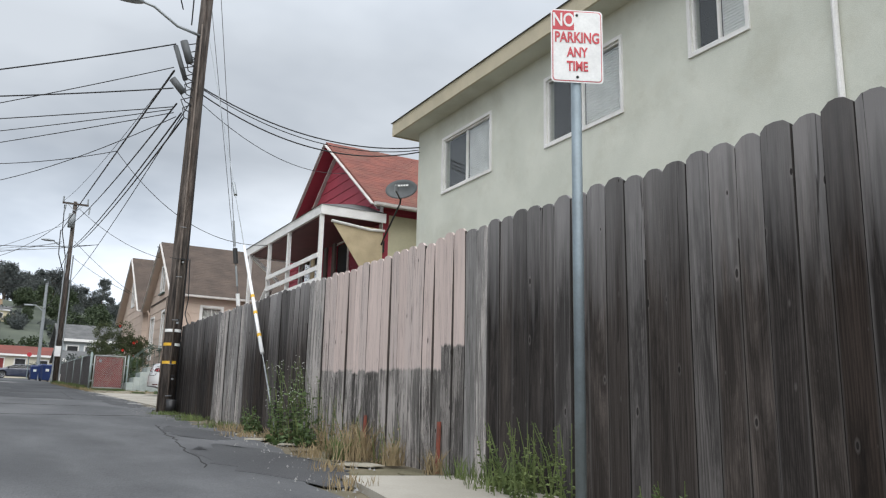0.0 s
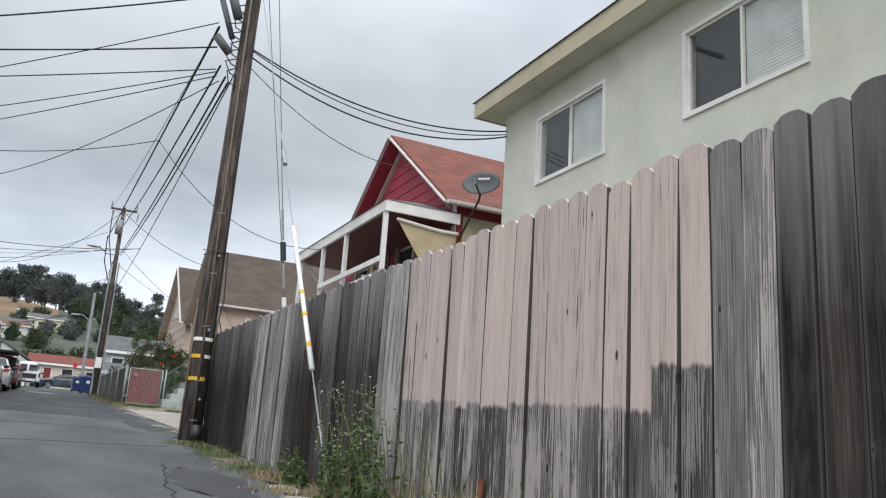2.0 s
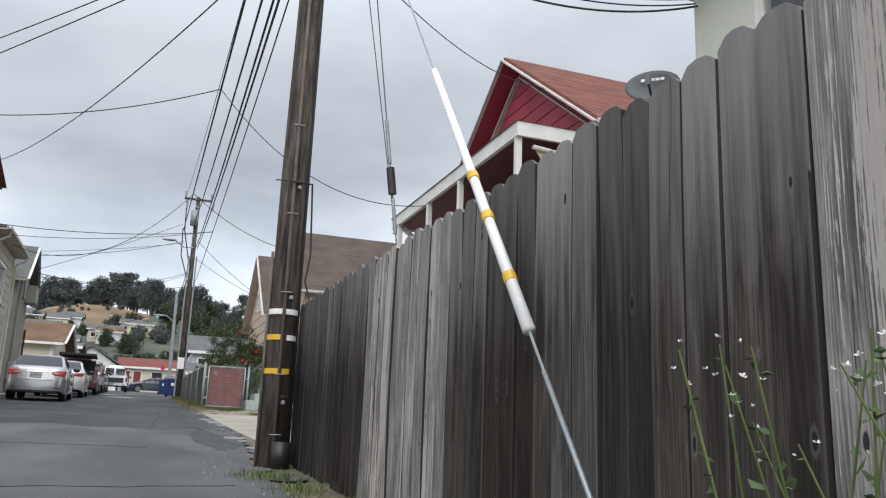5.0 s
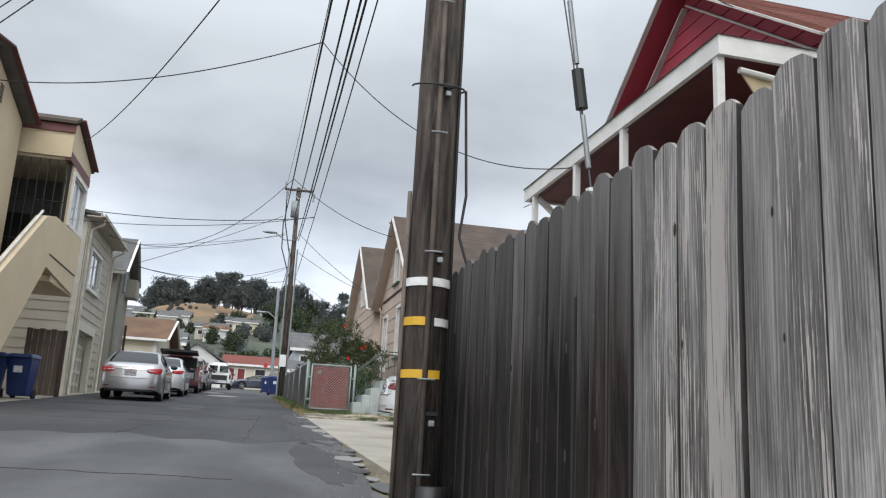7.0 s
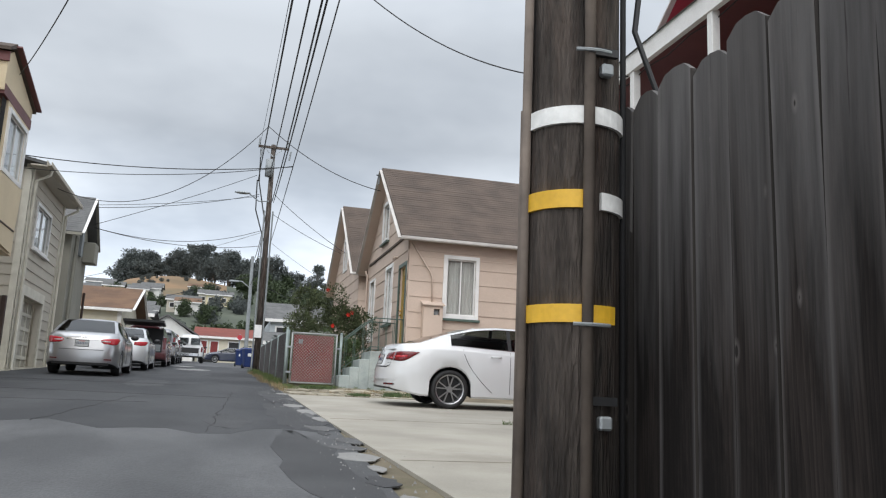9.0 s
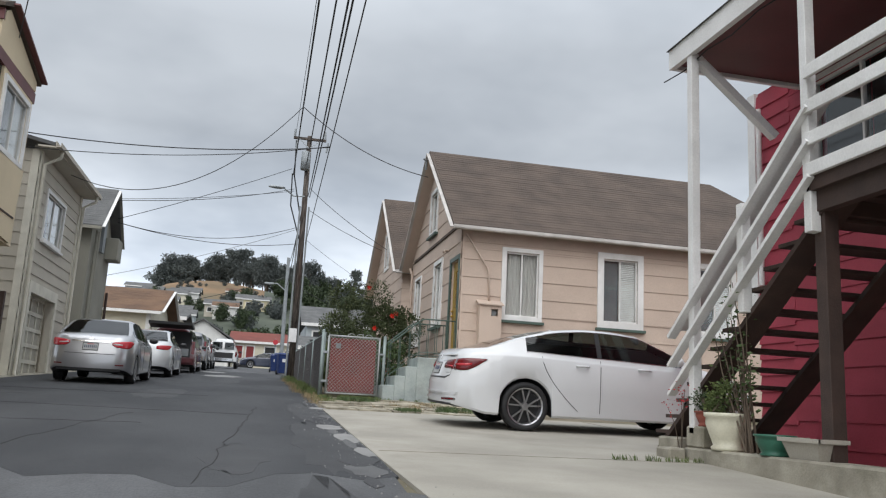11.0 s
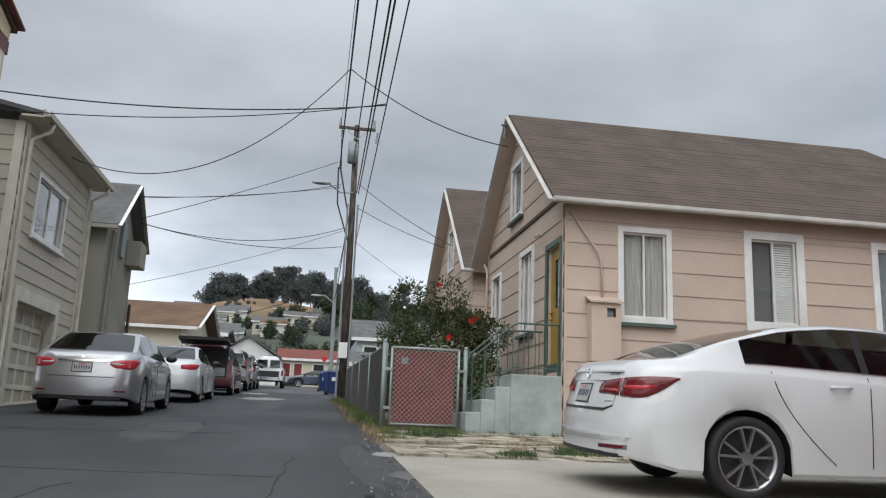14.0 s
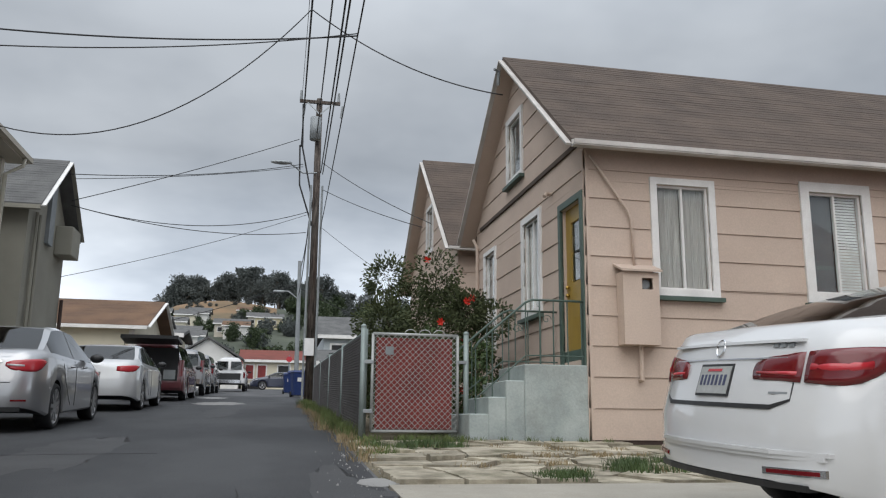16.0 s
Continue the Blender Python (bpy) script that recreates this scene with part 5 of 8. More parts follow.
for s in (1, -1):
    panel("boot_line", s * 0.50, s * 0.60, 0.660, 0.683, M["black_plastic"], 0.008, 0.03, 0.70, 0.712)
part("badge", tube(bmesh.new(), [(0.30 * (0.97 + 0.045 * math.sin(a) - 0.55) - 0.049, 0.038 * math.cos(a), 0.97 + 0.045 * math.sin(a)) for a in [k * math.tau / 16 for k in range(17)]], 0.006, 6), M["chrome"], c)
for k, w in ((0, 0.05), (0.06, 0.05), (0.12, 0.06)):
    panel("badge", -0.56 + k * 0.75, -0.56 + k * 0.75 + w * 0.6, 0.962, 0.982, M["grey_metal"], 0.006)
panel("badge", -0.58, -0.47, 0.735, 0.745, M["grey_metal"], 0.006)
bm = bmesh.new()
hull8(bm, [(1.72, -0.035, 1.40), (1.94, -0.03, 1.42), (1.94, 0.03, 1.42), (1.72, 0.035, 1.40)], [(1.72, -0.006, 1.475), (1.86, -0.010, 1.455), (1.86, 0.010, 1.455), (1.72, 0.006, 1.475)])
part("roof_aerial", bm, M["paint_white"], c)
c.matrix_basis = pose(5.01, 29.03, gz(29.03) + 0.035, 2.75, 0, 0)

# silver sedan in the street
c, panel, sec, _ = car("parked_car", "silver four-door sedan parked along the street", M["paint_silver"], None, 4.54, 1.77, (1.00, 3.60), 0.315,
                       [(0, 0.93), (0.03, 1.03), (0.12, 1.075), (0.45, 1.085), (1.20, 1.415), (1.6, 1.455), (2.0, 1.465), (2.55, 1.43), (3.45, 1.02), (4.2, 0.86), (4.45, 0.72), (4.54, 0.58)],
                       [(0, 0.88), (0.05, 0.98), (0.2, 1.03), (0.6, 1.045), (1.2, 1.01), (2.2, 0.96), (3.4, 0.93), (4.1, 0.82), (4.54, 0.55)],
                       (0.45, 1.20, 2.02, 2.55, 3.45), lean=0.22, spokes=9, fork=False, light_z=(0.16, 0.001), trim=False)
for s in (1, -1):
    panel.wrap("taillight", s, [(0, 0.44, 0.855, 0.90), (0, 0.50, 0.815, 0.925), (0, 0.56, 0.80, 0.935), (0.03, None, 0.79, 0.945), (0.08, None, 0.785, 0.95), (0.15, None, 0.79, 0.955), (0.23, None, 0.82, 0.955), (0.31, None, 0.87, 0.945), (0.36, None, 0.91, 0.925)], M["lamp_pink"])
    panel.wrap("reverse_lamp", s, [(0, 0.46, 0.86, 0.89), (0, 0.56, 0.85, 0.885), (0.03, None, 0.85, 0.88)], M["lamp_clear"], 0.016)
    panel("reflector", s * 0.55, s * 0.72, 0.40, 0.425, M["lamp_red"], 0.012)
plate_on(panel, 0.0, 0.80)
panel("boot_trim", -0.40, 0.40, 0.90, 0.93, M["chrome"], 0.022)
panel("badge", -0.04, 0.04, 0.955, 1.00, M["chrome"], 0.016)
panel("bumper_line", -0.74, 0.74, 0.64, 0.65, M["black_plastic"], 0.010)
panel("lower_lip", -0.66, 0.66, 0.27, 0.33, M["black_plastic"], 0.010)
c.matrix_basis = pose(-1.17, 36.55, gz(36.55) + 0.03, 0, -2.75, 90)

c, panel, sec, _ = car("parked_car", "pale silver sedan parked behind another car", M["paint_pearl"], None, 4.93, 1.84, (1.10, 3.90), 0.325,
                       [(0, 0.93), (0.03, 1.03), (0.12, 1.09), (0.55, 1.10), (1.45, 1.42), (2.2, 1.475), (2.75, 1.44), (3.65, 1.03), (4.5, 0.86), (4.93, 0.58)],
                       [(0, 0.88), (0.05, 0.99), (0.2, 1.05), (0.6, 1.06), (1.2, 1.02), (2.2, 0.97), (3.6, 0.94), (4.3, 0.83), (4.93, 0.55)],
                       (0.55, 1.45, 2.15, 2.75, 3.65), lean=0.22, spokes=7, fork=False, light_z=(0.14, 0.001), trim=False)
for s in (1, -1):
    panel.wrap("taillight", s, [(0, 0.48, 0.85, 0.95), (0, 0.58, 0.84, 0.965), (0.03, None, 0.83, 0.97), (0.10, None, 0.83, 0.975), (0.2, None, 0.86, 0.975), (0.34, None, 0.92, 0.965), (0.42, None, 0.955, 0.96)], M["lamp_pink"])
plate_on(panel, 0.0, 0.74)
c.matrix_basis = pose(-1.07, 43.6, gz(43.6) + 0.03, 0, -2.75, 90)

# maroon minivan with its tailgate up
van_top = [(0, 1.02), (0.02, 1.60), (0.10, 1.74), (0.6, 1.78), (3.2, 1.76), (3.5, 1.70), (4.35, 1.12), (4.9, 0.92), (5.1, 0.65)]
van_belt = [(0, 0.98), (0.1, 1.03), (3.5, 1.0), (4.3, 0.95), (4.9, 0.8), (5.1, 0.55)]
c, panel, sec, _ = car("parked_minivan", "maroon minivan with its tailgate raised", M["paint_maroon"], None, 5.1, 1.95, (1.05, 4.10), 0.34, van_top, van_belt,
                       (0.05, 0.10, 2.3, 3.5, 4.35), lean=0.12, box_back=True, plan=BOX_PLAN, spokes=5, fork=False, light_z=(0.14, 0.1), trim=False)
# flat black panel stands in for the shaded inside of the open load space
panel("load_bay", -0.76, 0.76, 0.62, 1.62, M["dark"], 0.02, 0.05)
panel("bumper", -0.88, 0.88, 0.40, 0.58, M["paint_maroon"], 0.06, 0.05)
for s in (1, -1):
    panel("taillight", s * 0.80, s * 0.93, 0.75, 1.25, M["lamp_red"], 0.016)
bm = bmesh.new()
hull8(bm, [(-1.0, -0.82, 1.86), (0.12, -0.84, 1.72), (0.12, 0.84, 1.72), (-1.0, 0.82, 1.86)], [(-1.0, -0.82, 1.96), (0.12, -0.84, 1.80), (0.12, 0.84, 1.80), (-1.0, 0.82, 1.96)])
part("tailgate", bm, M["black_plastic"], c)
part("tailgate_struts", tube(tube(bmesh.new(), [(0.05, -0.78, 1.2), (-0.6, -0.78, 1.88)], 0.012, 6), [(0.05, 0.78, 1.2), (-0.6, 0.78, 1.88)], 0.012, 6), M["black_plastic"], c)
panel("milk_crate", -0.70, -0.35, 0.66, 0.95, M["grey_metal"], 0.05)
panel("cargo_bag", -0.25, 0.45, 0.66, 1.0, M["leaf_dark"], 0.04)
c.matrix_basis = pose(-0.95, 51.6, gz(51.6) + 0.03, 0, -2.75, 90)

suv_top = [(0, 1.05), (0.02, 1.60), (0.12, 1.78), (0.6, 1.83), (3.0, 1.83), (3.3, 1.78), (3.95, 1.20), (4.9, 1.08), (5.1, 0.75)]
suv_belt = [(0, 1.02), (0.1, 1.12), (3.9, 1.12), (4.9, 1.0), (5.1, 0.7)]
c, panel, sec, _ = car("parked_suv", "grey sport utility vehicle parked along the street", M["paint_grey"], None, 5.1, 1.98, (1.1, 4.05), 0.38, suv_top, suv_belt,
                       (0.05, 0.10, 2.2, 3.3, 3.95), lean=0.15, box_back=True, plan=BOX_PLAN, zl=0.34, spokes=6, fork=False, light_z=(0.14, 0.1), trim=False)
panel("rear_window", -0.72, 0.72, 1.18, 1.64, M["glass_car"], 0.012)
for s in (1, -1):
    panel("taillight", s * 0.82, s * 0.95, 0.95, 1.40, M["lamp_red"], 0.016)
panel("bumper", -0.95, 0.95, 0.48, 0.66, M["chrome"], 0.08, 0.05)
plate_on(panel, 0.0, 0.86)
c.matrix_basis = pose(-0.95, 58.9, gz(58.9) + 0.03, 0, -2.6, 90)
copy = copy_thing(c, pose(-1.0, 65.6, gz(65.6) + 0.03, 0, -2.4, 90))
copy["label"] = "second grey sport utility vehicle farther up the street"

wv_top = [(0, 1.05), (0.02, 1.85), (0.12, 2.0), (0.6, 2.04), (3.9, 2.02), (4.2, 1.95), (4.75, 1.30), (5.2, 1.15), (5.35, 0.8)]
wv_belt = [(0, 1.0), (0.1, 1.12), (4.7, 1.12), (5.2, 1.0), (5.35, 0.7)]
c, panel, sec, _ = car("parked_van", "old white van with chrome bumper and twin rear windows", M["paint_white"], None, 5.35, 2.0, (1.15, 4.4), 0.36, wv_top, wv_belt,
                       (0.05, 0.10, 2.9, 4.2, 4.75), lean=0.05, box_back=True, plan=BOX_PLAN, zl=0.36, spokes=6, fork=False, light_z=(0.14, 0.1), trim=False)
for s in (1, -1):
    panel("rear_window", s * 0.08, s * 0.72, 1.30, 1.78, M["glass_car"], 0.012)
    panel("taillight", s * 0.82, s * 0.94, 0.80, 1.15, M["lamp_red"], 0.016)
panel("lower_panel", -0.94, 0.94, 0.70, 1.08, M["black_plastic"], 0.010)
panel("bumper", -0.98, 0.98, 0.50, 0.68, M["chrome"], 0.10, 0.05)
c.matrix_basis = pose(0.15, 76, gz(76) + 0.03, 0, -2.4, 90)

c, panel, sec, _ = car("parked_car", "dark blue sedan on the cross street", M["paint_blue"], None, 4.6, 1.78, (1.0, 3.65), 0.32,
                       [(0, 0.9), (0.1, 1.03), (0.5, 1.05), (1.3, 1.38), (2.0, 1.42), (2.6, 1.38), (3.5, 1.0), (4.3, 0.85), (4.6, 0.6)],
                       [(0, 0.85), (0.1, 0.98), (3.4, 0.92), (4.3, 0.8), (4.6, 0.55)], (0.5, 1.3, 2.0, 2.6, 3.5), trim=False)
c.matrix_basis = pose(5.6, 93.5, gz(93.5) + 0.03, 0, 0, 180)

# ---- street sign ----


def lettering(txt, size, m, material, parent, name="lettering", depth=0.001):
    cu = bpy.data.curves.new("text", "FONT")
    cu.body, cu.size, cu.extrude, cu.align_x, cu.align_y = txt, size, depth, "CENTER", "CENTER"
    cu.offset = 0.002
    tmp = bpy.data.objects.new("text", cu)
    me = bpy.data.meshes.new_from_object(tmp)
    bpy.data.objects.remove(tmp)
    me.name = name
    me.materials.append(material)
    ob = new(name, me)
    ob.parent = parent
    ob.matrix_basis = m
    return ob


M["sign_white"] = mat("sign_face_white", (0.72, 0.72, 0.71), (0.64, 0.64, 0.63), 0.4, 8, 60, 0.0)
M["sign_red"] = mat("sign_red", (0.52, 0.035, 0.05), None, 0.4, 8, 60, 0.0)
M["sign_post"] = mat("grey_blue_sign_post", (0.22, 0.27, 0.30), (0.17, 0.205, 0.225), 0.5, 6, 60, 0.05, metal=0.3)
SX, SY = 2.9, 3.62
sign = thing("parking_sign", "white metal parking sign with red lettering on steel post", "sign", (SX, SY, gz(SY)))
part("post", tube(bmesh.new(), [(SX, SY, gz(SY) - 0.1), (SX, SY, 3.33)], 0.031, 14), M["sign_post"], sign, smooth=True)
ang = math.atan2(-0.78, -0.625) + radians(14)
sm = Matrix.Translation((SX, SY, 3.115)) @ Matrix.Rotation(ang + math.pi / 2, 4, "Z")
sl = Matrix.Translation((0, 0, 3.115 - gz(SY))) @ Matrix.Rotation(ang + math.pi / 2, 4, "Z")


def sign_plate(w, h, d0, d1, rad, material, nm):
    bm = bmesh.new()
    pts = []
    for cx, cz, a0 in ((w - rad, h - rad, 0), (-w + rad, h - rad, 90), (-w + rad, -h + rad, 180), (w - rad, -h + rad, 270)):
        for k in range(5):
            a = radians(a0 + k * 22.5)
            pts.append((cx + rad * math.cos(a), cz + rad * math.sin(a)))
    prism(bm, pts, d0, d1, "y")
    bm.transform(sm)
    return part(nm, bm, material, sign)


sign_plate(0.158, 0.235, -0.036, -0.033, 0.025, M["sign_white"], "plate")
sign_plate(0.150, 0.227, -0.0375, -0.0361, 0.022, M["sign_red"], "border")
sign_plate(0.145, 0.222, -0.039, -0.0376, 0.020, M["sign_white"], "face")
bm = boxes((-0.148, -0.018, -0.0405, -0.0391, 0.10, 0.225))
bm.transform(sm)
part("red_panel", bm, M["sign_red"], sign)
for txt, size, x, z, mt in (("NO", 0.105, -0.083, 0.162, "sign_white"), ("PARKING", 0.082, 0.0, 0.05, "sign_red"), ("ANY", 0.075, 0.0, -0.045, "sign_red"), ("TIME", 0.075, 0.0, -0.135, "sign_red")):
    lm = sl @ Matrix.Translation((x, -0.0415, z)) @ Matrix.Rotation(radians(90), 4, "X") @ Matrix.Diagonal((0.80, 1.15, 1, 1))
    lettering(txt, size, lm, M[mt], sign)
for z in (0.20, -0.20):
    bm = bmesh.new()
    bmesh.ops.create_icosphere(bm, subdivisions=2, radius=0.009)
    bm.transform(sm @ Matrix.Translation((0.0, -0.04, z)))
    part("bolt", bm, M["black_plastic"], sign)

# ---- pole fittings ----
PXx, PYy = 3.19, 16.5


def band(parent, z, a0, a1, material, h=0.05, r=0.158, cx=PXx, cy=PYy, name="reflective_band"):
    bm = bmesh.new()
    n = 14
    ring = []
    for k in range(n + 1):
        a = radians(a0 + (a1 - a0) * k / n)
        ring.append([bm.verts.new((cx + rr * math.cos(a), cy + rr * math.sin(a), zz)) for rr, zz in ((r - 0.012, z - h), (r, z - h), (r, z + h), (r - 0.012, z + h))])
    for u, v in zip(ring, ring[1:]):
        for k in range(4):
            bm.faces.new((u[k], u[(k + 1) % 4], v[(k + 1) % 4], v[k]))
    bm.faces.new(ring[0]); bm.faces.new(ring[-1][::-1])
    return part(name, bm, material, parent)


band(pole, 2.55, -172, -8, M["white_tape"], 0.028)
band(pole, 2.28, -80, -5, M["white_tape"], 0.027)
band(pole, 2.283, -178, -100, M["yellow"], 0.028)
band(pole, 1.935, -178, -58, M["yellow"], 0.027)
for a, r, z1, mt in ((-97, 0.018, 9.0, "pole_conduit"), (-178, 0.016, 3.2, "pole_conduit"), (8, 0.014, 8.5, "wire"), (-25, 0.010, 8.8, "wire"), (172, 0.014, 2.6, "pole_conduit")):
    M.setdefault("pole_conduit", mat("old_grey_conduit", (0.16, 0.128, 0.105), (0.09, 0.072, 0.06), 0.8, 6, 40, 0.2))
    x, y = PXx + (0.148 + r) * math.cos(radians(a)), PYy + (0.148 + r) * math.sin(radians(a))
    top = 0.035 * (z1 - 4) / 4 if z1 > 4 else 0
    part("conduit", tube(bmesh.new(), [(x, y, gz(16.4)), (x, y, min(4, z1)), (x + top - 0.02 * (z1 > 4), y + 0.03 * (z1 > 4), z1)], r, 8), M[mt], pole, smooth=True)
for z in (1.3, 1.9, 2.75, 3.6, 4.6):
    part("strap", tube(bmesh.new(), [(PXx + 0.188 * math.cos(radians(a)), PYy + 0.188 * math.sin(radians(a)), z) for a in range(-112, -76, 5)], 0.006, 6), M["steel"], pole)
for z in (2.70, 1.62, 3.9):
    part("bolt", boxes((PXx + 0.02, PXx + 0.06, PYy - 0.172, PYy - 0.14, z - 0.02, z + 0.02), bev=0.006), M["steel"], pole)
    part("gain_slot", boxes((PXx + 0.0, PXx + 0.08, PYy - 0.158, PYy - 0.14, z + 0.05, z + 0.075)), M["black_plastic"], pole)
part("ground_sleeve", tube(bmesh.new(), [(PXx + 0.05, PYy - 0.2, gz(16.3)), (PXx + 0.05, PYy - 0.2, gz(16.3) + 0.26)], 0.095, 16, 0.10), M["black_plastic"], pole, smooth=True)
part("ladder_wire", tube(bmesh.new(), [(PXx + 0.19 * math.cos(a), PYy + 0.19 * math.sin(a), 4.0 + 0.05 * math.sin(a)) for a in [k * 0.3 for k in range(-11, 3)]], 0.007, 6), M["wire"], pole)
part("loose_cable", tube(bmesh.new(), [(PXx + 0.2, PYy - 0.02, 4.0), (PXx + 0.23, PYy - 0.05, 3.2), (PXx + 0.19, PYy - 0.06, 2.9), (PXx + 0.26, PYy - 0.10, 2.65)], 0.010, 6), M["wire"], pole)
# splice cases, street light and hardware high on the pole
for p, q, r in (((2.72, 16.5, 8.45), (2.98, 16.5, 7.75), 0.07), ((2.86, 16.4, 8.55), (3.02, 16.4, 8.10), 0.11), ((2.70, 16.4, 7.68), (2.95, 16.4, 7.42), 0.10)):
    part("splice_case", tube(bmesh.new(), [p, q], r * 0.72, 12), M["wire_grey"], pole, smooth=True)
for k in range(9):
    z = 7.2 + k * 0.17
    part("cable_loop", tube(bmesh.new(), [(3.12, 16.4, z), (2.95 - 0.05 * (k % 3), 16.36, z - 0.12), (3.0, 16.4, z - 0.3), (3.12, 16.4, z - 0.34)], 0.012, 5), M["wire"], pole)
part("lamp_arm", tube(bmesh.new(), [(3.2, 16.4, 8.75), (2.7, 16.35, 8.82), (2.2, 16.3, 9.1), (1.95, 16.3, 9.15)], 0.03, 8), M["steel"], pole, smooth=True)
bm = bmesh.new()
bmesh.ops.create_icosphere(bm, subdivisions=3, radius=1)
for v in bm.verts:
    v.co = Vector((1.65 + v.co.x * 0.36, 16.3 + v.co.y * 0.13, 9.13 + v.co.z * (0.11 if v.co.z > 0 else 0.06)))
part("lamp_head", bm, M["steel"], pole, smooth=True)
part("arm", boxes((2.4, 4.2, 16.32, 16.40, 10.5, 10.6)), M["pole_wood"], pole)

# second pole
X2, Y2 = 3.93, 54.0
part("crossarm", boxes((3.17, 4.66, 53.85, 53.95, 13.68, 13.79)), M["pole_wood"], pole2)
for x in (3.22, 4.6):
    part("insulator", tube(bmesh.new(), [(x, 53.9, 13.79), (x, 53.9, 14.15)], 0.06, 8, 0.04), M["grey_metal"], pole2)
    part("fuse", tube(bmesh.new(), [(x + 0.15, 53.8, 13.6), (x + 0.1, 53.8, 13.15)], 0.045, 8), M["grey_metal"], pole2)
for s in (-1, 1):
    bm = bmesh.new()
    beam(bm, (3.92 + s * 0.45, 53.86, 13.68), (3.92, 53.86, 13.25), 0.02, 0.04)
    part("brace", bm, M["steel"], pole2)
part("transformer", tube(bmesh.new(), [(3.78, 53.72, 12.2), (3.78, 53.72, 13.05)], 0.20, 16), M["grey_metal"], pole2, smooth=True)
part("lamp_arm", tube(bmesh.new(), [(3.9, 53.9, 11.0), (3.4, 53.85, 10.95), (2.95, 53.8, 11.25)], 0.03, 8), M["steel"], pole2)
bm = bmesh.new()
bmesh.ops.create_icosphere(bm, subdivisions=2, radius=1)
for v in bm.verts:
    v.co = Vector((2.62 + v.co.x * 0.40, 53.8 + v.co.y * 0.14, 11.28 + v.co.z * 0.08))
part("lamp_head", bm, M["steel"], pole2, smooth=True)
part("meter_box", boxes((3.72, 4.05, 53.70, 53.80, 4.35, 4.95)), M["white_plastic"], pole2)
for x in (3.72, 4.12):
    part("conduit", tube(bmesh.new(), [(x, 53.82, gz(54)), (x, 53.82, 10.5)], 0.04, 8), M["grey_metal"], pole2)
for a, b in (((3.3, 53.85, 13.6), (3.72, 53.85, 10.2)), ((3.25, 53.85, 12.0), (3.8, 53.85, 9.0))):
    part("cable_loop", tube(bmesh.new(), [a, (a[0] + 0.05, a[1], (a[2] + b[2]) / 2), b], 0.03, 6), M["wire"], pole2)

# ---- overhead lines ----


def line(p, q, sag, r=0.012, label="thin black overhead cable sagging between poles", mt="wire"):
    p, q = Vector(p), Vector(q)
    pts = []
    for k in range(25):
        f = k / 24
        v = p.lerp(q, f)
        v.z -= 4 * sag * f * (1 - f)
        pts.append(v)
    return solo("overhead_cable", tube(bmesh.new(), pts, r, 6), M[mt], label, "cable", loc=tuple(p), smooth=True, group="overhead lines")


line((2.74, 16.5, 7.9), (3.3, 54, 12.0), 0.0, 0.022, "thick black overhead cable between timber poles")
line((2.85, 16.5, 7.2), (3.85, 54, 12.5), 0.25, 0.018)
line((2.95, 16.45, 7.0), (4.05, 54, 11.05), 0.25, 0.018)
line((3.0, 16.45, 6.9), (4.12, 54, 11.0), 0.28, 0.018)
line((3.25, 16.45, 7.6), (4.1, 54, 8.8), 0.25, 0.012)
line((2.74, 16.5, 7.9), (3.25, 54, 13.9), 0.3, 0.008)
# service drops across the street and to the houses
SP1, SP2 = (2.90, 26.4, 9.05), (3.09, 40.3, 10.3)
line(SP1, (-4.15, 30.15, 8.75), 0.39, 0.012)
line(SP1, (7.0, 23.3, 5.98), 0.80, 0.010)
line(SP2, (-3.0, 40.6, 7.6), 1.25, 0.012)
line(SP2, (6.6, 38.6, 8.1), 0.30, 0.012)
line((3.70, 36.6, 7.99), (-4.6, 36.0, 7.45), 0.30, 0.012)
line((3.70, 36.5, 7.98), (-4.6, 36.0, 7.05), 0.32, 0.009)
line((3.22, 53.9, 12.24), (-3.0, 48.4, 8.05), 0.08, 0.012)
line((3.4, 53.9, 11.3), (-3.0, 47.3, 8.5), 0.20, 0.012)
line((3.4, 53.9, 11.2), (-9.0, 48.0, 8.4), 0.35, 0.010)
line((3.6, 53.9, 9.5), (-3.0, 48.6, 7.96), 0.54, 0.012)
line((3.6, 53.9, 8.75), (-3.0, 48.4, 7.92), 0.35, 0.012)
line((3.6, 53.9, 9.4), (-3.3, 49.3, 6.05), 0.13, 0.008)
line((4.1, 53.9, 11.4), (6.6, 45.6, 7.3), 0.13, 0.012)
line((4.1, 53.9, 10.4), (6.6, 46.9, 7.5), 0.10, 0.012)
line((4.1, 53.9, 9.0), (9.0, 60, 7.5), 0.15, 0.008)
line((3.9, 54, 11.2), (4.1, 75, 11.4), 0.5, 0.02)
line((3.7, 54, 9.2), (4.0, 75, 9.6), 0.5, 0.02)
line((4.1, 75, 10.3), (-14, 86, 7.0), 0.5, 0.02)
line((4.1, 75, 10.0), (18, 84, 6.6), 0.5, 0.02)
# from the first pole
line((3.36, 16.5, 7.65), (8.2, 15.95, 7.11), 0.42, 0.014)
line((3.36, 16.5, 7.62), (8.2, 16.0, 7.06), 0.47, 0.010)
line((3.36, 16.5, 7.5), (8.2, 15.95, 7.0), 0.54, 0.014)
line((3.36, 16.5, 7.3), (8.36, 20.6, 7.75), 0.45, 0.008)
line((2.72, 16.45, 8.47), (-12, 17.9, 4.4), 0.52, 0.014)
line((2.72, 16.45, 7.95), (-12, 28.4, 6.15), 0.34, 0.010)
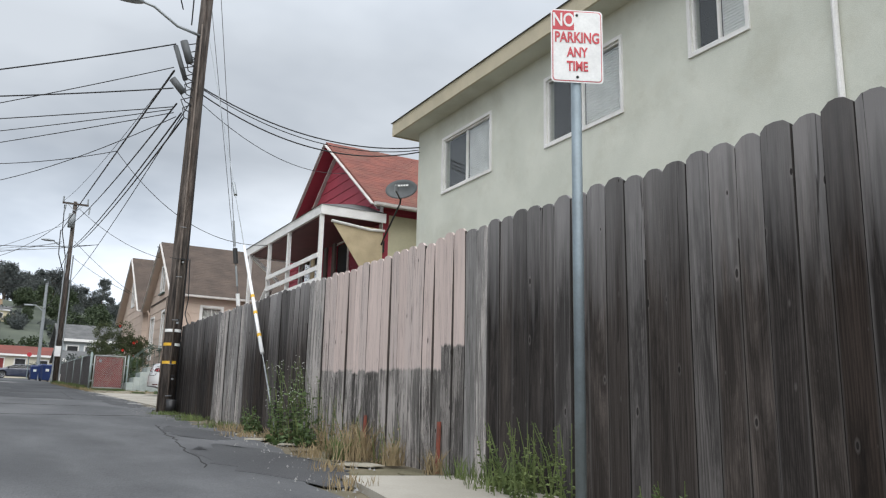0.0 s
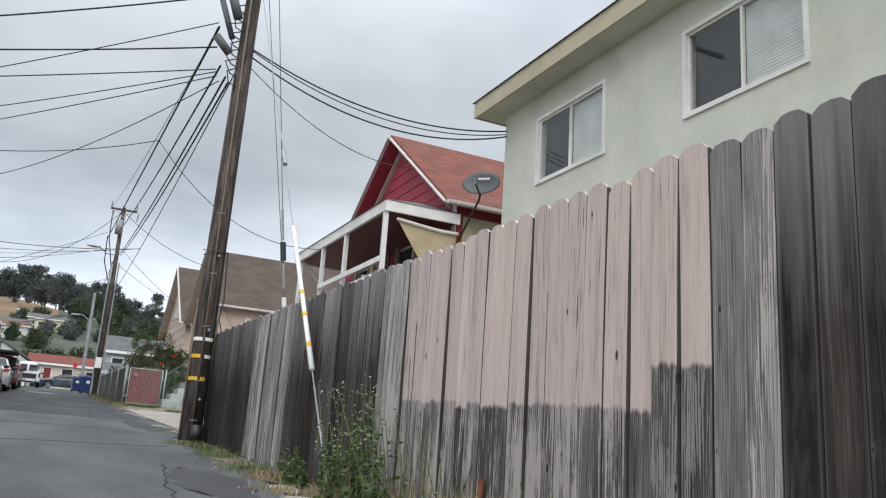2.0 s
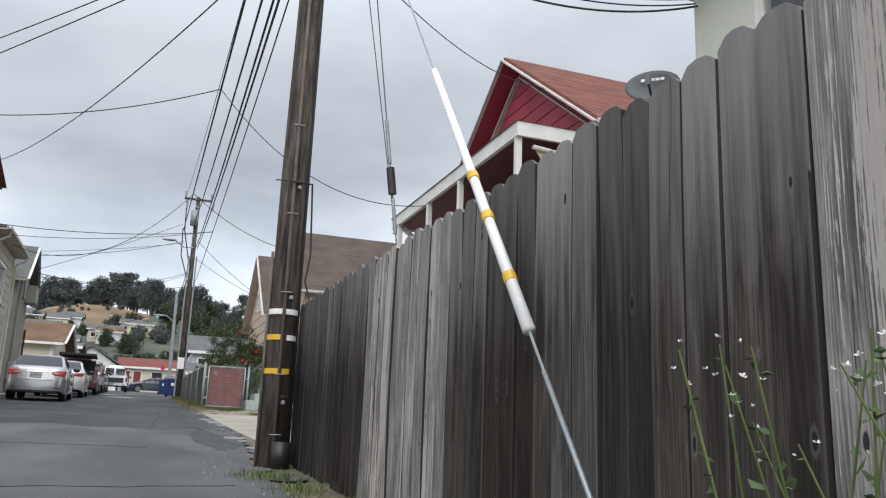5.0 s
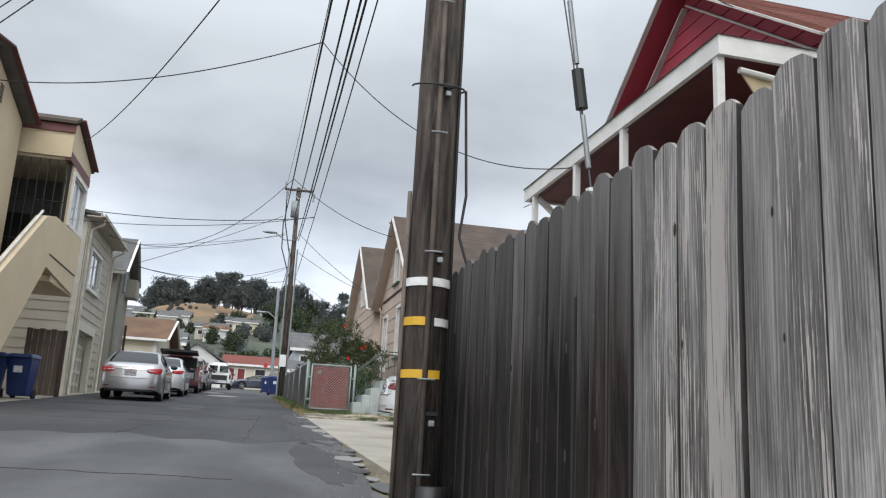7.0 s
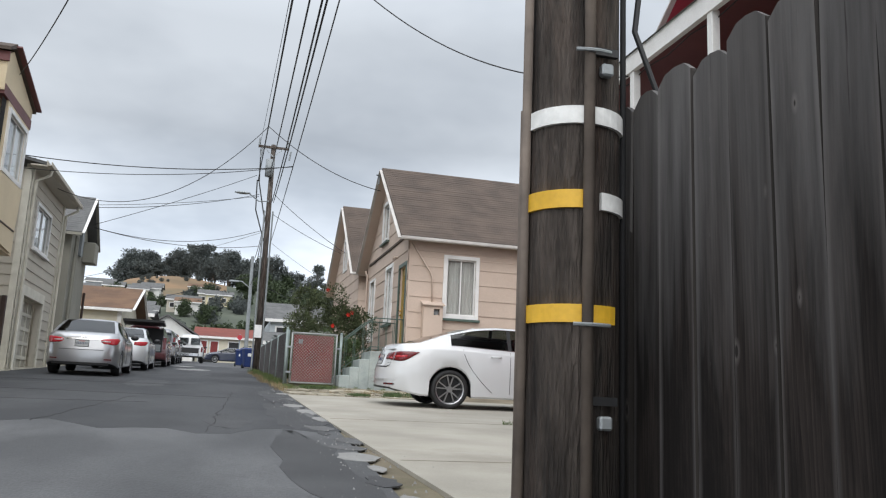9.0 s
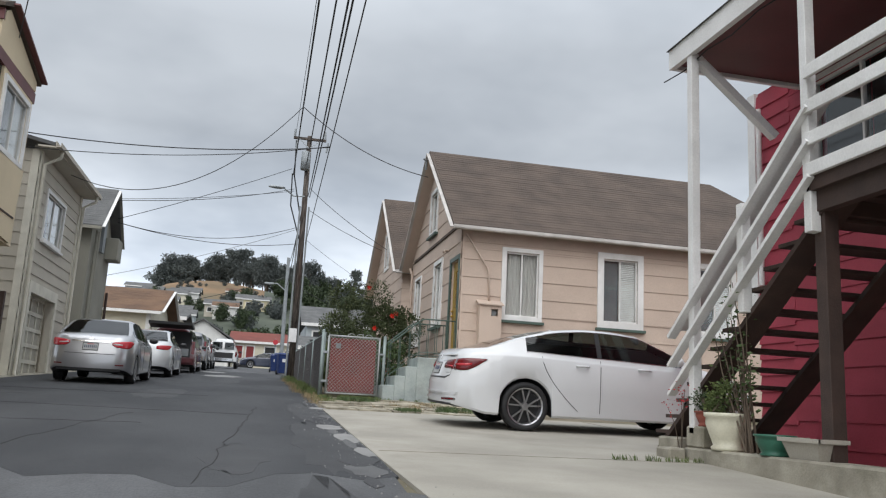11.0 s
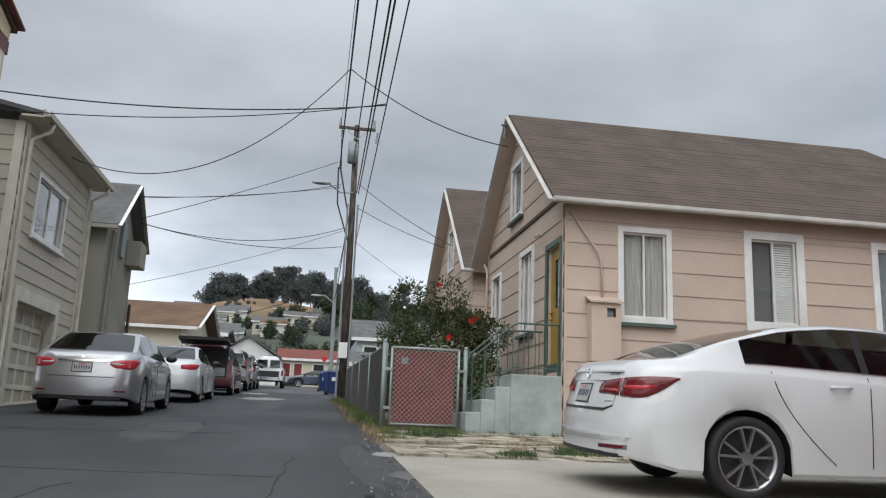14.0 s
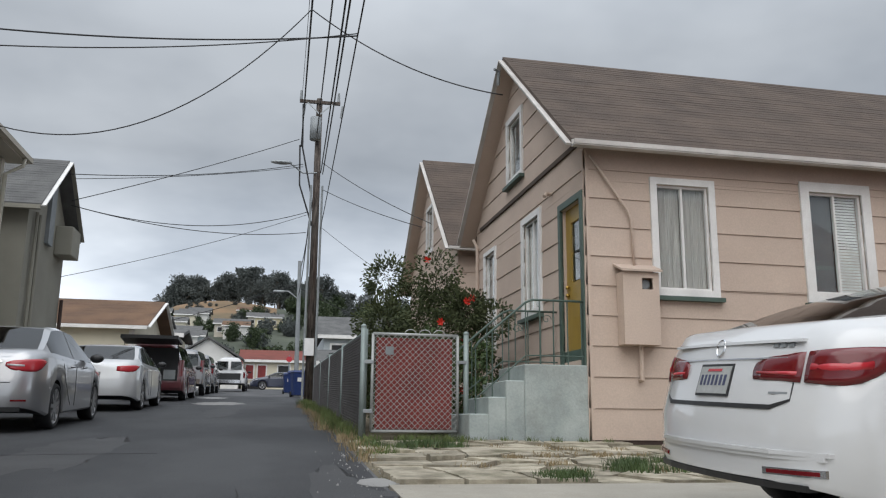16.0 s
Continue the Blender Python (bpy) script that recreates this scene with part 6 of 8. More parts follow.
line((2.75, 16.45, 7.5), (-12, 20.9, 6.12), 0.38, 0.014)
line((2.78, 16.45, 7.1), (-12, 20.85, 4.92), 0.23, 0.010)
line((2.78, 16.45, 7.05), (-12, 39.4, 10.38), 0.44, 0.010)
line((2.80, 16.45, 6.98), (-12, 38.5, 8.70), 0.35, 0.010)
line((2.85, 16.45, 6.9), (-3.0, 34.6, 8.90), 0.50, 0.010)
line((2.8, 16.5, 9.3), (-2, 2, 10.5), 0.2, 0.014)
line((3.0, 16.5, 9.0), (0, 0, 10.5), 0.2, 0.014)

# ---- guy wires ----
guy = thing("guy_wire", "steel guy wire with white plastic guard and yellow bands", "guy wire", (3.25, 9.82, gz(9.82)))
g0, g1 = Vector((3.27, 9.94, gz(9.9) - 0.02)), Vector((3.36, 16.36, 8.7))


def on_guy(z):
    return g0.lerp(g1, (z - g0.z) / (g1.z - g0.z))


part("wire", tube(bmesh.new(), [g0, g1], 0.0065, 6), M["steel"], guy)
part("twisted_grip", tube(bmesh.new(), [on_guy(0.7), on_guy(1.6)], 0.010, 8), M["steel"], guy, smooth=True)
part("guard", tube(bmesh.new(), [on_guy(1.77), on_guy(2.3), on_guy(3.5)], 0.028, 12, 0.022), M["white_plastic"], guy, smooth=True)
for z in (2.02, 2.36, 2.62):
    part("yellow_band", tube(bmesh.new(), [on_guy(z - 0.02), on_guy(z + 0.02)], 0.030, 12), M["yellow"], guy)
part("clamp", tube(bmesh.new(), [on_guy(4.5), on_guy(4.75)], 0.03, 8), M["steel"], guy)
guy2 = thing("guy_wire", "thin guy wire with strain insulator rising behind the fence", "guy wire", (4.75, 16.6, gz(16.6)))
a0, a1 = Vector((4.75, 16.6, gz(16.6) - 0.02)), Vector((3.36, 16.55, 11.4))
part("wire", tube(bmesh.new(), [a0, a1], 0.007, 6), M["wire_grey"], guy2)
part("guard", tube(bmesh.new(), [a0.lerp(a1, 0.02), a0.lerp(a1, 0.235)], 0.04, 10), M["white_plastic"], guy2)
for u, v, r, mt in ((0.25, 0.29, 0.022, "steel"), (0.295, 0.325, 0.05, "black_plastic"), (0.33, 0.38, 0.022, "steel")):
    part("strain_insulator", tube(bmesh.new(), [a0.lerp(a1, u), a0.lerp(a1, v)], r, 8), M[mt], guy2)
part("wire", tube(bmesh.new(), [a0.lerp(a1, 0.25), (3.33, 16.5, 9.8)], 0.006, 6), M["wire_grey"], guy2)

# ---- chain-link fence and gate ----
M["mesh_wire"] = mat("galvanised_wire", (0.42, 0.43, 0.42), None, 0.55, 5, 60, 0.0, metal=0.4)
M["mesh_dull"] = mat("weathered_mesh_wire", (0.105, 0.10, 0.10), None, 0.7, 5, 60, 0.0, metal=0.2)
M["slat_grey"] = mat("grey_privacy_slat", (0.085, 0.075, 0.074), (0.055, 0.048, 0.048), 0.8, 3, 60, 0.1, rand=0.25)
M["fence_pipe"] = mat("grey_green_fence_pipe", (0.27, 0.32, 0.31), None, 0.55, 5, 60, 0.05, metal=0.3)


def chain_mesh(origin, along, length, z0, z1, z0e, z1e, step=0.075, r=0.0032):
    """Diamond wire mesh on a run; z0, z1 at its start and z0e, z1e at its end."""
    o, d = Vector((*origin, 0)), Vector((*along, 0))
    bm = bmesh.new()
    H = z1 - z0
    n = int((length + H) / step)
    for sgn in (1, -1):
        for k in range(n + 1):
            u = k * step - (H if sgn > 0 else 0)
            pts = []
            ua, ub = (u, u + H) if sgn > 0 else (u, u - H)
            fa, fb = 0.0, 1.0
            lo, hi = min(ua, ub), max(ua, ub)
            if hi <= 0 or lo >= length:
                continue
            def at(f):
                uu = ua + (ub - ua) * f
                g = min(max(uu / length, 0), 1)
                zb, zt = z0 + (z0e - z0) * g, z1 + (z1e - z1) * g
                p = o + d * uu
                return Vector((p.x, p.y, zb + (zt - zb) * f))
            if ua < 0: fa = -ua / (ub - ua)
            if ua > length: fa = (length - ua) / (ub - ua)
            if ub > length: fb = (length - ua) / (ub - ua)
            if ub < 0: fb = -ua / (ub - ua)
            if fb - fa > 0.02:
                tube(bm, [at(fa), at(fb)], r, 4, cap=False)
    return bm


clf = thing("chain_link_fence", "galvanised chain-link fence with grey slats along the street", "fence", (3.9, 36, gz(36)))
CF = [(3.9, 36.0), (3.9, 39.6), (3.92, 43.2), (3.94, 46.8), (3.96, 50.4)]
for x, y in CF:
    part("post", tube(bmesh.new(), [(x, y, gz(y) - 0.1), (x, y, 2.0 + 1.40 + (y - 36) * 0.028)], 0.032, 12), M["fence_pipe"], clf, smooth=True)
part("top_rail", tube(bmesh.new(), [(3.9, 36, 3.36), (3.96, 50.4, 3.76)], 0.021, 8), M["fence_pipe"], clf)
part("wire_mesh", chain_mesh((3.88, 36.03), (0.004, 1), 14.3, gz(36) + 0.05, 3.34, gz(50.4) + 0.05, 3.74, 0.085), M["mesh_dull"], clf)
y = 36.1
while y < 50.3:
    part("slat", boxes((3.925, 3.93, y, y + 0.066, gz(y) + 0.06, 3.32 + (y - 36) * 0.028)), M["slat_grey"], clf)
    y += 0.075

gate = thing("chain_link_gate", "chain-link gate with red slats closing the garden", "gate", (4.6, 35.9, gz(35.9)))
for x, zt in ((3.86, 3.42), (5.28, 3.36)):
    part("post", tube(bmesh.new(), [(x, 35.9, gz(35.9) - 0.1), (x, 35.9, zt)], 0.036, 12), M["fence_pipe"], gate, smooth=True)
    bm = bmesh.new()
    bmesh.ops.create_icosphere(bm, subdivisions=2, radius=0.04)
    part("post_cap", shift(bm, (x, 35.9, zt)), M["fence_pipe"], gate, smooth=True)
gl, gr, gb, gt = 3.99, 5.16, 2.04, 3.33
for p, q in (((gl, gb), (gl, gt)), ((gr, gb), (gr, gt)), ((gl, gb), (gr, gb)), ((gl, gt), (gr, gt))):
    part("gate_frame", tube(bmesh.new(), [(p[0], 35.9, p[1]), (q[0], 35.9, q[1])], 0.02, 10), M["mesh_wire"], gate, smooth=True)
part("wire_mesh", chain_mesh((gl, 35.885), (1, 0), gr - gl, gb, gt, gb, gt, 0.082, 0.0042), M["mesh_wire"], gate)
x = gl + 0.05
while x < gr - 0.09:
    part("slat", boxes((x, x + 0.072, 35.905, 35.912, gb + 0.03, gt - 0.05)), M["gate_red"], gate)
    x += 0.0745
part("latch_plate", boxes((4.16, 4.27, 35.872, 35.878, 3.05, 3.16)), M["grey_metal"], gate)
for z in (2.3, 2.95):
    part("hinge", boxes((3.87, 4.0, 35.87, 35.93, z - 0.025, z + 0.025), bev=0.005), M["steel"], gate)
part("latch", boxes((5.15, 5.28, 35.86, 35.90, 2.95, 2.99)), M["steel"], gate)
for k in range(3):
    part("wire_loop", tube(bmesh.new(), [(4.5 + 0.2 * k + 0.08 * math.cos(a), 35.9, 3.34 + 0.06 * math.sin(a)) for a in [i * math.pi / 8 for i in range(9)]], 0.006, 5), M["mesh_wire"], gate)

# ---- stoop, railing, door, meter box ----
stoop = thing("front_steps", "pale grey-green painted concrete steps to the front door", "steps", (6.2, 36.1, gz(35.5)))
prof = [(5.22, gz(35.5) - 0.1), (5.22, 2.28), (5.48, 2.28), (5.48, 2.50), (5.72, 2.50), (5.72, 2.72), (5.98, 2.72), (5.98, 2.94), (6.885, 2.94), (6.885, gz(35.5) - 0.1)]
xs_, zs_ = [5.22, 5.48, 5.72, 5.98, 6.885], [2.28, 2.50, 2.72, 2.94]
for k in range(4):
    part("step" if k < 3 else "landing", boxes((xs_[k], xs_[k + 1], 35.46, 36.75, gz(35.5) - 0.1, zs_[k]), bev=0.012), M["steps_paint"], stoop)
for yy in (35.52, 36.68):
    rl = thing("stair_railing", "thin green wrought-iron railing beside the front steps", "railing", (6.1, yy, 2.9), "step railings")
    path = [(5.30, yy, 3.12), (5.36, yy, 3.22), (6.02, yy, 3.78), (6.12, yy, 3.82), (6.88, yy, 3.82)]
    part("handrail", tube(bmesh.new(), path, 0.016, 8), M["green_trim"], rl, smooth=True)
    part("lower_rail", tube(bmesh.new(), [(5.30, yy, 2.46), (6.02, yy, 3.06), (6.88, yy, 3.06)], 0.010, 6), M["green_trim"], rl)
    for x in (5.32, 5.55, 5.78, 6.02, 6.22, 6.42, 6.62, 6.82):
        zt = 3.17 + (x - 5.30) * 0.85 if x < 6.03 else 3.82
        zb = 2.28 if x < 5.48 else 2.50 if x < 5.72 else 2.72 if x < 5.98 else 2.94
        part("baluster", tube(bmesh.new(), [(x, yy, zb), (x, yy, zt)], 0.0085, 6), M["green_trim"], rl)
    for x in (5.9, 6.32):
        zc = 3.2 + (x - 5.30) * 0.35
        part("scroll", tube(bmesh.new(), [(x + 0.07 * (1 - a / 9) * math.cos(a), yy, zc + 0.07 * (1 - a / 9) * math.sin(a)) for a in [i * 0.5 for i in range(16)]], 0.006, 5), M["green_trim"], rl)
f = pfront
a, b, c_, d_ = pf[0]
bm = bmesh.new()
f.block(bm, a - 0.1, a, c_ - 0.1, d_ + 0.1, 0.0, 0.05); f.block(bm, b, b + 0.1, c_ - 0.1, d_ + 0.1, 0.0, 0.05); f.block(bm, a, b, d_, d_ + 0.1, 0.0, 0.05)
part("door_frame", bm, M["green_trim"], pink)
bm = bmesh.new()
f.block(bm, a, b, c_ - 0.1, c_ + 0.15, -0.06, 0.0)
part("door_sill", bm, M["green_trim"], pink)
bm = bmesh.new()
for r in bands(a, b, c_ + 0.15, d_, [(a + 0.2, b - 0.2, 4.2, 5.1)]):
    f.block(bm, *r, -0.09, -0.05)
door = part("front_door", bm, M["ochre"], pink, "ochre yellow painted front door")
for za, zb in ((4.22, 4.62), (4.66, 5.08)):
    bm = bmesh.new()
    f.block(bm, a + 0.21, b - 0.21, za, zb, -0.075, -0.068)
    part("pane", bm, M["glass"], door)
    # sheet behind the door glass; the lower one is black for the unlit hall
    bm = bmesh.new()
    f.block(bm, a + 0.2, b - 0.2, za, zb, -0.12, -0.115)
    part("shade", bm, M["blind_grey"] if za > 4.5 else M["dark"], door)
for z in (4.02, 4.14):
    bm = bmesh.new()
    bmesh.ops.create_icosphere(bm, subdivisions=2, radius=0.032)
    part("door_knob", shift(bm, f.at(b - 0.09, z, -0.02)), M["brass"] if "brass" in M else M.setdefault("brass", mat("brass", (0.55, 0.36, 0.10), None, 0.3, 8, 50, 0, metal=1.0)), door, smooth=True)
bm = bmesh.new()
f.block(bm, 0, 5.9, 6.13, 6.20, 0.0, 0.045)
part("belly_board", bm, M["maroon"] if False else M["roof_brown"], pink)
for face, u in ((pfront, 0.03), (pside, 0.03)):
    bm = bmesh.new()
    face.block(bm, 0.0, 0.05, 1.95, 6.0, 0.0, 0.028)
    part("corner_board", bm, M["pink"], pink)
bm = bmesh.new()
pside.block(bm, 0.05, 10.6, 1.75, 2.0, 0.0, 0.006)
part("base_course", bm, M["brown_wood"], pink)
bm = bmesh.new()
for r in bands(0.42, 0.95, 3.22, 4.22, [(0.70, 0.86, 3.98, 4.14)]):
    pside.block(bm, *r, 0.22, 0.25)
pside.block(bm, 0.42, 0.45, 3.22, 4.22, 0.026, 0.22); pside.block(bm, 0.92, 0.95, 3.22, 4.22, 0.026, 0.22); pside.block(bm, 0.45, 0.92, 3.22, 3.25, 0.026, 0.22)
mbx = part("meter_cabinet", bm, M["pink"], pink, "pink painted wooden meter cabinet")
bm = bmesh.new()
hull8(bm, [pside.at(0.38, 4.22, 0.30), pside.at(0.99, 4.22, 0.30), pside.at(0.99, 4.34, 0.0), pside.at(0.38, 4.34, 0.0)], [pside.at(0.38, 4.25, 0.30), pside.at(0.99, 4.25, 0.30), pside.at(0.99, 4.37, 0.0), pside.at(0.38, 4.37, 0.0)])
part("lid", bm, M["pink"], mbx)
part("meter", tube(bmesh.new(), [pside.at(0.78, 4.06, 0.05), pside.at(0.78, 4.06, 0.17)], 0.07, 12), M["grey_metal"], mbx)
part("service_conduit", tube(bmesh.new(), [pside.at(0.06, 5.92, 0.06), pside.at(0.60, 5.15, 0.06), pside.at(0.66, 5.0, 0.06), pside.at(0.68, 4.33, 0.06)], 0.02, 8), M["pink"], pink, smooth=True)
part("gas_pipe", tube(bmesh.new(), [pside.at(0.72, 3.22, 0.10), pside.at(0.72, 2.75, 0.10), pside.at(0.72, 2.75, 0.02)], 0.03, 8), M["pink"], pink)
part("porch_light", tube(bmesh.new(), [f.at(1.35, 5.72, 0.02), f.at(1.35, 5.72, 0.12), f.at(1.30, 5.66, 0.16)], 0.03, 8), M["pink"], pink)
part("downspout", tube(bmesh.new(), [f.at(6.15, 6.0, 0.12), f.at(6.05, 5.8, 0.06), f.at(6.05, 2.2, 0.06)], 0.035, 8), M["pink"], pink)
part("weatherhead", tube(bmesh.new(), [(6.55, 38.75, 8.35), (6.55, 38.7, 8.6), (6.45, 38.65, 8.62)], 0.03, 6), M["grey_metal"], pink)

# ---- flagstones ----
flag = thing("flagstone_paving", "broken irregular pale flagstones with weeds between them", "paving", (5.3, 33.3, gz(33.3)))
rnd = random.Random(5)
nx, ny = 7, 9
gxs = [[(3.62 + (i + (rnd.uniform(-0.40, 0.40) if 0 < i < nx else 0)) * 3.7 / nx, 31.25 + (j + (rnd.uniform(-0.40, 0.40) if 0 < j < ny else 0)) * 4.15 / ny) for i in range(nx + 1)] for j in range(ny + 1)]
for j in range(ny):
    for i in range(nx):
        q = [gxs[j][i], gxs[j][i + 1], gxs[j + 1][i + 1], gxs[j + 1][i]]
        cx, cy = sum(p[0] for p in q) / 4, sum(p[1] for p in q) / 4
        pts = []
        for k in range(4):
            p, n_ = q[k], q[(k + 1) % 4]
            pts.append(p)
            for f_ in (0.25, 0.5, 0.75):
                pts.append((p[0] + (n_[0] - p[0]) * f_ + rnd.uniform(-0.03, 0.03), p[1] + (n_[1] - p[1]) * f_ + rnd.uniform(-0.03, 0.03)))
        s = rnd.uniform(0.84, 0.96)
        pts = [(cx + (px - cx) * s, cy + (py - cy) * s) for px, py in pts]
        part("flagstone", slab(pts, 0.035 + rnd.uniform(-0.02, 0.03), 0.10), M["flag_stone"], flag)

# ---- plants ----


def leaf(bm, p, d, size, rnd, fold=0.25):
    """One small pointed leaf at p, along d."""
    d = d.normalized()
    s = d.cross(Vector((rnd.uniform(-1, 1), rnd.uniform(-1, 1), rnd.uniform(-1, 1)))).normalized() * size * 0.28
    up = d.cross(s).normalized() * size * fold * rnd.uniform(-0.5, 1)
    a, b, c, e = bm.verts.new(p), bm.verts.new(p + d * size * 0.5 + s + up), bm.verts.new(p + d * size), bm.verts.new(p + d * size * 0.5 - s + up)
    bm.faces.new((a, b, c)); bm.faces.new((a, c, e))


def raw(name, bm, material, parent, label="", kind=""):
    """Like part, for leafy meshes: no normal work."""
    me = bpy.data.meshes.new(name)
    o = ORIGIN[parent.name]
    bmesh.ops.translate(bm, verts=bm.verts, vec=-o)
    bm.to_mesh(me); bm.free()
    me.materials.append(material)
    ob = new(name, me)
    ob.parent = parent
    ORIGIN[ob.name] = o
    if label:
        ob["label"] = label
    if kind:
        ob["kind"] = kind
    return ob


def bush(name, label, c, rad, n, size, material, rnd, stems=12, base=None):
    """A shrub: stems from the ground and leaves in uneven clumps with gaps."""
    c, rad = Vector(c), Vector(rad)
    base = Vector(base) if base else Vector((c.x, c.y, c.z - rad.z))
    t = thing(name, label, "bush", tuple(base))
    clumps = []
    for k in range(46):
        d = Vector((rnd.gauss(0, 1), rnd.gauss(0, 1), rnd.gauss(0, 1))).normalized()
        f = rnd.uniform(0.45, 1.0)
        clumps.append((Vector((c.x + d.x * rad.x * f, c.y + d.y * rad.y * f, c.z + d.z * rad.z * f)), rnd.uniform(0.18, 0.34) * rad.z))
    bm = bmesh.new()
    for k in range(stems):
        q = clumps[k % len(clumps)][0]
        tube(bm, [base + Vector((rnd.uniform(-.15, .15), rnd.uniform(-.15, .15), 0)), base.lerp(q, 0.5) + Vector((0, 0, 0.1)), q], 0.018, 5, 0.006)
    part("stems", bm, M["bark"], t)
    bm = bmesh.new()
    for k in range(n):
        cc, r = clumps[rnd.randrange(len(clumps))]
        d = Vector((rnd.gauss(0, 1), rnd.gauss(0, 1), rnd.gauss(0, 1))).normalized()
        p = cc + d * r * rnd.uniform(0.55, 1.1)
        if p.z < base.z + 0.03:
            continue
        leaf(bm, p, d + Vector((0, 0, rnd.uniform(-0.6, 0.5))), size * rnd.uniform(0.7, 1.3), rnd)
    raw("leaves", bm, material, t, kind="stuff")
    return t, clumps


M["leaf_mid"] = mat("leaf_olive_green", (0.075, 0.092, 0.032), (0.030, 0.042, 0.016), 0.8, 7, 30, 0.0, contrast=(0.3, 0.7))
rnd = random.Random(21)
hib, clumps = bush("hibiscus_bush", "large dark green flowering bush with red blooms", (5.25, 38.7, 3.45), (1.25, 1.7, 1.40), 30000, 0.062, M["leaf_mid"], rnd, 26, base=(5.3, 38.7, gz(38.7)))
for k in range(9):
    cc, r = clumps[k * 4 % len(clumps)]
    d = Vector((-0.3 + rnd.uniform(-.4, .4), -0.8, rnd.uniform(-0.2, 0.6))).normalized()
    p = cc + d * r * 1.1
    bm = bmesh.new()
    for i in range(6):
        leaf(bm, p, d + Vector((math.cos(i * 1.05), 0.2, math.sin(i * 1.05))) * 0.9, 0.095, rnd)
    raw("bloom", bm, M["flower"], hib)
bush("green_bush", "low feathery bright green shrub behind the gate", (5.3, 37.1, 2.75), (0.75, 0.6, 0.75), 4500, 0.07, M["leaf"], rnd, 8)
bush("garden_bush", "dry garden shrubs behind the chain-link fence", (4.9, 48, 3.2), (0.8, 2.6, 0.8), 3500, 0.10, M["grass"], rnd, 8)
gb_, cl_ = bush("garden_bush", "flowering garden shrub behind the chain-link fence", (4.7, 44.5, 3.0), (0.6, 1.6, 0.75), 2500, 0.09, M["leaf"], rnd, 8)
for k in range(5):
    bm = bmesh.new()
    for i in range(6):
        leaf(bm, cl_[k * 3][0] + Vector((0, -0.2, 0.1)), Vector((math.cos(i), -0.3, math.sin(i))), 0.10, rnd)
    raw("bloom", bm, M["flower"], gb_)


def tuft(bm, x, y, n, h, rnd, spread=0.10, z=None):
    z = gz(y) + 0.02 if z is None else z
    for k in range(n):
        a, r = rnd.uniform(0, math.tau), spread * math.sqrt(rnd.random())
        p = Vector((x + r * math.cos(a), y + r * math.sin(a), z))
        hh = h * rnd.uniform(0.45, 1.1)
        tip = p + Vector((rnd.gauss(0, 0.32) * hh, rnd.gauss(0, 0.32) * hh, hh))
        mid = p.lerp(tip, 0.55) + Vector((0, 0, hh * 0.10))
        w = Vector((math.cos(a + 1.57), math.sin(a + 1.57), 0)) * 0.0045
        v = [bm.verts.new(q) for q in (p - w, p + w, mid + w * 0.8, mid - w * 0.8, tip)]
        bm.faces.new(v[:4]); bm.faces.new((v[3], v[2], v[4]))


def weeds(name, label, spots, material, rnd):
    bm = bmesh.new()
    for x, y, n, h, s in spots:
        tuft(bm, x, y, n, h, rnd, s)
    ob = solo(name, bm, material, label, "grass", "stuff", loc=(spots[0][0], spots[0][1], gz(spots[0][1])))
    return ob


rnd = random.Random(33)
spots = [(3.15, 7.25, 200, 0.34, 0.20), (3.0, 7.0, 110, 0.22, 0.22), (3.2, 6.55, 90, 0.24, 0.12), (3.22, 5.85, 60, 0.20, 0.10), (2.75, 7.3, 90, 0.14, 0.2), (2.5, 6.2, 60, 0.10, 0.2),
         (3.1, 9.3, 140, 0.16, 0.25), (3.0, 10.9, 150, 0.12, 0.3), (3.2, 8.1, 60, 0.30, 0.12), (2.2, 5.1, 60, 0.12, 0.2), (2.85, 9.9, 120, 0.08, 0.3)]
weeds("dry_grass", "tufts of dry straw-coloured grass along the fence", spots, M["straw"], rnd)
spots = [(2.9, 7.1, 80, 0.22, 0.12), (3.15, 4.75, 150, 0.24, 0.3), (3.15, 5.35, 60, 0.20, 0.15), (3.0, 13.3, 180, 0.10, 0.3), (2.95, 15.2, 200, 0.08, 0.35), (3.0, 11.6, 160, 0.12, 0.35), (3.05, 14.2, 120, 0.1, 0.3)]
weeds("green_grass", "low green weeds at the foot of the fence", spots, M["grass"], rnd)
spots = [(3.75 + rnd.uniform(-0.1, 0.25), 33.5 + k * 0.45, 90, 0.10, 0.22) for k in range(6)] + [(3.72 + rnd.uniform(-0.12, 0.1), 36.3 + k * 0.55, 110, 0.20, 0.2) for k in range(26)] + \
        [(4.3 + k * 0.16, 35.35 + rnd.uniform(-0.1, 0.1), 90, 0.12, 0.14) for k in range(6)] + [(5.3 + k * 0.35, 35.25, 40, 0.10, 0.1) for k in range(6)]
weeds("green_grass", "green weeds between the flagstones and along the mesh fence", spots, M["grass"], rnd)
spots = [(5.1 + rnd.uniform(-.25, .25), 31.55 + rnd.uniform(-.12, .12), 130, 0.09, 0.2) for k in range(5)] + [(6.2 + rnd.uniform(-.4, .4), 32.2 + rnd.uniform(-.4, .4), 130, 0.12, 0.2) for k in range(8)] + \
        [(4.35 + rnd.uniform(-.5, .5), 34.6 + rnd.uniform(-.25, .25), 160, 0.10, 0.22) for k in range(7)]
weeds("green_grass", "spreading green weeds in the broken paving", spots, M["leaf"], rnd)
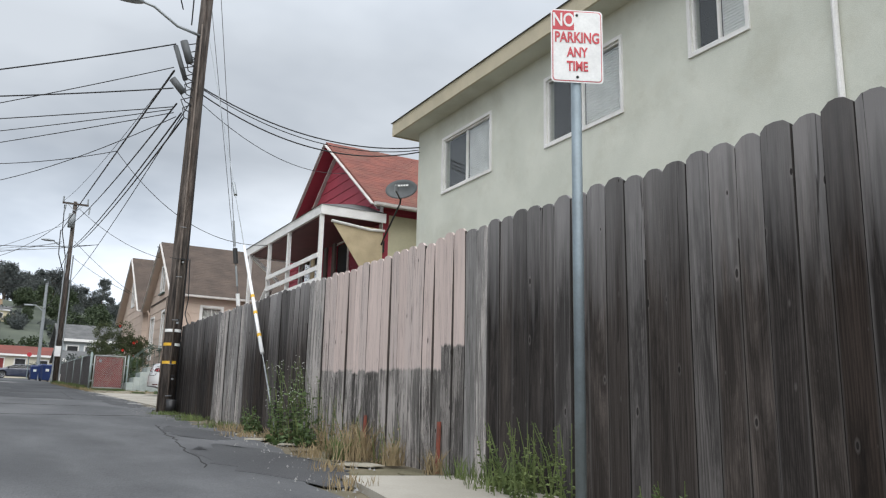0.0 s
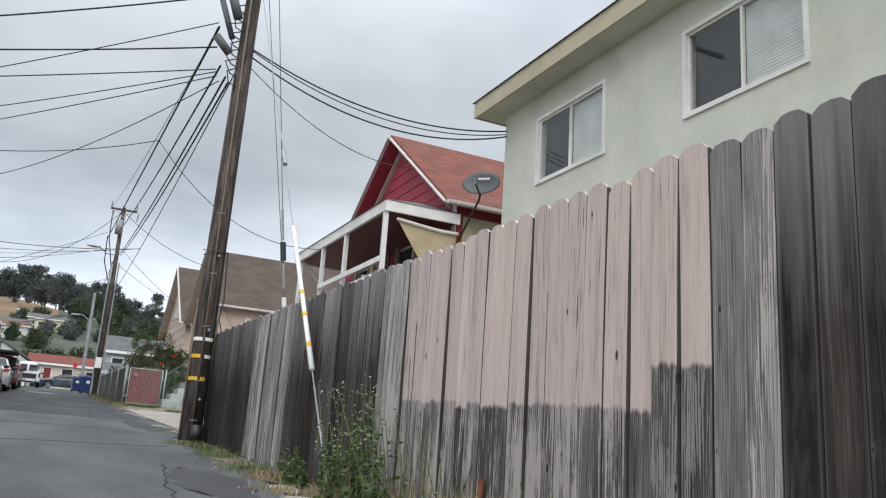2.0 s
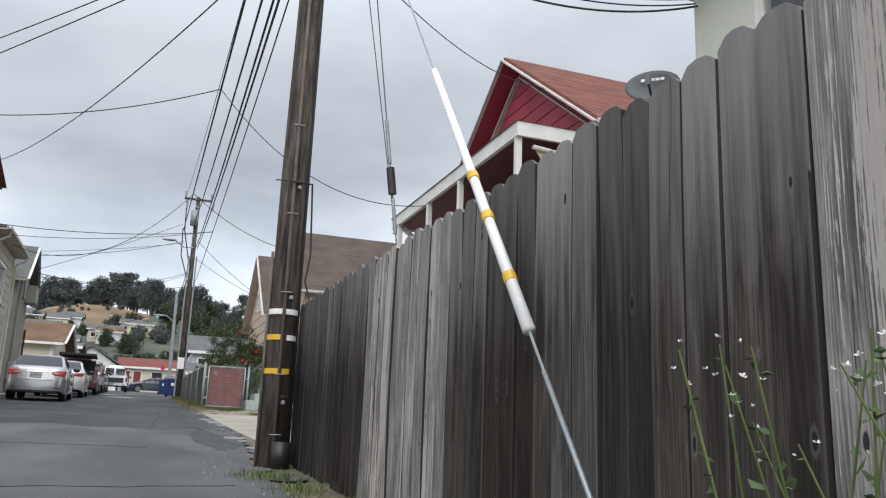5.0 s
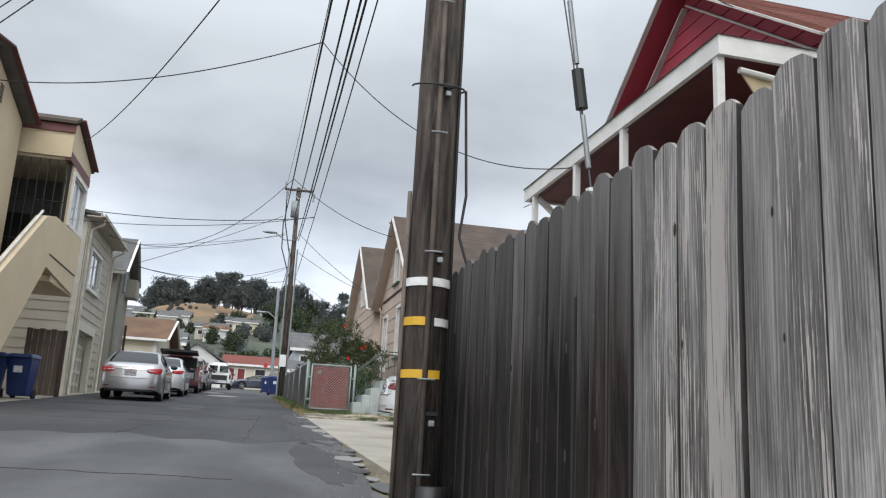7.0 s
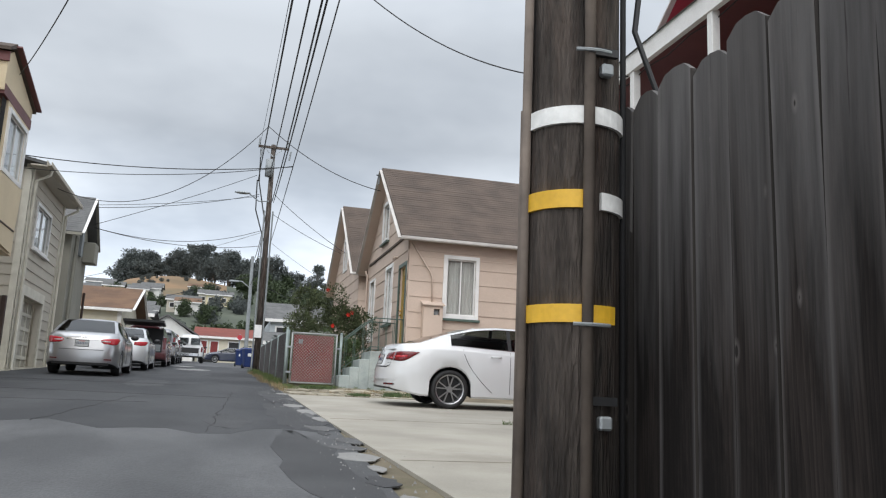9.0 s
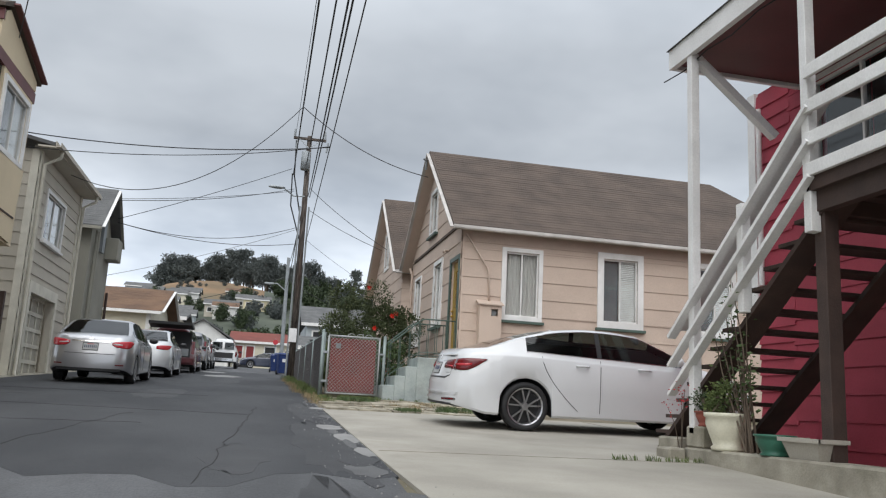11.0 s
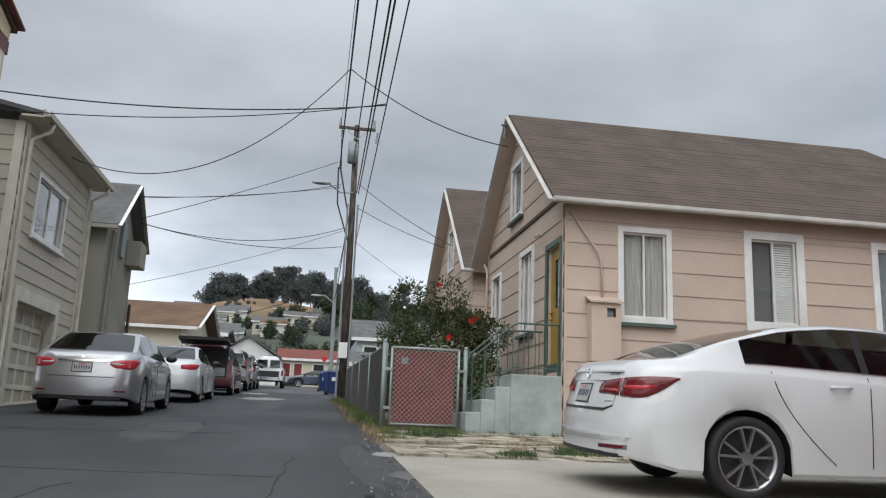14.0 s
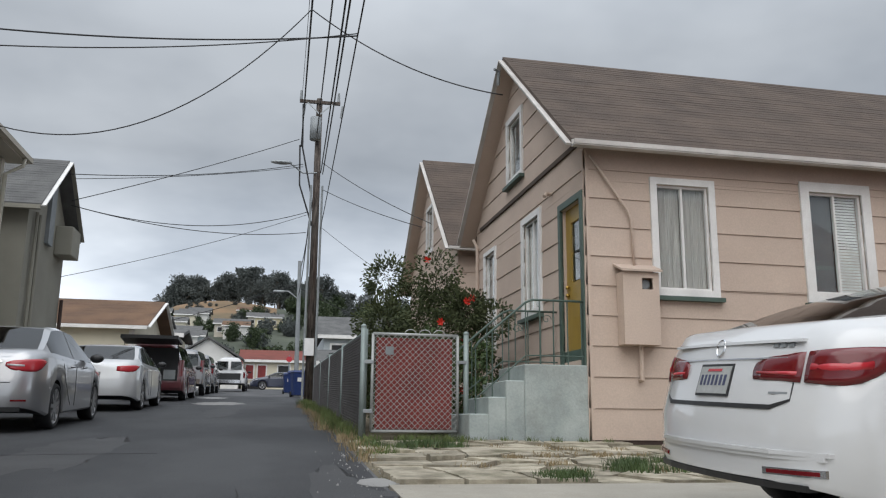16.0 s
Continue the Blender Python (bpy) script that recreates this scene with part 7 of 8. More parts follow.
spots = [(3.62 + rnd.uniform(-.15, .1), 33 + k * 0.6, 60, 0.12, 0.2) for k in range(30)] + [(rnd.uniform(4, 7), rnd.uniform(31.5, 35), 40, 0.06, 0.15) for k in range(30)]
weeds("dry_grass", "dry grass in the joints beside the street", spots, M["straw"], rnd)
spots = [(6.0 + k * 0.11 + rnd.uniform(-.03, .03), 24.9, 18, 0.07, 0.05) for k in range(14)]
weeds("green_grass", "weeds in a joint of the driveway", spots, M["grass"], rnd)

# tall weeds by the guy wire and by the sign post


def stalk_weed(name, label, x, y, h, n, spread, rnd, size=0.06, flowers=True, material="leaf"):
    t = thing(name, label, "weed", (x, y, gz(y)))
    bs, bl, bf = bmesh.new(), bmesh.new(), bmesh.new()
    for k in range(n):
        a, r = rnd.uniform(0, math.tau), spread * math.sqrt(rnd.random())
        p = Vector((min(x + r * math.cos(a) * 0.6, 3.36), y + r * math.sin(a), gz(y)))
        hh = h * rnd.uniform(0.45, 1.05)
        tip = p + Vector((rnd.gauss(-0.10, 0.12) * hh, rnd.gauss(0, 0.18) * hh, hh))
        mid = p.lerp(tip, 0.5) + Vector((rnd.uniform(-.03, .03), rnd.uniform(-.03, .03), 0.03))
        tube(bs, [p, mid, tip], 0.005, 4, 0.002, cap=False)
        for i in range(26):
            f = rnd.random() ** 2.0
            q = p.lerp(mid, f * 2) if f < 0.5 else mid.lerp(tip, f * 2 - 1)
            d = Vector((rnd.gauss(0, 1), rnd.gauss(0, 1), rnd.uniform(-0.2, 0.8)))
            leaf(bl, q, d, size * rnd.uniform(0.6, 1.3) * (1.25 - f * 0.8), rnd)
        if flowers:
            for i in range(3):
                q = tip + Vector((rnd.uniform(-.05, .05), rnd.uniform(-.05, .05), rnd.uniform(-.1, .02)))
                for j in range(4):
                    leaf(bf, q, Vector((rnd.gauss(0, 1), rnd.gauss(0, 1), 0.5)), 0.010, rnd)
    raw("stalk", bs, M["grass"], t, kind="stuff")
    raw("leaves", bl, M[material], t, kind="stuff")
    if flowers:
        raw("seed_heads", bf, M["white_tape"], t, kind="stuff")
    else:
        bf.free()
    return t


stalk_weed("tall_weed", "tall leafy green weed with pale seed heads by the fence", 3.14, 9.0, 0.92, 40, 0.42, rnd)
stalk_weed("tall_weed", "small green leafy weed by the fence", 3.15, 10.6, 0.42, 12, 0.15, rnd, flowers=False)
stalk_weed("leafy_weed", "low green-grey leafy weed at the fence foot", 3.12, 4.5, 0.50, 46, 0.42, rnd, 0.035, False, "grass")
stalk_weed("leafy_weed", "small green weed beside the sign post", 3.2, 3.35, 0.30, 12, 0.16, rnd, 0.04, False)
stalk_weed("dry_weed", "brown dry weed stalks against the fence", 3.22, 8.05, 0.62, 16, 0.35, rnd, 0.03, False, "straw")
stalk_weed("dry_weed", "brown dry weed stalks against the fence", 3.22, 6.9, 0.45, 14, 0.3, rnd, 0.03, False, "straw")
# rusty stakes in front of the fence
M["rust"] = mat("rusty_red_iron", (0.25, 0.060, 0.035), (0.14, 0.045, 0.03), 0.85, 12, 60, 0.3)
for y, h in ((6.05, 0.42), (7.55, 0.40)):
    b = bmesh.new()
    beam(b, (3.36, y, gz(y)), (3.375, y + 0.015, gz(y) + h), 0.05, 0.012, up=(1, 0, 0))
    solo("iron_stake", b, M["rust"], "rusty red iron stake leaning on the fence", "stake", loc=(3.36, y, gz(y)), group="iron stakes")

# ---- red house: stair, rails, dish, pots ----
part("stair_stringer", (lambda b: (beam(b, (7.22, 26.1, 1.50), (7.22, 22.9, 3.86), 0.05, 0.28, up=(1, 0, 0)), b)[1])(bmesh.new()), M["brown_wood"], red)
part("stair_stringer", (lambda b: (beam(b, (8.25, 26.1, 1.50), (8.25, 22.9, 3.86), 0.05, 0.28, up=(1, 0, 0)), b)[1])(bmesh.new()), M["brown_wood"], red)
for k in range(13):
    z, yy = 1.68 + k * 0.178, 26.05 - k * 0.243
    part("tread", boxes((7.10, 8.32, yy - 0.14, yy + 0.15, z, z + 0.04), bev=0.004), M["brown_wood"], red)
part("deck_beam", boxes((7.06, 7.16, 18.9, 23.25, 3.68, 3.86)), M["brown_wood"], red)
part("deck_beam", boxes((7.16, 8.78, 23.15, 23.25, 3.68, 3.86)), M["brown_wood"], red)
for yy in (23.18, 21.0, 19.0):
    part("support_post", boxes((7.1, 7.24, yy - 0.07, yy + 0.07, gz(yy), 3.70), bev=0.005), M["brown_wood"], red)
part("landing", boxes((7.0, 8.8, 22.3, 23.2, 3.86, 4.0)), M["brown_wood"], red)
for z in (4.95, 4.62, 4.32, 4.04):
    part("porch_rail", boxes((6.955, 6.995, 18.95, 23.15, z - 0.06, z + 0.06), bev=0.005), M["white_trim"], red)
for k, z in enumerate((4.62, 4.30, 3.98)):
    b = bmesh.new()
    beam(b, (6.98, 23.1, z), (6.98, 25.6, z - 1.87), 0.04, 0.10, up=(1, 0, 0))
    part("stair_rail", b, M["white_trim"], red)
b = bmesh.new()
beam(b, (7.14, 23.1, 4.72), (7.14, 25.6, 2.85), 0.04, 0.13, up=(1, 0, 0))
part("stair_rail", b, M["white_trim"], red)
b = bmesh.new()
beam(b, (7.1, 25.2, 5.98), (8.1, 25.2, 5.15), 0.09, 0.10, up=(0, 1, 0))
part("knee_brace", b, M["white_trim"], red)
part("corner_board", boxes((8.77, 8.80, 19.1, 19.28, 1.3, 6.6)), M["white_trim"], red)
part("wall", boxes((8.82, 12, 25.94, 26.6, 1.2, 6.3)), M["red"], red)
for k in range(25):
    b = bmesh.new()
    z = 1.25 + k * 0.2
    hull8(b, [(8.775, 25.86, z), (8.82, 25.86, z), (8.82, 26.6, z), (8.775, 26.6, z)], [(8.80, 25.86, z + 0.2), (8.82, 25.86, z + 0.2), (8.82, 26.6, z + 0.2), (8.80, 26.6, z + 0.2)])
    part("lap_board", b, M["red"], red)
part("corner_board", boxes((8.76, 8.82, 26.58, 26.74, 3.2, 6.3)), M["white_trim"], red)
part("downspout", tube(bmesh.new(), [(8.70, 26.4, 6.0), (8.70, 26.4, 3.6)], 0.035, 8), M["white_trim"], red)
part("stair_post", boxes((7.0, 7.1, 24.2, 24.3, 2.9, 4.0), bev=0.005), M["white_trim"], red)
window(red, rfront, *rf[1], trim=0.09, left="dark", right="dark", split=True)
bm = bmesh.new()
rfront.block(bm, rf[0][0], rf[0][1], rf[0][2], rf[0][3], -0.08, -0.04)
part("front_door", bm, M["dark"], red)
bm = bmesh.new()
a, b_, c_, d_ = rf[0]
rfront.block(bm, a - 0.1, a, c_, d_ + 0.1, 0.0, 0.04); rfront.block(bm, b_, b_ + 0.1, c_, d_ + 0.1, 0.0, 0.04); rfront.block(bm, a, b_, d_, d_ + 0.1, 0.0, 0.04)
part("door_frame", bm, M["white_trim"], red)
bm = bmesh.new()
rside.block(bm, 0, 8, 1.3, 6.3, 0.024, 0.05)
part("side_cladding", bm, M["cream"], red)
bm = bmesh.new()
rside.block(bm, -0.02, 0.18, 1.3, 6.3, 0.05, 0.07)
part("corner_board", bm, M["red"], red)
# tan roller shade hung askew across the porch end
M["canvas"] = mat("tan_canvas", (0.52, 0.42, 0.27), None, 0.9, 3, 80, 0.2)
bm = bmesh.new()
hull8(bm, [(7.35, 18.97, 5.85), (8.75, 18.97, 5.85), (8.75, 18.97, 4.15), (8.6, 18.97, 4.1)], [(7.35, 18.99, 5.85), (8.75, 18.99, 5.85), (8.75, 18.99, 4.15), (8.6, 18.99, 4.1)])
part("roller_shade", bm, M["canvas"], red)
part("shade_roll", tube(bmesh.new(), [(7.3, 18.95, 5.88), (8.4, 18.95, 5.78), (8.78, 18.95, 5.80)], 0.04, 8), M["white_trim"], red)
for yy in (20.3, 20.9, 21.9):
    part("hanging_item", boxes((7.9, 7.98, yy - 0.09, yy + 0.09, 4.6, 5.6), bev=0.02), M["brown_wood"] if yy < 21 else M["canvas"], red)
part("light_string", tube(bmesh.new(), [(7.08, 18.95 + k * 0.5, 5.98 - 0.05 * abs(math.sin(k * 1.57))) for k in range(15)], 0.008, 5), M["wire"], red)
# frieze boards on the gable, under the overhang
for y0, y1 in ((19.25, 22.5), (25.85, 22.6)):
    b = bmesh.new()
    beam(b, (8.755, y0, 6.47), (8.755, y1, 8.84), 0.03, 0.15, up=(1, 0, 0))
    part("frieze_board", b, M["dull_white"], red)
# satellite dish on the eave
dish = thing("satellite_dish", "grey satellite dish mounted on a wall bracket", "satellite dish", (8.7, 19.0, 5.4))
bm = bmesh.new()
nrm = Vector((-0.62, -0.70, 0.36)).normalized()
uu = nrm.cross(Vector((0, 0, 1))).normalized()
vv = nrm.cross(uu).normalized()
dc = Vector((8.49, 17.4, 6.48))
rings = []
for i in range(6):
    r = i / 5
    rings.append([bm.verts.new(dc + uu * 0.40 * r * math.cos(k * math.tau / 28) + vv * 0.29 * r * math.sin(k * math.tau / 28) + nrm * 0.07 * r * r) for k in range(28)] if i else [bm.verts.new(dc)])
for k in range(28):
    bm.faces.new((rings[0][0], rings[1][k], rings[1][(k + 1) % 28]))
for u_, v_ in zip(rings[1:], rings[2:]):
    for k in range(28):
        bm.faces.new((u_[k], u_[(k + 1) % 28], v_[(k + 1) % 28], v_[k]))
M["dish_grey"] = mat("dark_grey_dish_paint", (0.10, 0.108, 0.11), None, 0.6, 5, 60, 0.05)
ob = part("reflector", bm, M["dish_grey"], dish, smooth=True)
sol = ob.modifiers.new("thickness", "SOLIDIFY")
sol.thickness = 0.012
bm = bmesh.new()
for k in range(5):
    p = dc + nrm * 0.075 + uu * (0.14 - 0.07 * k) + vv * -0.10
    beam(bm, p - uu * 0.028, p + uu * 0.028, 0.006, 0.05, up=vv)
part("mark", bm, M["white_tape"], dish)
part("feed_arm", tube(bmesh.new(), [dc + vv * 0.28, dc + vv * 0.34 + nrm * 0.45], 0.018, 8), M["black_plastic"], dish)
part("feed_horn", tube(bmesh.new(), [dc + vv * 0.34 + nrm * 0.42, dc + vv * 0.22 + nrm * 0.50], 0.045, 8), M["grey_metal"], dish)
part("mast", tube(bmesh.new(), [dc - nrm * 0.02, dc + Vector((0.02, 0.12, -0.30)), (8.62, 18.6, 5.55), (8.75, 19.1, 5.4)], 0.025, 8), M["black_plastic"], dish)
part("wall_bracket", boxes((8.7, 8.82, 19.0, 19.17, 5.25, 5.55)), M["black_plastic"], dish)
# concrete kerb, pots and plants beside the stair
kerb = solo("planter_kerb", boxes((6.96, 7.26, 21.5, 25.3, 1.1, 1.555), bev=0.02), M["concrete_old"], "weathered concrete kerb along the porch bed", "kerb", loc=(6.85, 23.4, gz(23.4)))
solo("concrete_block", boxes((7.0, 7.34, 25.55, 25.95, gz(25.4), gz(25.4) + 0.24), bev=0.02), M["concrete_old"], "loose grey concrete block at the stair foot", "block", loc=(6.75, 25.6, gz(25.6)))
solo("concrete_block", boxes((6.74, 6.94, 25.2, 25.5, gz(25.3), gz(25.3) + 0.14), bev=0.02), M["concrete_old"], "pale loose concrete block beside the kerb", "block", loc=(6.6, 25.2, gz(25.2)))
solo("footing_block", boxes((7.0, 7.27, 24.98, 25.32, 1.555, 1.78), bev=0.02), M["concrete_old"], "concrete footing block under the porch post", "block", loc=(7.0, 25.2, 1.6))


def pot(name, label, x, y, z, r0, r1, h, material, rim=0.02):
    t = thing(name, label, "plant pot", (x, y, z))
    bm = bmesh.new()
    prof = [(r0, 0), (r0 * 1.08, h * 0.08), (r0 * 0.92, h * 0.14), (r0 * 1.05, h * 0.3), (r1 * 1.02, h * 0.7), (r1, h * 0.86), (r1 + rim, h * 0.9), (r1 + rim, h), (r1 - 0.015, h), (r1 - 0.03, h * 0.85)]
    rings = [[bm.verts.new((x + r * math.cos(k * math.tau / 24), y + r * math.sin(k * math.tau / 24), z + zz)) for k in range(24)] for r, zz in prof]
    for u, v in zip(rings, rings[1:]):
        for k in range(24):
            bm.faces.new((u[k], u[(k + 1) % 24], v[(k + 1) % 24], v[k]))
    bm.faces.new(rings[0][::-1])
    part("pot", bm, material, t, smooth=True)
    bm = bmesh.new()
    bmesh.ops.create_circle(bm, cap_ends=True, segments=20, radius=r1 - 0.025)
    part("earth", shift(bm, (x, y, z + h * 0.9)), M["soil"], t)
    return t


M["ceramic"] = mat("cream_ceramic", (0.66, 0.63, 0.50), (0.55, 0.52, 0.40), 0.4, 5, 50, 0.15)
M["green_plastic"] = mat("green_plastic", (0.03, 0.13, 0.085), None, 0.4, 5, 50, 0.02)
M["terracotta"] = mat("terracotta", (0.30, 0.085, 0.06), None, 0.8, 6, 50, 0.1)
pot("plant_pot", "large cream ceramic pot with embossed sides on the kerb", 7.10, 24.66, 1.555, 0.16, 0.215, 0.37, M["ceramic"])
pot("plant_pot", "terracotta pot with a dark plant on the block", 7.12, 25.1, 1.78, 0.08, 0.11, 0.16, M["terracotta"])
pot("plant_pot", "shallow dark green plastic pot on the kerb", 7.08, 23.86, 1.555, 0.13, 0.17, 0.19, M["green_plastic"])
box_pot = thing("planter_box", "grey rectangular plastic planter box on the kerb", "plant pot", (7.08, 23.35, 1.555))
bm = bmesh.new()
hull8(bm, [(7.0, 23.16, 1.555), (7.18, 23.16, 1.555), (7.18, 23.54, 1.555), (7.0, 23.54, 1.555)], [(6.95, 23.10, 1.72), (7.23, 23.10, 1.72), (7.23, 23.60, 1.72), (6.95, 23.60, 1.72)])
part("box", bm, M["concrete"], box_pot)
part("rim", boxes((6.94, 7.24, 23.08, 23.11, 1.70, 1.735), (6.94, 7.24, 23.59, 23.62, 1.70, 1.735), (6.93, 6.96, 23.08, 23.62, 1.70, 1.735)), M["concrete"], box_pot)
rnd = random.Random(44)
bush("potted_plant", "bushy yellow-green plant in the cream pot", (7.08, 24.68, 2.05), (0.20, 0.24, 0.20), 1500, 0.032, M["grass"], rnd, 8, base=(7.10, 24.66, 1.9))
bush("potted_plant", "dark leafy plant beside the porch post", (7.1, 25.08, 2.02), (0.15, 0.16, 0.15), 500, 0.035, M["leaf_dark"], rnd, 6, base=(7.12, 25.1, 1.92))
vine = thing("climbing_shrub", "sparse climbing shrub with thin bare stems by the stair", "shrub", (7.12, 24.3, 1.555))
bs, bl = bmesh.new(), bmesh.new()
for k in range(11):
    p = Vector((7.12 + rnd.uniform(-.05, .05), 24.3 + rnd.uniform(-.06, .06), 1.555))
    tip = p + Vector((rnd.uniform(-.15, .15), rnd.uniform(-0.15, 0.55), rnd.uniform(0.8, 2.05)))
    mid = p.lerp(tip, 0.5) + Vector((0, rnd.uniform(-.12, .12), 0.15))
    tube(bs, [p, mid, tip], 0.012, 5, 0.004)
    for i in range(34):
        f_ = rnd.uniform(0.3, 1.0)
        q = p.lerp(mid, f_ * 2) if f_ < 0.5 else mid.lerp(tip, f_ * 2 - 1)
        leaf(bl, q + Vector((rnd.uniform(-.08, .08), rnd.uniform(-.1, .1), rnd.uniform(-.05, .05))), Vector((rnd.gauss(0, 1), rnd.gauss(0, 1), rnd.uniform(-0.4, 0.6))), rnd.uniform(0.035, 0.065), rnd)
raw("stem", bs, M["bark"], vine)
raw("leaves", bl, M["leaf"], vine, kind="stuff")
fl = thing("flower_spray", "thin spray of pink-red blossom by the porch post", "flower", (7.02, 25.45, gz(25.4)))
bs, bl = bmesh.new(), bmesh.new()
for k in range(4):
    p = Vector((7.02, 25.45, gz(25.4) + 0.02))
    tip = p + Vector((rnd.uniform(-0.35, 0.0), rnd.uniform(-.2, .3), rnd.uniform(0.4, 0.95)))
    tube(bs, [p, p.lerp(tip, 0.5) + Vector((0, 0, 0.1)), tip], 0.005, 4, 0.003)
    for i in range(14):
        leaf(bl, tip + Vector((rnd.gauss(0, .05), rnd.gauss(0, .05), rnd.gauss(0, .06))), Vector((rnd.gauss(0, 1), rnd.gauss(0, 1), -0.3)), 0.03, rnd)
raw("stem", bs, M["bark"], fl)
raw("petals", bl, M["lamp_pink"], fl, kind="stuff")

# ---- grey garage house ----
GX = -3.25
gy = thing("garage_house", "grey lap-sided two-storey house with white panelled garage door", "house", (GX - 3, 41, gz(41)))
GY, GE = 38.35, 7.72
f = Face((GX, GY), (0, 1), (1, 0))
gw, gd = (1.12, 3.05, 5.62, 6.80), (0.80, 3.40, 2.05, 4.15)
core_wall(gy, f, 0, 5.0, 1.6, GE, [gw, gd], M["grey_siding"])
siding(gy, f, 0, 5.0, 1.9, GE, [gw, gd], M["grey_siding"], 0.30)
window(gy, f, *gw, trim=0.09, left="dark", right="blind", sill=M["white_trim"])
fs = Face((GX, GY), (-1, 0), (0, -1))
core_wall(gy, fs, 0.16, 7, 1.6, GE - 0.1, [], M["grey_siding"])
siding(gy, fs, 0, 7, 1.9, GE - 0.1, [], M["grey_siding"], 0.30)
part("wall", boxes((-10.2, GX - 0.16, 43.19, 43.35, 1.6, GE - 0.1)), M["grey_siding"], gy)
part("wall", boxes((-10.4, -10.2, GY, 43.35, 1.6, GE - 0.1)), M["grey_siding"], gy)
M["cream_trim"] = mat("cream_trim_paint", (0.66, 0.63, 0.54), (0.56, 0.53, 0.45), 0.7, 3, 50, 0.08)
for u in (0.0, 4.82):
    bm = bmesh.new()
    f.block(bm, u, u + 0.18, 1.9, GE - 0.12, 0.0, 0.045)
    part("corner_board", bm, M["cream_trim"], gy)
bm = bmesh.new()
fs.block(bm, 0, 0.18, 1.9, GE - 0.12, 0.0, 0.045)
part("corner_board", bm, M["cream_trim"], gy)
bm = bmesh.new()
f.block(bm, gd[0] - 0.2, gd[0], 1.95, gd[3] + 0.28, 0, 0.05); f.block(bm, gd[1], gd[1] + 0.2, 1.95, gd[3] + 0.28, 0, 0.05); f.block(bm, gd[0], gd[1], gd[3], gd[3] + 0.28, 0, 0.05)
part("garage_frame", bm, M["cream_trim"], gy)
M["garage_panel"] = mat("garage_panel_paint", (0.45, 0.42, 0.35), None, 0.7, 3, 50, 0.05)
bm = bmesh.new()
f.block(bm, gd[0], gd[1], gd[2] - 0.1, gd[3], -0.28, -0.25)
gdoor = part("garage_door", bm, M["garage_panel"], gy, "white panelled garage door")
n = 5
for k in range(n + 1):
    bm = bmesh.new()
    z = gd[2] + (gd[3] - gd[2]) * k / n
    f.block(bm, gd[0], gd[1], z - 0.05, z + 0.05, -0.25, -0.22)
    part("door_rail", bm, M["cream_trim"], gdoor)
for k in range(5):
    bm = bmesh.new()
    u = gd[0] + (gd[1] - gd[0]) * k / 4
    f.block(bm, u - 0.045, u + 0.045, gd[2], gd[3], -0.25, -0.223)
    part("door_stile", bm, M["cream_trim"], gdoor)
G0Y, G1Y = 38.0, 43.6
bm = bmesh.new()
hull8(bm, [(-2.85, G0Y, GE - 0.07), (-2.85, G1Y, GE - 0.07), (-7, G1Y, GE + 0.75), (-7, G0Y, GE + 0.75)], [(-2.85, G0Y, GE + 0.01), (-2.85, G1Y, GE + 0.01), (-7, G1Y, GE + 0.83), (-7, G0Y, GE + 0.83)])
roof = part("roof", bm, M["roof_grey"], gy)
shingle_slope(roof, (-2.85, G0Y, GE + 0.01), (-2.85, G1Y, GE + 0.01), (-7, G1Y, GE + 0.83), (-7, G0Y, GE + 0.83), M["roof_grey"])
part("soffit", boxes((-3.25, -2.87, G0Y, G1Y, GE - 0.11, GE - 0.07)), M["grey_siding"], gy)
bm = boxes((-2.86, -2.83, G0Y, G1Y, GE - 0.12, GE + 0.05), (-2.83, -2.72, G0Y, G1Y, GE - 0.09, GE - 0.07), (-2.73, -2.71, G0Y, G1Y, GE - 0.09, GE + 0.02))
part("gutter", bm, M["grey_siding"], gy)
for y in (GY + 0.1, 43.25):
    part("downspout", tube(bmesh.new(), [(-2.78, y, GE - 0.09), (-2.80, y, GE - 0.25), (-3.14, y, GE - 0.45), (-3.14, y, 2.1), (-3.0, y, 1.98)], 0.045, 8), M["cream_trim"], gy, smooth=True)

# ---- olive house ----
ol = thing("olive_house", "dark olive stucco house with grey shingle gable", "house", (-7, 47.6, gz(47)))
OA, OB, OR, OE, OZ = 45.75, 49.4, 47.6, 7.35, 8.85
fo = Face((-3.3, OA), (0, 1), (1, 0))
ohole = (0.9, 2.5, 2.9, 3.75)
core_wall(ol, fo, 0, OB - OA, 2.0, OE, [ohole], M["olive"], gable=(OR - OA, OZ - 0.05))
window(ol, fo, *ohole, trim=0.07, left="dark", right="dark", trim_mat=M["grey_siding"])
core_wall(ol, Face((-3.3, OA), (-1, 0), (0, -1)), 0.16, 8, 2.0, OE, [], M["olive"])
part("wall", boxes((-11.3, -3.46, OB - 0.16, OB, 2, OE)), M["olive"], ol)
bm = bmesh.new()
for ys in (OA - 0.3, OB + 0.3):
    hull8(bm, [(-2.95, ys, OE - 0.25), (-12, ys, OE - 0.25), (-12, OR, OZ), (-2.95, OR, OZ)], [(-2.95, ys, OE - 0.15), (-12, ys, OE - 0.15), (-12, OR, OZ + 0.1), (-2.95, OR, OZ + 0.1)])
roof = part("roof", bm, M["roof_grey"], ol)
shingle_slope(roof, (-2.95, OA - 0.3, OE - 0.15), (-12, OA - 0.3, OE - 0.15), (-12, OR, OZ + 0.1), (-2.95, OR, OZ + 0.1), M["roof_grey"])
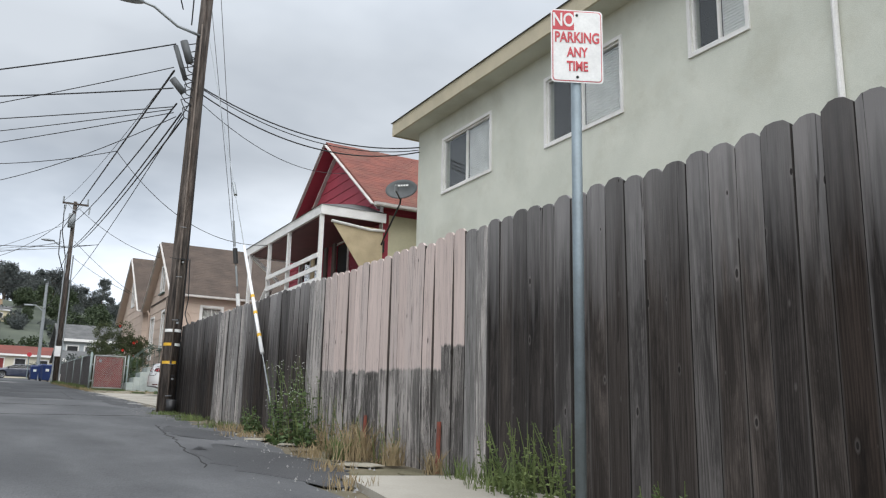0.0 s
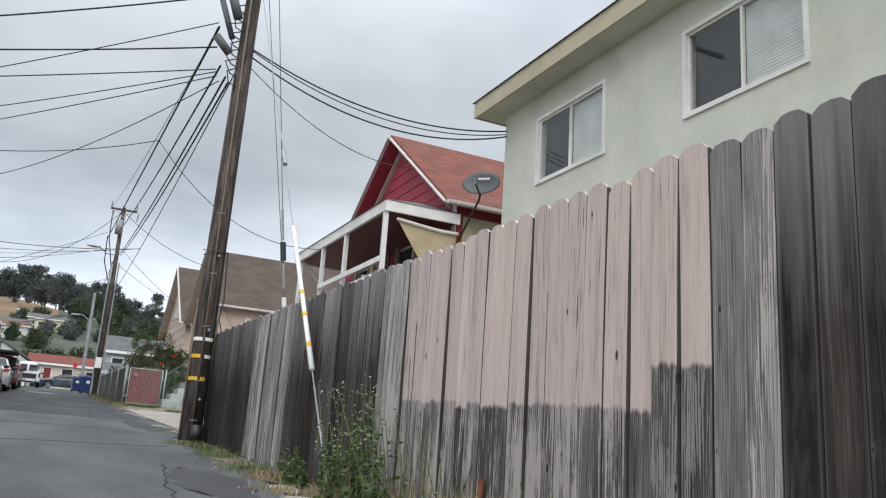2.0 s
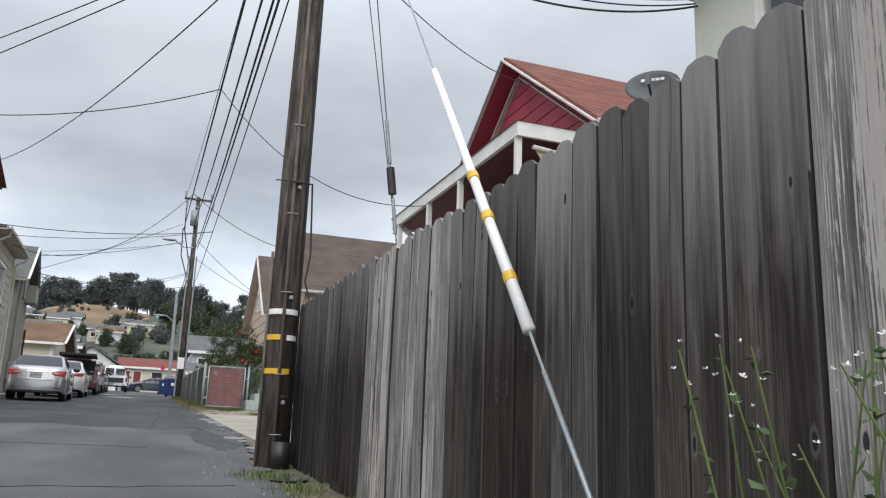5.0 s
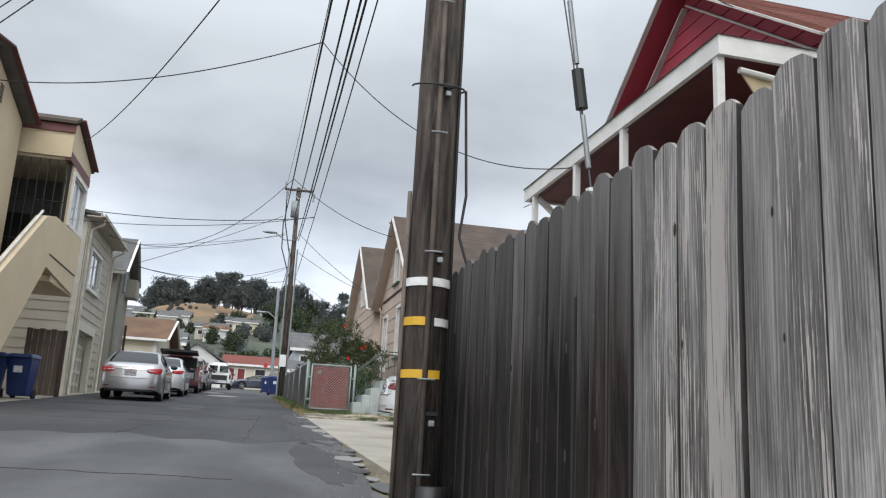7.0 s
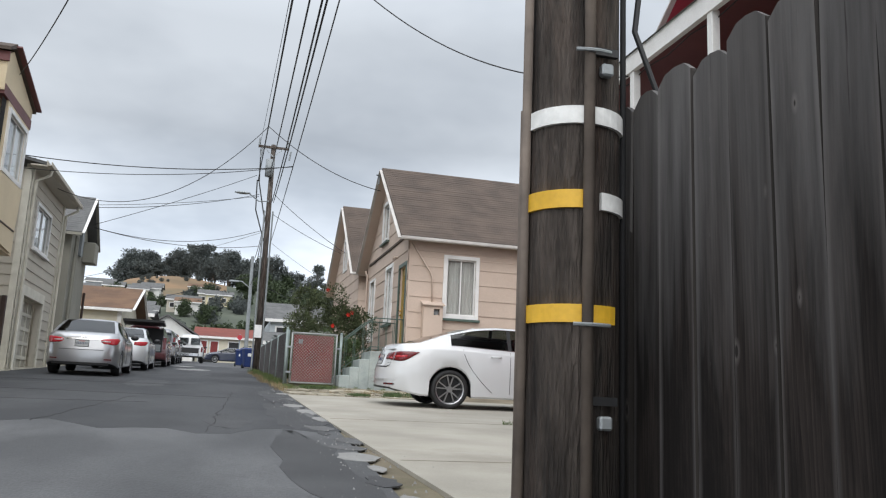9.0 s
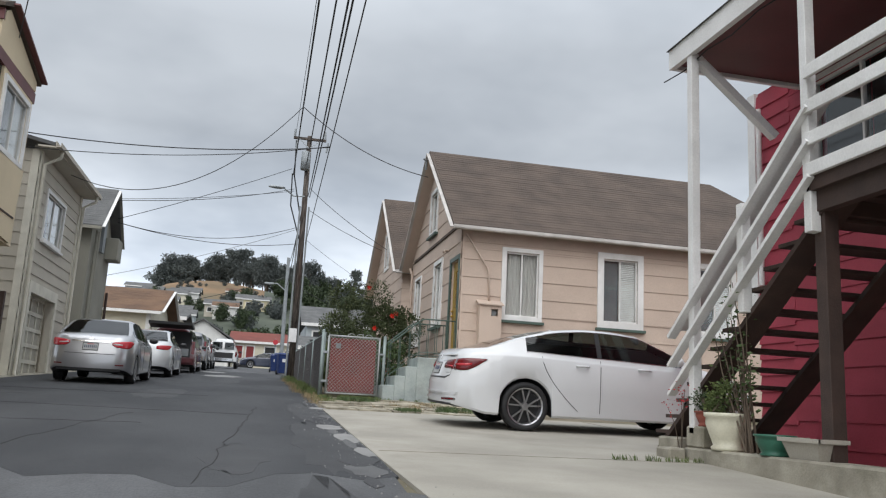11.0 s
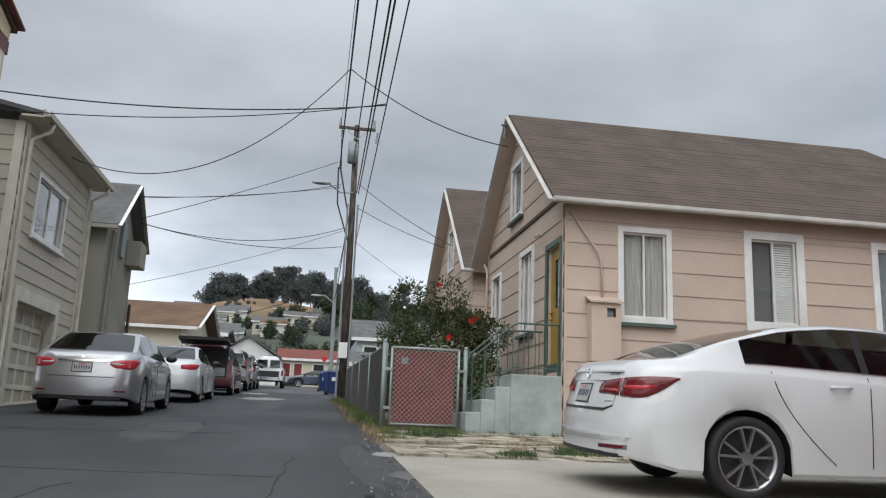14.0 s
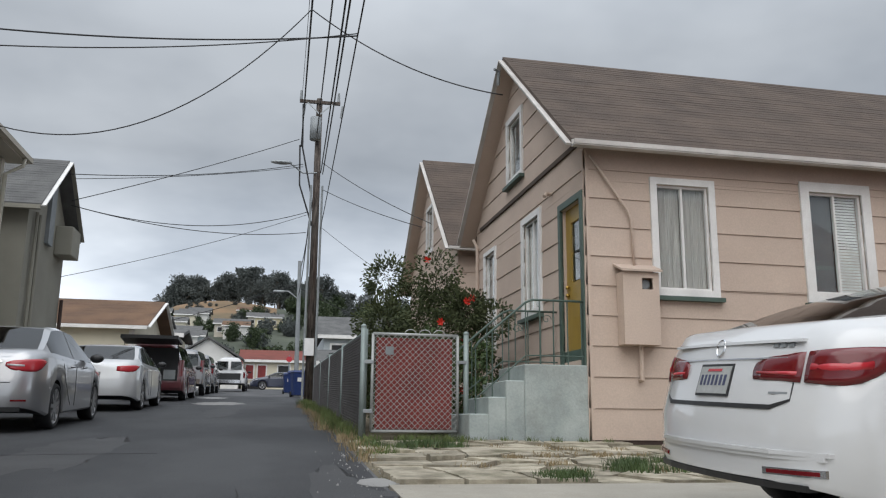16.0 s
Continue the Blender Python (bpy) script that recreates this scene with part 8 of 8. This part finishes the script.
for ys in (OA - 0.3, OB + 0.3):
    bm = bmesh.new()
    beam(bm, (-2.93, ys, OE - 0.2), (-2.93, OR, OZ + 0.05), 0.03, 0.16, up=(1, 0, 0))
    part("bargeboard", bm, M["white_trim"] if ys < 46 else M["olive"], ol)
part("gutter", boxes((-12, -2.95, OA - 0.42, OA - 0.3, OE - 0.30, OE - 0.2)), M["olive"], ol)
part("vent_box", boxes((-3.3, -2.85, 48.3, 49.2, 6.5, 7.3), bev=0.02), M["olive"], ol)
part("shutter", boxes((-3.3, -3.2, 47.3, 47.75, 6.6, 8.2)), M["grey_metal"], ol)
for x, y in ((-3.22, 46.2), (-3.22, 46.5)):
    part("drain_pipe", tube(bmesh.new(), [(x, y, OE - 0.2), (x, y, 2.6)], 0.045, 8), M["olive"], ol)
part("corner_pipe", tube(bmesh.new(), [(-3.22, OB - 0.05, 2.4), (-3.22, OB - 0.05, 5.4)], 0.05, 8), M["brown_wood"], ol)
part("meter", boxes((-3.3, -3.0, 46.0, 46.4, 3.0, 3.7), bev=0.03), M["grey_metal"], ol)

# ---- tan-roofed garage and the buildings past it ----
tan = thing("tan_roof_garage", "cream stucco garage with tan shingle gable roof", "garage", (-6, 64, gz(62)))
core_wall(tan, Face((-14, 60), (1, 0), (0, -1)), 0, 11.1, 2.5, 5.95, [], M["cream_stucco"])
core_wall(tan, Face((-2.9, 60.0), (0, 1), (1, 0)), 0, 9, 2.5, 5.95, [(0.4, 3.6, 2.5, 4.9)], M["cream_stucco"], gable=(4.5, 7.3))
part("garage_door", boxes((-3.15, -3.1, 60.4, 63.6, 2.9, 4.9)), M["brown_wood"], tan)
part("corner_board", boxes((-3.1, -2.88, 59.97, 60.0, 2.6, 5.7)), M["white_trim"], tan)
bm = bmesh.new()
for ys in (59.6, 69.4):
    hull8(bm, [(-14, ys, 5.72), (-2.35, ys, 5.72), (-2.35, 64.5, 7.35), (-14, 64.5, 7.35)], [(-14, ys, 5.84), (-2.35, ys, 5.84), (-2.35, 64.5, 7.47), (-14, 64.5, 7.47)])
roof = part("roof", bm, M["roof_tan"], tan)
shingle_slope(roof, (-14, 59.6, 5.84), (-2.35, 59.6, 5.84), (-2.35, 64.5, 7.47), (-14, 64.5, 7.47), M["roof_tan"], 0.2)
part("gutter", boxes((-14, -2.35, 59.48, 59.6, 5.68, 5.82)), M["white_trim"], tan)
for ys in (59.6, 69.4):
    bm = bmesh.new()
    beam(bm, (-2.33, ys, 5.78), (-2.33, 64.5, 7.41), 0.04, 0.22, up=(1, 0, 0))
    part("bargeboard", bm, M["white_trim"], tan)


def small_house(name, label, x0, x1, y0, y1, z0, ze, zr, wall, roofm, wins, along="x", winm="dark", over=0.4):
    """A plain distant house: walls, a gable roof, doors and windows on the side that faces the lane."""
    h = thing(name, label, "house", ((x0 + x1) / 2, (y0 + y1) / 2, z0))
    part("wall", boxes((x0, x1, y0, y1, z0, ze)), wall, h)
    bm = bmesh.new()
    if along == "x":
        ym = (y0 + y1) / 2
        for ys in (y0 - over, y1 + over):
            hull8(bm, [(x0 - over, ys, ze - 0.05), (x1 + over, ys, ze - 0.05), (x1 + over, ym, zr), (x0 - over, ym, zr)], [(x0 - over, ys, ze + 0.1), (x1 + over, ys, ze + 0.1), (x1 + over, ym, zr + 0.15), (x0 - over, ym, zr + 0.15)])
    else:
        xm = (x0 + x1) / 2
        for xs in (x0 - over, x1 + over):
            hull8(bm, [(xs, y0 - over, ze - 0.05), (xs, y1 + over, ze - 0.05), (xm, y1 + over, zr), (xm, y0 - over, zr)], [(xs, y0 - over, ze + 0.1), (xs, y1 + over, ze + 0.1), (xm, y1 + over, zr + 0.15), (xm, y0 - over, zr + 0.15)])
        g = bmesh.new()
        prism(g, [(x0, ze), (x1, ze), (xm, zr)], y0, y0 + 0.2, "y")
        part("gable", g, wall, h)
    part("roof", bm, roofm, h)
    part("fascia", boxes((x0 - over, x1 + over, y0 - over - 0.03, y0 - over, ze - 0.12, ze + 0.1)) if along == "x" else boxes((x0 - 0.05, x0, y0, y1, ze - 0.1, ze)), M["white_trim"], h)
    for a, b, c, d, k in wins:
        w = part("window", boxes((a - 0.12, b + 0.12, y0 - 0.06, y0, c - 0.12, d + 0.12)), M["white_trim"], h)
        part("pane", boxes((a, b, y0 - 0.09, y0 - 0.06, c, d)), M[k], w)
    return h


M["white_wall"] = mat("white_house_paint", (0.72, 0.71, 0.68), None, 0.8, 1, 20, 0.1)
M["yellow_wall"] = mat("pale_yellow_paint", (0.66, 0.58, 0.38), None, 0.8, 1, 20, 0.1)
M["blue_grey_wall"] = mat("blue_grey_paint", (0.42, 0.46, 0.48), None, 0.8, 1, 20, 0.1)
M["red_roof"] = mat("red_tile", (0.20, 0.05, 0.035), (0.14, 0.04, 0.03), 0.9, 1, 12, 0.3)
M["red_shutter"] = mat("red_shutter_paint", (0.22, 0.03, 0.03), None, 0.7, 2, 30, 0.0)
small_house("yellow_house", "pale yellow two-storey house beyond the garage", -10, -4.3, 78, 84, 3.5, 7.9, 8.6, M["yellow_wall"], M["roof_grey"], [(-6.3, -5.3, 5.6, 6.8, "dark")])
small_house("white_house", "white gabled building facing the lane", -5.5, -0.2, 98.5, 108, 4.5, 7.2, 9.0, M["white_wall"], M["roof_grey"], [(-3.2, -2.4, 6.2, 6.9, "dark"), (-2.2, -1.4, 6.2, 6.9, "dark")], along="y")
small_house("red_roof_house", "cream house with red tiled roof and red windows", 0.0, 7.5, 101, 110, 4.6, 7.3, 8.5, M["cream_stucco"], M["red_roof"],
            [(0.35, 1.0, 5.7, 6.9, "red_shutter"), (1.4, 2.1, 5.7, 6.9, "red_shutter"), (3.2, 4.2, 5.6, 6.9, "dark"), (5.6, 6.4, 5.6, 6.8, "dark"), (0.3, 1.7, 4.65, 5.2, "dark")])
small_house("blue_house", "pale blue-grey house with grey shingle roof", 5.7, 10.5, 76, 84, 3.5, 7.2, 8.8, M["blue_grey_wall"], M["roof_grey"], [(6.2, 7.0, 5.5, 6.7, "dark"), (7.6, 8.4, 5.5, 6.7, "blind_grey")])
small_house("white_shed", "low white garage beside the street", 5.0, 8.2, 66, 70, 3.3, 4.9, 5.6, M["white_wall"], M["roof_grey"], [(5.5, 7.5, 3.4, 4.6, "blind")])
gar = thing("carport", "small lean-to carport in front of the yellow house", "carport", (-3, 76, gz(76)))
bm = bmesh.new()
hull8(bm, [(-4.6, 72, 5.9), (-1.6, 72, 5.2), (-1.6, 80, 5.4), (-4.6, 80, 6.1)], [(-4.6, 72, 6.02), (-1.6, 72, 5.32), (-1.6, 80, 5.52), (-4.6, 80, 6.22)])
part("roof", bm, M["brown_wood"], gar)
for x, y in ((-1.8, 72.3), (-1.8, 79.6), (-4.4, 72.3)):
    part("post", boxes((x - 0.06, x + 0.06, y - 0.06, y + 0.06, gz(y), 5.4 if x > -2 else 5.95)), M["brown_wood"], gar)
small_house("cream_flats", "cream two-storey building behind the garage", -4.4, -2.4, 70.5, 75, 3.3, 6.5, 6.9, M["cream_stucco"], M["roof_grey"], [(-3.8, -3.0, 5.4, 6.1, "dark")])

# far lamp pole and stop sign
lamp = thing("street_lamp_pole", "grey timber pole with street lamp at the lane's end", "street lamp", (4.1, 75, gz(75)))
part("shaft", tube(bmesh.new(), [(4.1, 75, gz(75) - 0.1), (4.0, 75, 11.7)], 0.15, 10, 0.11), M["grey_metal"], lamp)
part("lamp_arm", tube(bmesh.new(), [(4.05, 75, 9.3), (3.4, 75, 9.8), (3.1, 75, 9.8)], 0.04, 6), M["steel"], lamp)
part("lamp_head", boxes((2.5, 3.15, 74.9, 75.1, 9.72, 9.84), bev=0.03), M["steel"], lamp)
stop = thing("stop_sign", "red octagonal stop sign on a post", "sign", (3.85, 86, gz(86)))
part("post", tube(bmesh.new(), [(3.85, 86, gz(86)), (3.85, 86, gz(86) + 2.6)], 0.04, 8), M["sign_post"], stop)
bm = bmesh.new()
prism(bm, [(3.85 + 0.22 * math.cos(radians(22.5 + 45 * k)), gz(86) + 2.3 + 0.22 * math.sin(radians(22.5 + 45 * k))) for k in range(8)], 85.93, 85.95, "y")
part("plate", bm, M["sign_red"], stop)


def bin_at(x, y, rz=0.0, group="blue bins", label="blue wheeled recycling bin with closed lid"):
    t = thing("wheelie_bin", label, "bin", (0, 0, 0), group)
    bm = bmesh.new()
    hull8(bm, [(-0.22, -0.25, 0.06), (0.22, -0.25, 0.06), (0.22, 0.25, 0.06), (-0.22, 0.25, 0.06)], [(-0.29, -0.34, 0.98), (0.29, -0.34, 0.98), (0.29, 0.34, 0.98), (-0.29, 0.34, 0.98)])
    bmesh.ops.bevel(bm, geom=bm.edges[:], offset=0.03, segments=2, affect="EDGES")
    part("body", bm, M["blue_bin"], t)
    bm = bmesh.new()
    hull8(bm, [(-0.31, -0.37, 0.98), (0.31, -0.37, 0.98), (0.31, 0.37, 0.98), (-0.31, 0.37, 0.98)], [(-0.26, -0.30, 1.08), (0.26, -0.30, 1.08), (0.26, 0.33, 1.10), (-0.26, 0.33, 1.10)])
    bmesh.ops.bevel(bm, geom=bm.edges[:], offset=0.02, segments=2, affect="EDGES")
    part("lid", bm, M["blue_bin"], t)
    part("handle", tube(bmesh.new(), [(-0.22, 0.42, 1.0), (0.22, 0.42, 1.0)], 0.02, 8), M["blue_bin"], t)
    for s in (-1, 1):
        part("bin_wheel", tube(bmesh.new(), [(s * 0.20, 0.28, 0.12), (s * 0.27, 0.28, 0.12)], 0.12, 14), M["black_rubber"], t)
    part("mark", boxes((-0.10, 0.10, -0.335, -0.30, 0.62, 0.78)), M["white_tape"], t)
    t.matrix_basis = pose(x, y, gz(y) + 0.03, 0, 0, rz)
    return t


b0 = bin_at(-3.92, 33.2, 8)
copy_thing(b0, pose(-3.32, 33.5, gz(33.5) + 0.03, 0, 0, -6))
copy_thing(b0, pose(3.75, 59.5, gz(59.5) + 0.03, 0, 0, 10))
copy_thing(b0, pose(3.7, 60.7, gz(60.7) + 0.03, 0, 0, -20))
copy_thing(b0, pose(3.55, 69.0, gz(69) + 0.03, 0, 0, 5))
wg = thing("board_gate", "weathered wooden board gate beside the house", "gate", (-3.5, 36.1, gz(36.1)))
for k in range(6):
    x = -3.98 + k * 0.158
    part("gate_board", boxes((x, x + 0.148, 36.08, 36.105, gz(36.1) + 0.05, 3.82 - 0.03 * (k % 2))), M["fence_gate"], wg)
part("post", boxes((-3.03, -2.93, 36.04, 36.16, gz(36.1), 3.80)), M["brown_wood"], wg)
part("gate_rail", boxes((-3.98, -3.03, 36.105, 36.14, 2.4, 2.5)), M["fence_gate"], wg)
part("gate_rail", boxes((-3.98, -3.03, 36.105, 36.14, 3.35, 3.45)), M["fence_gate"], wg)

# ---- beige house with outside stair ----
BX, BP = -4.2, -2.95
be = thing("beige_house", "beige stucco house with maroon trim and outside stair", "house", (-7, 30, gz(30)))
fb = Face((BX, 26.4), (0, 1), (1, 0))
ah = (0.9, 2.5, 5.9, 7.6)
core_wall(be, fb, 0, 6.8, 1.3, 8.80, [ah], M["beige_stucco"], gable=(3.9, 9.62))
window(be, fb, *ah, trim=0.10, trim_mat=M["maroon"], left="blind_grey", right="blind")
part("wall", boxes((-13, BX - 0.16, 26.4, 26.56, 1.3, 8.8)), M["beige_stucco"], be)
part("wall", boxes((-13, BX - 0.16, 33.04, 33.2, 1.3, 8.8)), M["beige_stucco"], be)
bm = bmesh.new()
for ys, ze in ((26.0, 8.68), (33.5, 8.78)):
    hull8(bm, [(-3.9, ys, ze), (-13, ys, ze), (-13, 30.3, 9.62), (-3.9, 30.3, 9.62)], [(-3.9, ys, ze + 0.10), (-13, ys, ze + 0.10), (-13, 30.3, 9.74), (-3.9, 30.3, 9.74)])
part("roof", bm, M["roof_grey"], be)
for ys, ze in ((26.0, 8.73), (33.5, 8.83)):
    bm = bmesh.new()
    beam(bm, (-3.88, ys, ze), (-3.88, 30.3, 9.67), 0.04, 0.2, up=(1, 0, 0))
    part("bargeboard", bm, M["maroon"], be)
vent = part("vent", boxes((BX, BX + 0.04, 30.9, 31.2, 8.55, 9.05)), M["beige_stucco"], be)
for k in range(6):
    part("vent_slat", boxes((BX + 0.04, BX + 0.055, 30.92, 31.18, 8.58 + k * 0.075, 8.62 + k * 0.075)), M["dark"], vent)
# porch
part("porch_floor", boxes((-5.9, BP, 33.2, 36.0, 4.75, 4.92)), M["beige_stucco"], be)
fp = Face((BP, 33.5), (0, 1), (1, 0))
pw = (0.55, 2.20, 6.50, 7.80)
core_wall(be, fp, 0.38, 2.5, 4.92, 8.02, [pw], M["beige_stucco"], 0.15)
window(be, fp, *pw, trim=0.10, left="blind_grey", right="blind")
part("porch_band", boxes((BP - 0.15, BP + 0.01, 33.4, 36.1, 8.02, 8.26)), M["maroon"], be)
part("porch_band", boxes((-5.9, BP, 33.36, 33.5, 8.10, 8.78)), M["beige_stucco"], be)
part("porch_fascia", boxes((-6.0, BP + 0.03, 33.30, 33.36, 8.76, 8.98)), M["maroon"], be)
part("porch_gable", prism(bmesh.new(), [(33.5, 8.26), (36.1, 8.30), (36.1, 8.52), (33.75, 9.14), (33.5, 9.0)], BP - 0.14, BP, "x"), M["beige_stucco"], be)
bm = bmesh.new()
hull8(bm, [(-6.1, 33.2, 8.98), (BP + 0.06, 33.2, 8.98), (BP + 0.06, 33.7, 9.20), (-6.1, 33.7, 9.20)], [(-6.1, 33.2, 9.06), (BP + 0.06, 33.2, 9.06), (BP + 0.06, 33.7, 9.32), (-6.1, 33.7, 9.32)])
hull8(bm, [(-6.1, 33.7, 9.20), (BP + 0.06, 33.7, 9.20), (BP + 0.06, 36.25, 8.50), (-6.1, 36.4, 8.50)], [(-6.1, 33.7, 9.32), (BP + 0.06, 33.7, 9.32), (BP + 0.06, 36.25, 8.62), (-6.1, 36.4, 8.62)])
part("porch_roof", bm, M["roof_brown"], be)
bm = bmesh.new()
beam(bm, (BP + 0.08, 33.65, 9.24), (BP + 0.08, 36.27, 8.58), 0.04, 0.2, up=(1, 0, 0))
part("porch_fascia", bm, M["maroon"], be)
part("porch_ceiling", boxes((-5.9, BP - 0.15, 33.5, 35.9, 8.04, 8.10)), M["cream_trim"], be)
# inner porch walls: the shade under the roof is put into this grey
M["porch_grey"] = mat("shaded_porch_grey", (0.13, 0.135, 0.14), None, 0.85, 2, 30, 0.1)
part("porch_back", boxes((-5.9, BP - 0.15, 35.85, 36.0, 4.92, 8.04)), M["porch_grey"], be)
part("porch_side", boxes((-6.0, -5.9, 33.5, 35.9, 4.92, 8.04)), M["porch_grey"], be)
part("porch_door", boxes((-5.2, -4.3, 35.79, 35.85, 4.92, 7.0)), M["dark"], be)
for k in range(13):
    x = -5.7 + k * 0.22
    part("grille_bar", tube(bmesh.new(), [(x, 33.55, 4.92), (x, 33.55, 8.06)], 0.014, 6), M["black_plastic"], be)
for z in (5.85, 6.9):
    part("grille_rail", tube(bmesh.new(), [(-5.8, 33.55, z), (BP - 0.05, 33.55, z)], 0.016, 6), M["black_plastic"], be)
for k in range(4):
    y = 33.6 + k * 0.09
    part("grille_bar", tube(bmesh.new(), [(BP - 0.06, y, 4.92), (BP - 0.06, y, 8.02)], 0.014, 6), M["black_plastic"], be)
# stair with solid parapet
para = [(26.0, gz(26.0) - 0.1), (28.7, gz(28.7) - 0.1), (29.5, 2.55), (32.35, 4.98), (35.7, 4.78), (35.95, 6.43), (32.6, 6.30), (31.75, 6.10), (26.0, 2.40)]
part("stair_parapet", prism(bmesh.new(), para, -3.15, -2.90, "x"), M["beige_stucco"], be)
part("parapet_line", boxes((-2.90, -2.885, 32.5, 35.7, 5.30, 5.335)), M["brown_wood"], be)
part("stair_handrail", tube(bmesh.new(), [(-3.02, 26.1, 2.58), (-3.02, 31.75, 6.22)], 0.03, 8), M["white_trim"], be)
for k in range(19):
    y0 = 26.6 + k * 0.305
    z = 1.62 + k * 0.175
    part("step", boxes((BX, -3.13, y0, y0 + 0.32, z - 0.18, z)), M["brown_wood"], be)

# ---- hillside: houses and trees ----
rnd = random.Random(77)
walls = ["white_wall", "blue_grey_wall", "cream_stucco", "yellow_wall", "grey_siding"]
for k in range(24):
    x, y = rnd.uniform(-30, 2), rnd.uniform(165, 222)
    z = hill_height(x, y)
    w, d = rnd.uniform(4.0, 6.5), rnd.uniform(4, 6)
    wm = M[walls[k % 5]]
    wins = [(x - w / 2 + 0.6 + i * 1.5, x - w / 2 + 1.4 + i * 1.5, z + 1.0, z + 1.8, "dark") for i in range(int((w - 0.6) / 1.5))]
    small_house("hillside_house", "small pale house on the dry hillside", x - w / 2, x + w / 2, y, y + d, z - 1.5, z + 2.5, z + 3.6, wm, M["roof_grey"] if k % 3 else M["roof_tan"], wins, over=0.35)


def tree_kind(name, label, h, crown, n_clump, leaf_n, size, material, rnd, bare=0.35):
    """A tree: tapered trunk, limbs, and a crown of leaf clumps with gaps."""
    t = thing(name, label, "tree", (0, 0, 0), "hillside trees")
    bm = bmesh.new()
    top = Vector((rnd.uniform(-0.6, 0.6), rnd.uniform(-0.6, 0.6), h * 0.85))
    tube(bm, [(0, 0, -1), top * 0.5, top], h * 0.022, 7, h * 0.006)
    cl = []
    for k in range(n_clump):
        f_ = rnd.uniform(bare, 1.0)
        a, r = rnd.uniform(0, math.tau), crown * rnd.uniform(0.2, 1.0) * (1.15 - 0.75 * abs(f_ - 0.62) / 0.4)
        c = Vector((r * math.cos(a), r * math.sin(a), h * f_))
        cl.append((c, crown * rnd.uniform(0.22, 0.42)))
        if k % 3 == 0:
            tube(bm, [top * (f_ * 0.75), top * (f_ * 0.75) * 0.3 + c * 0.7, c], h * 0.007, 5, h * 0.002)
    part("trunk", bm, M["bark"], t)
    bm = bmesh.new()
    for c, r in cl:
        for i in range(leaf_n):
            d = Vector((rnd.gauss(0, 1), rnd.gauss(0, 1), rnd.gauss(0, 0.8)))
            p = c + d.normalized() * r * rnd.uniform(0.3, 1.0)
            leaf(bm, p, d + Vector((0, 0, -0.5)), size * rnd.uniform(0.6, 1.4), rnd)
    raw("crown", bm, material, t, kind="stuff")
    return t


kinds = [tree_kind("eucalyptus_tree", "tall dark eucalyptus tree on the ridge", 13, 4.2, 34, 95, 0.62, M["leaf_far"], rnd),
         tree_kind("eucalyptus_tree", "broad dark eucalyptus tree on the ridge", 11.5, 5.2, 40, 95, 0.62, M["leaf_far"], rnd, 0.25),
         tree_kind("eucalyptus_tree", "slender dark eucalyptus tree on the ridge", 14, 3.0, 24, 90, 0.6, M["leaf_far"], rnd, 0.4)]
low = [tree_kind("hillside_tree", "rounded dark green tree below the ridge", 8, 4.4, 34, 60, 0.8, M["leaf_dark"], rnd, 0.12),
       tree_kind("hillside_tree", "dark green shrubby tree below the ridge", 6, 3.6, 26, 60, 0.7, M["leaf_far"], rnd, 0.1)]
spots = []
for x in (-29, -28, -27, -26, -25, -24, -23, -22, -20.5, -18, -16, -13, -11, -9.5, -8, -6.5, -5, -3.5, -2, -0.5, 1.5, 3, 4.5, 6, 8.5, 7, 10, 13, 16.5, 20, 23.5, 27, 31, 35, 40, 46, 52, 60, 70, 82, 95, 110):
    spots.append((x + rnd.uniform(-1, 1), rnd.uniform(284, 300), rnd.randrange(3), rnd.uniform(0.78, 1.05) * (0.72 if -21 < x < -14 else 0.8 if x > 14 else 1.0)))
for k in range(34):
    spots.append((rnd.uniform(-2, 75), rnd.uniform(255, 298), rnd.randrange(3), rnd.uniform(0.55, 0.85)))
used = set()
for x, y, k, s in spots:
    m = pose(x, y, hill_height(x, y) - 0.2, 0, 0, rnd.uniform(0, 360))
    src = kinds[k]
    if k not in used:
        src.scale = (s, s, s)
        src.matrix_basis = m @ Matrix.Diagonal((s, s, s, 1))
        used.add(k)
    else:
        o = copy_thing(src, m)
        o.scale = (s, s, s)
spots = [(rnd.uniform(5, 70), rnd.uniform(175, 285), rnd.randrange(2), rnd.uniform(0.4, 0.75)) for k in range(110)] + \
        [(rnd.uniform(-40, 6), rnd.uniform(130, 218), rnd.randrange(2), rnd.uniform(0.25, 0.55)) for k in range(80)] + [(rnd.uniform(-60, -28), rnd.uniform(255, 285), 1, rnd.uniform(0.3, 0.5)) for k in range(16)] + [(rnd.uniform(-22, 4), rnd.uniform(222, 280), 1, rnd.uniform(0.10, 0.24)) for k in range(26)] + \
        [(9.5, 113, 0, 0.5), (11.5, 116, 1, 0.65), (7.5, 118, 1, 0.7), (14, 112, 0, 0.6), (5.2, 99.6, 1, 0.28), (4, 124, 1, 0.6), (1, 130, 0, 0.5), (6, 132, 0, 0.6), (11, 128, 0, 0.6), (5.6, 62, 1, 0.3), (-16, 62, 1, 0.9)]
used = set()
for x, y, k, s in spots:
    m = pose(x, y, (hill_height(x, y) if y > 100 else gz(y)) - 0.1, 0, 0, rnd.uniform(0, 360))
    src = low[k]
    if k not in used:
        src.matrix_basis = m @ Matrix.Diagonal((s, s, s, 1))
        used.add(k)
    else:
        o = copy_thing(src, m)
        o.scale = (s, s, s)
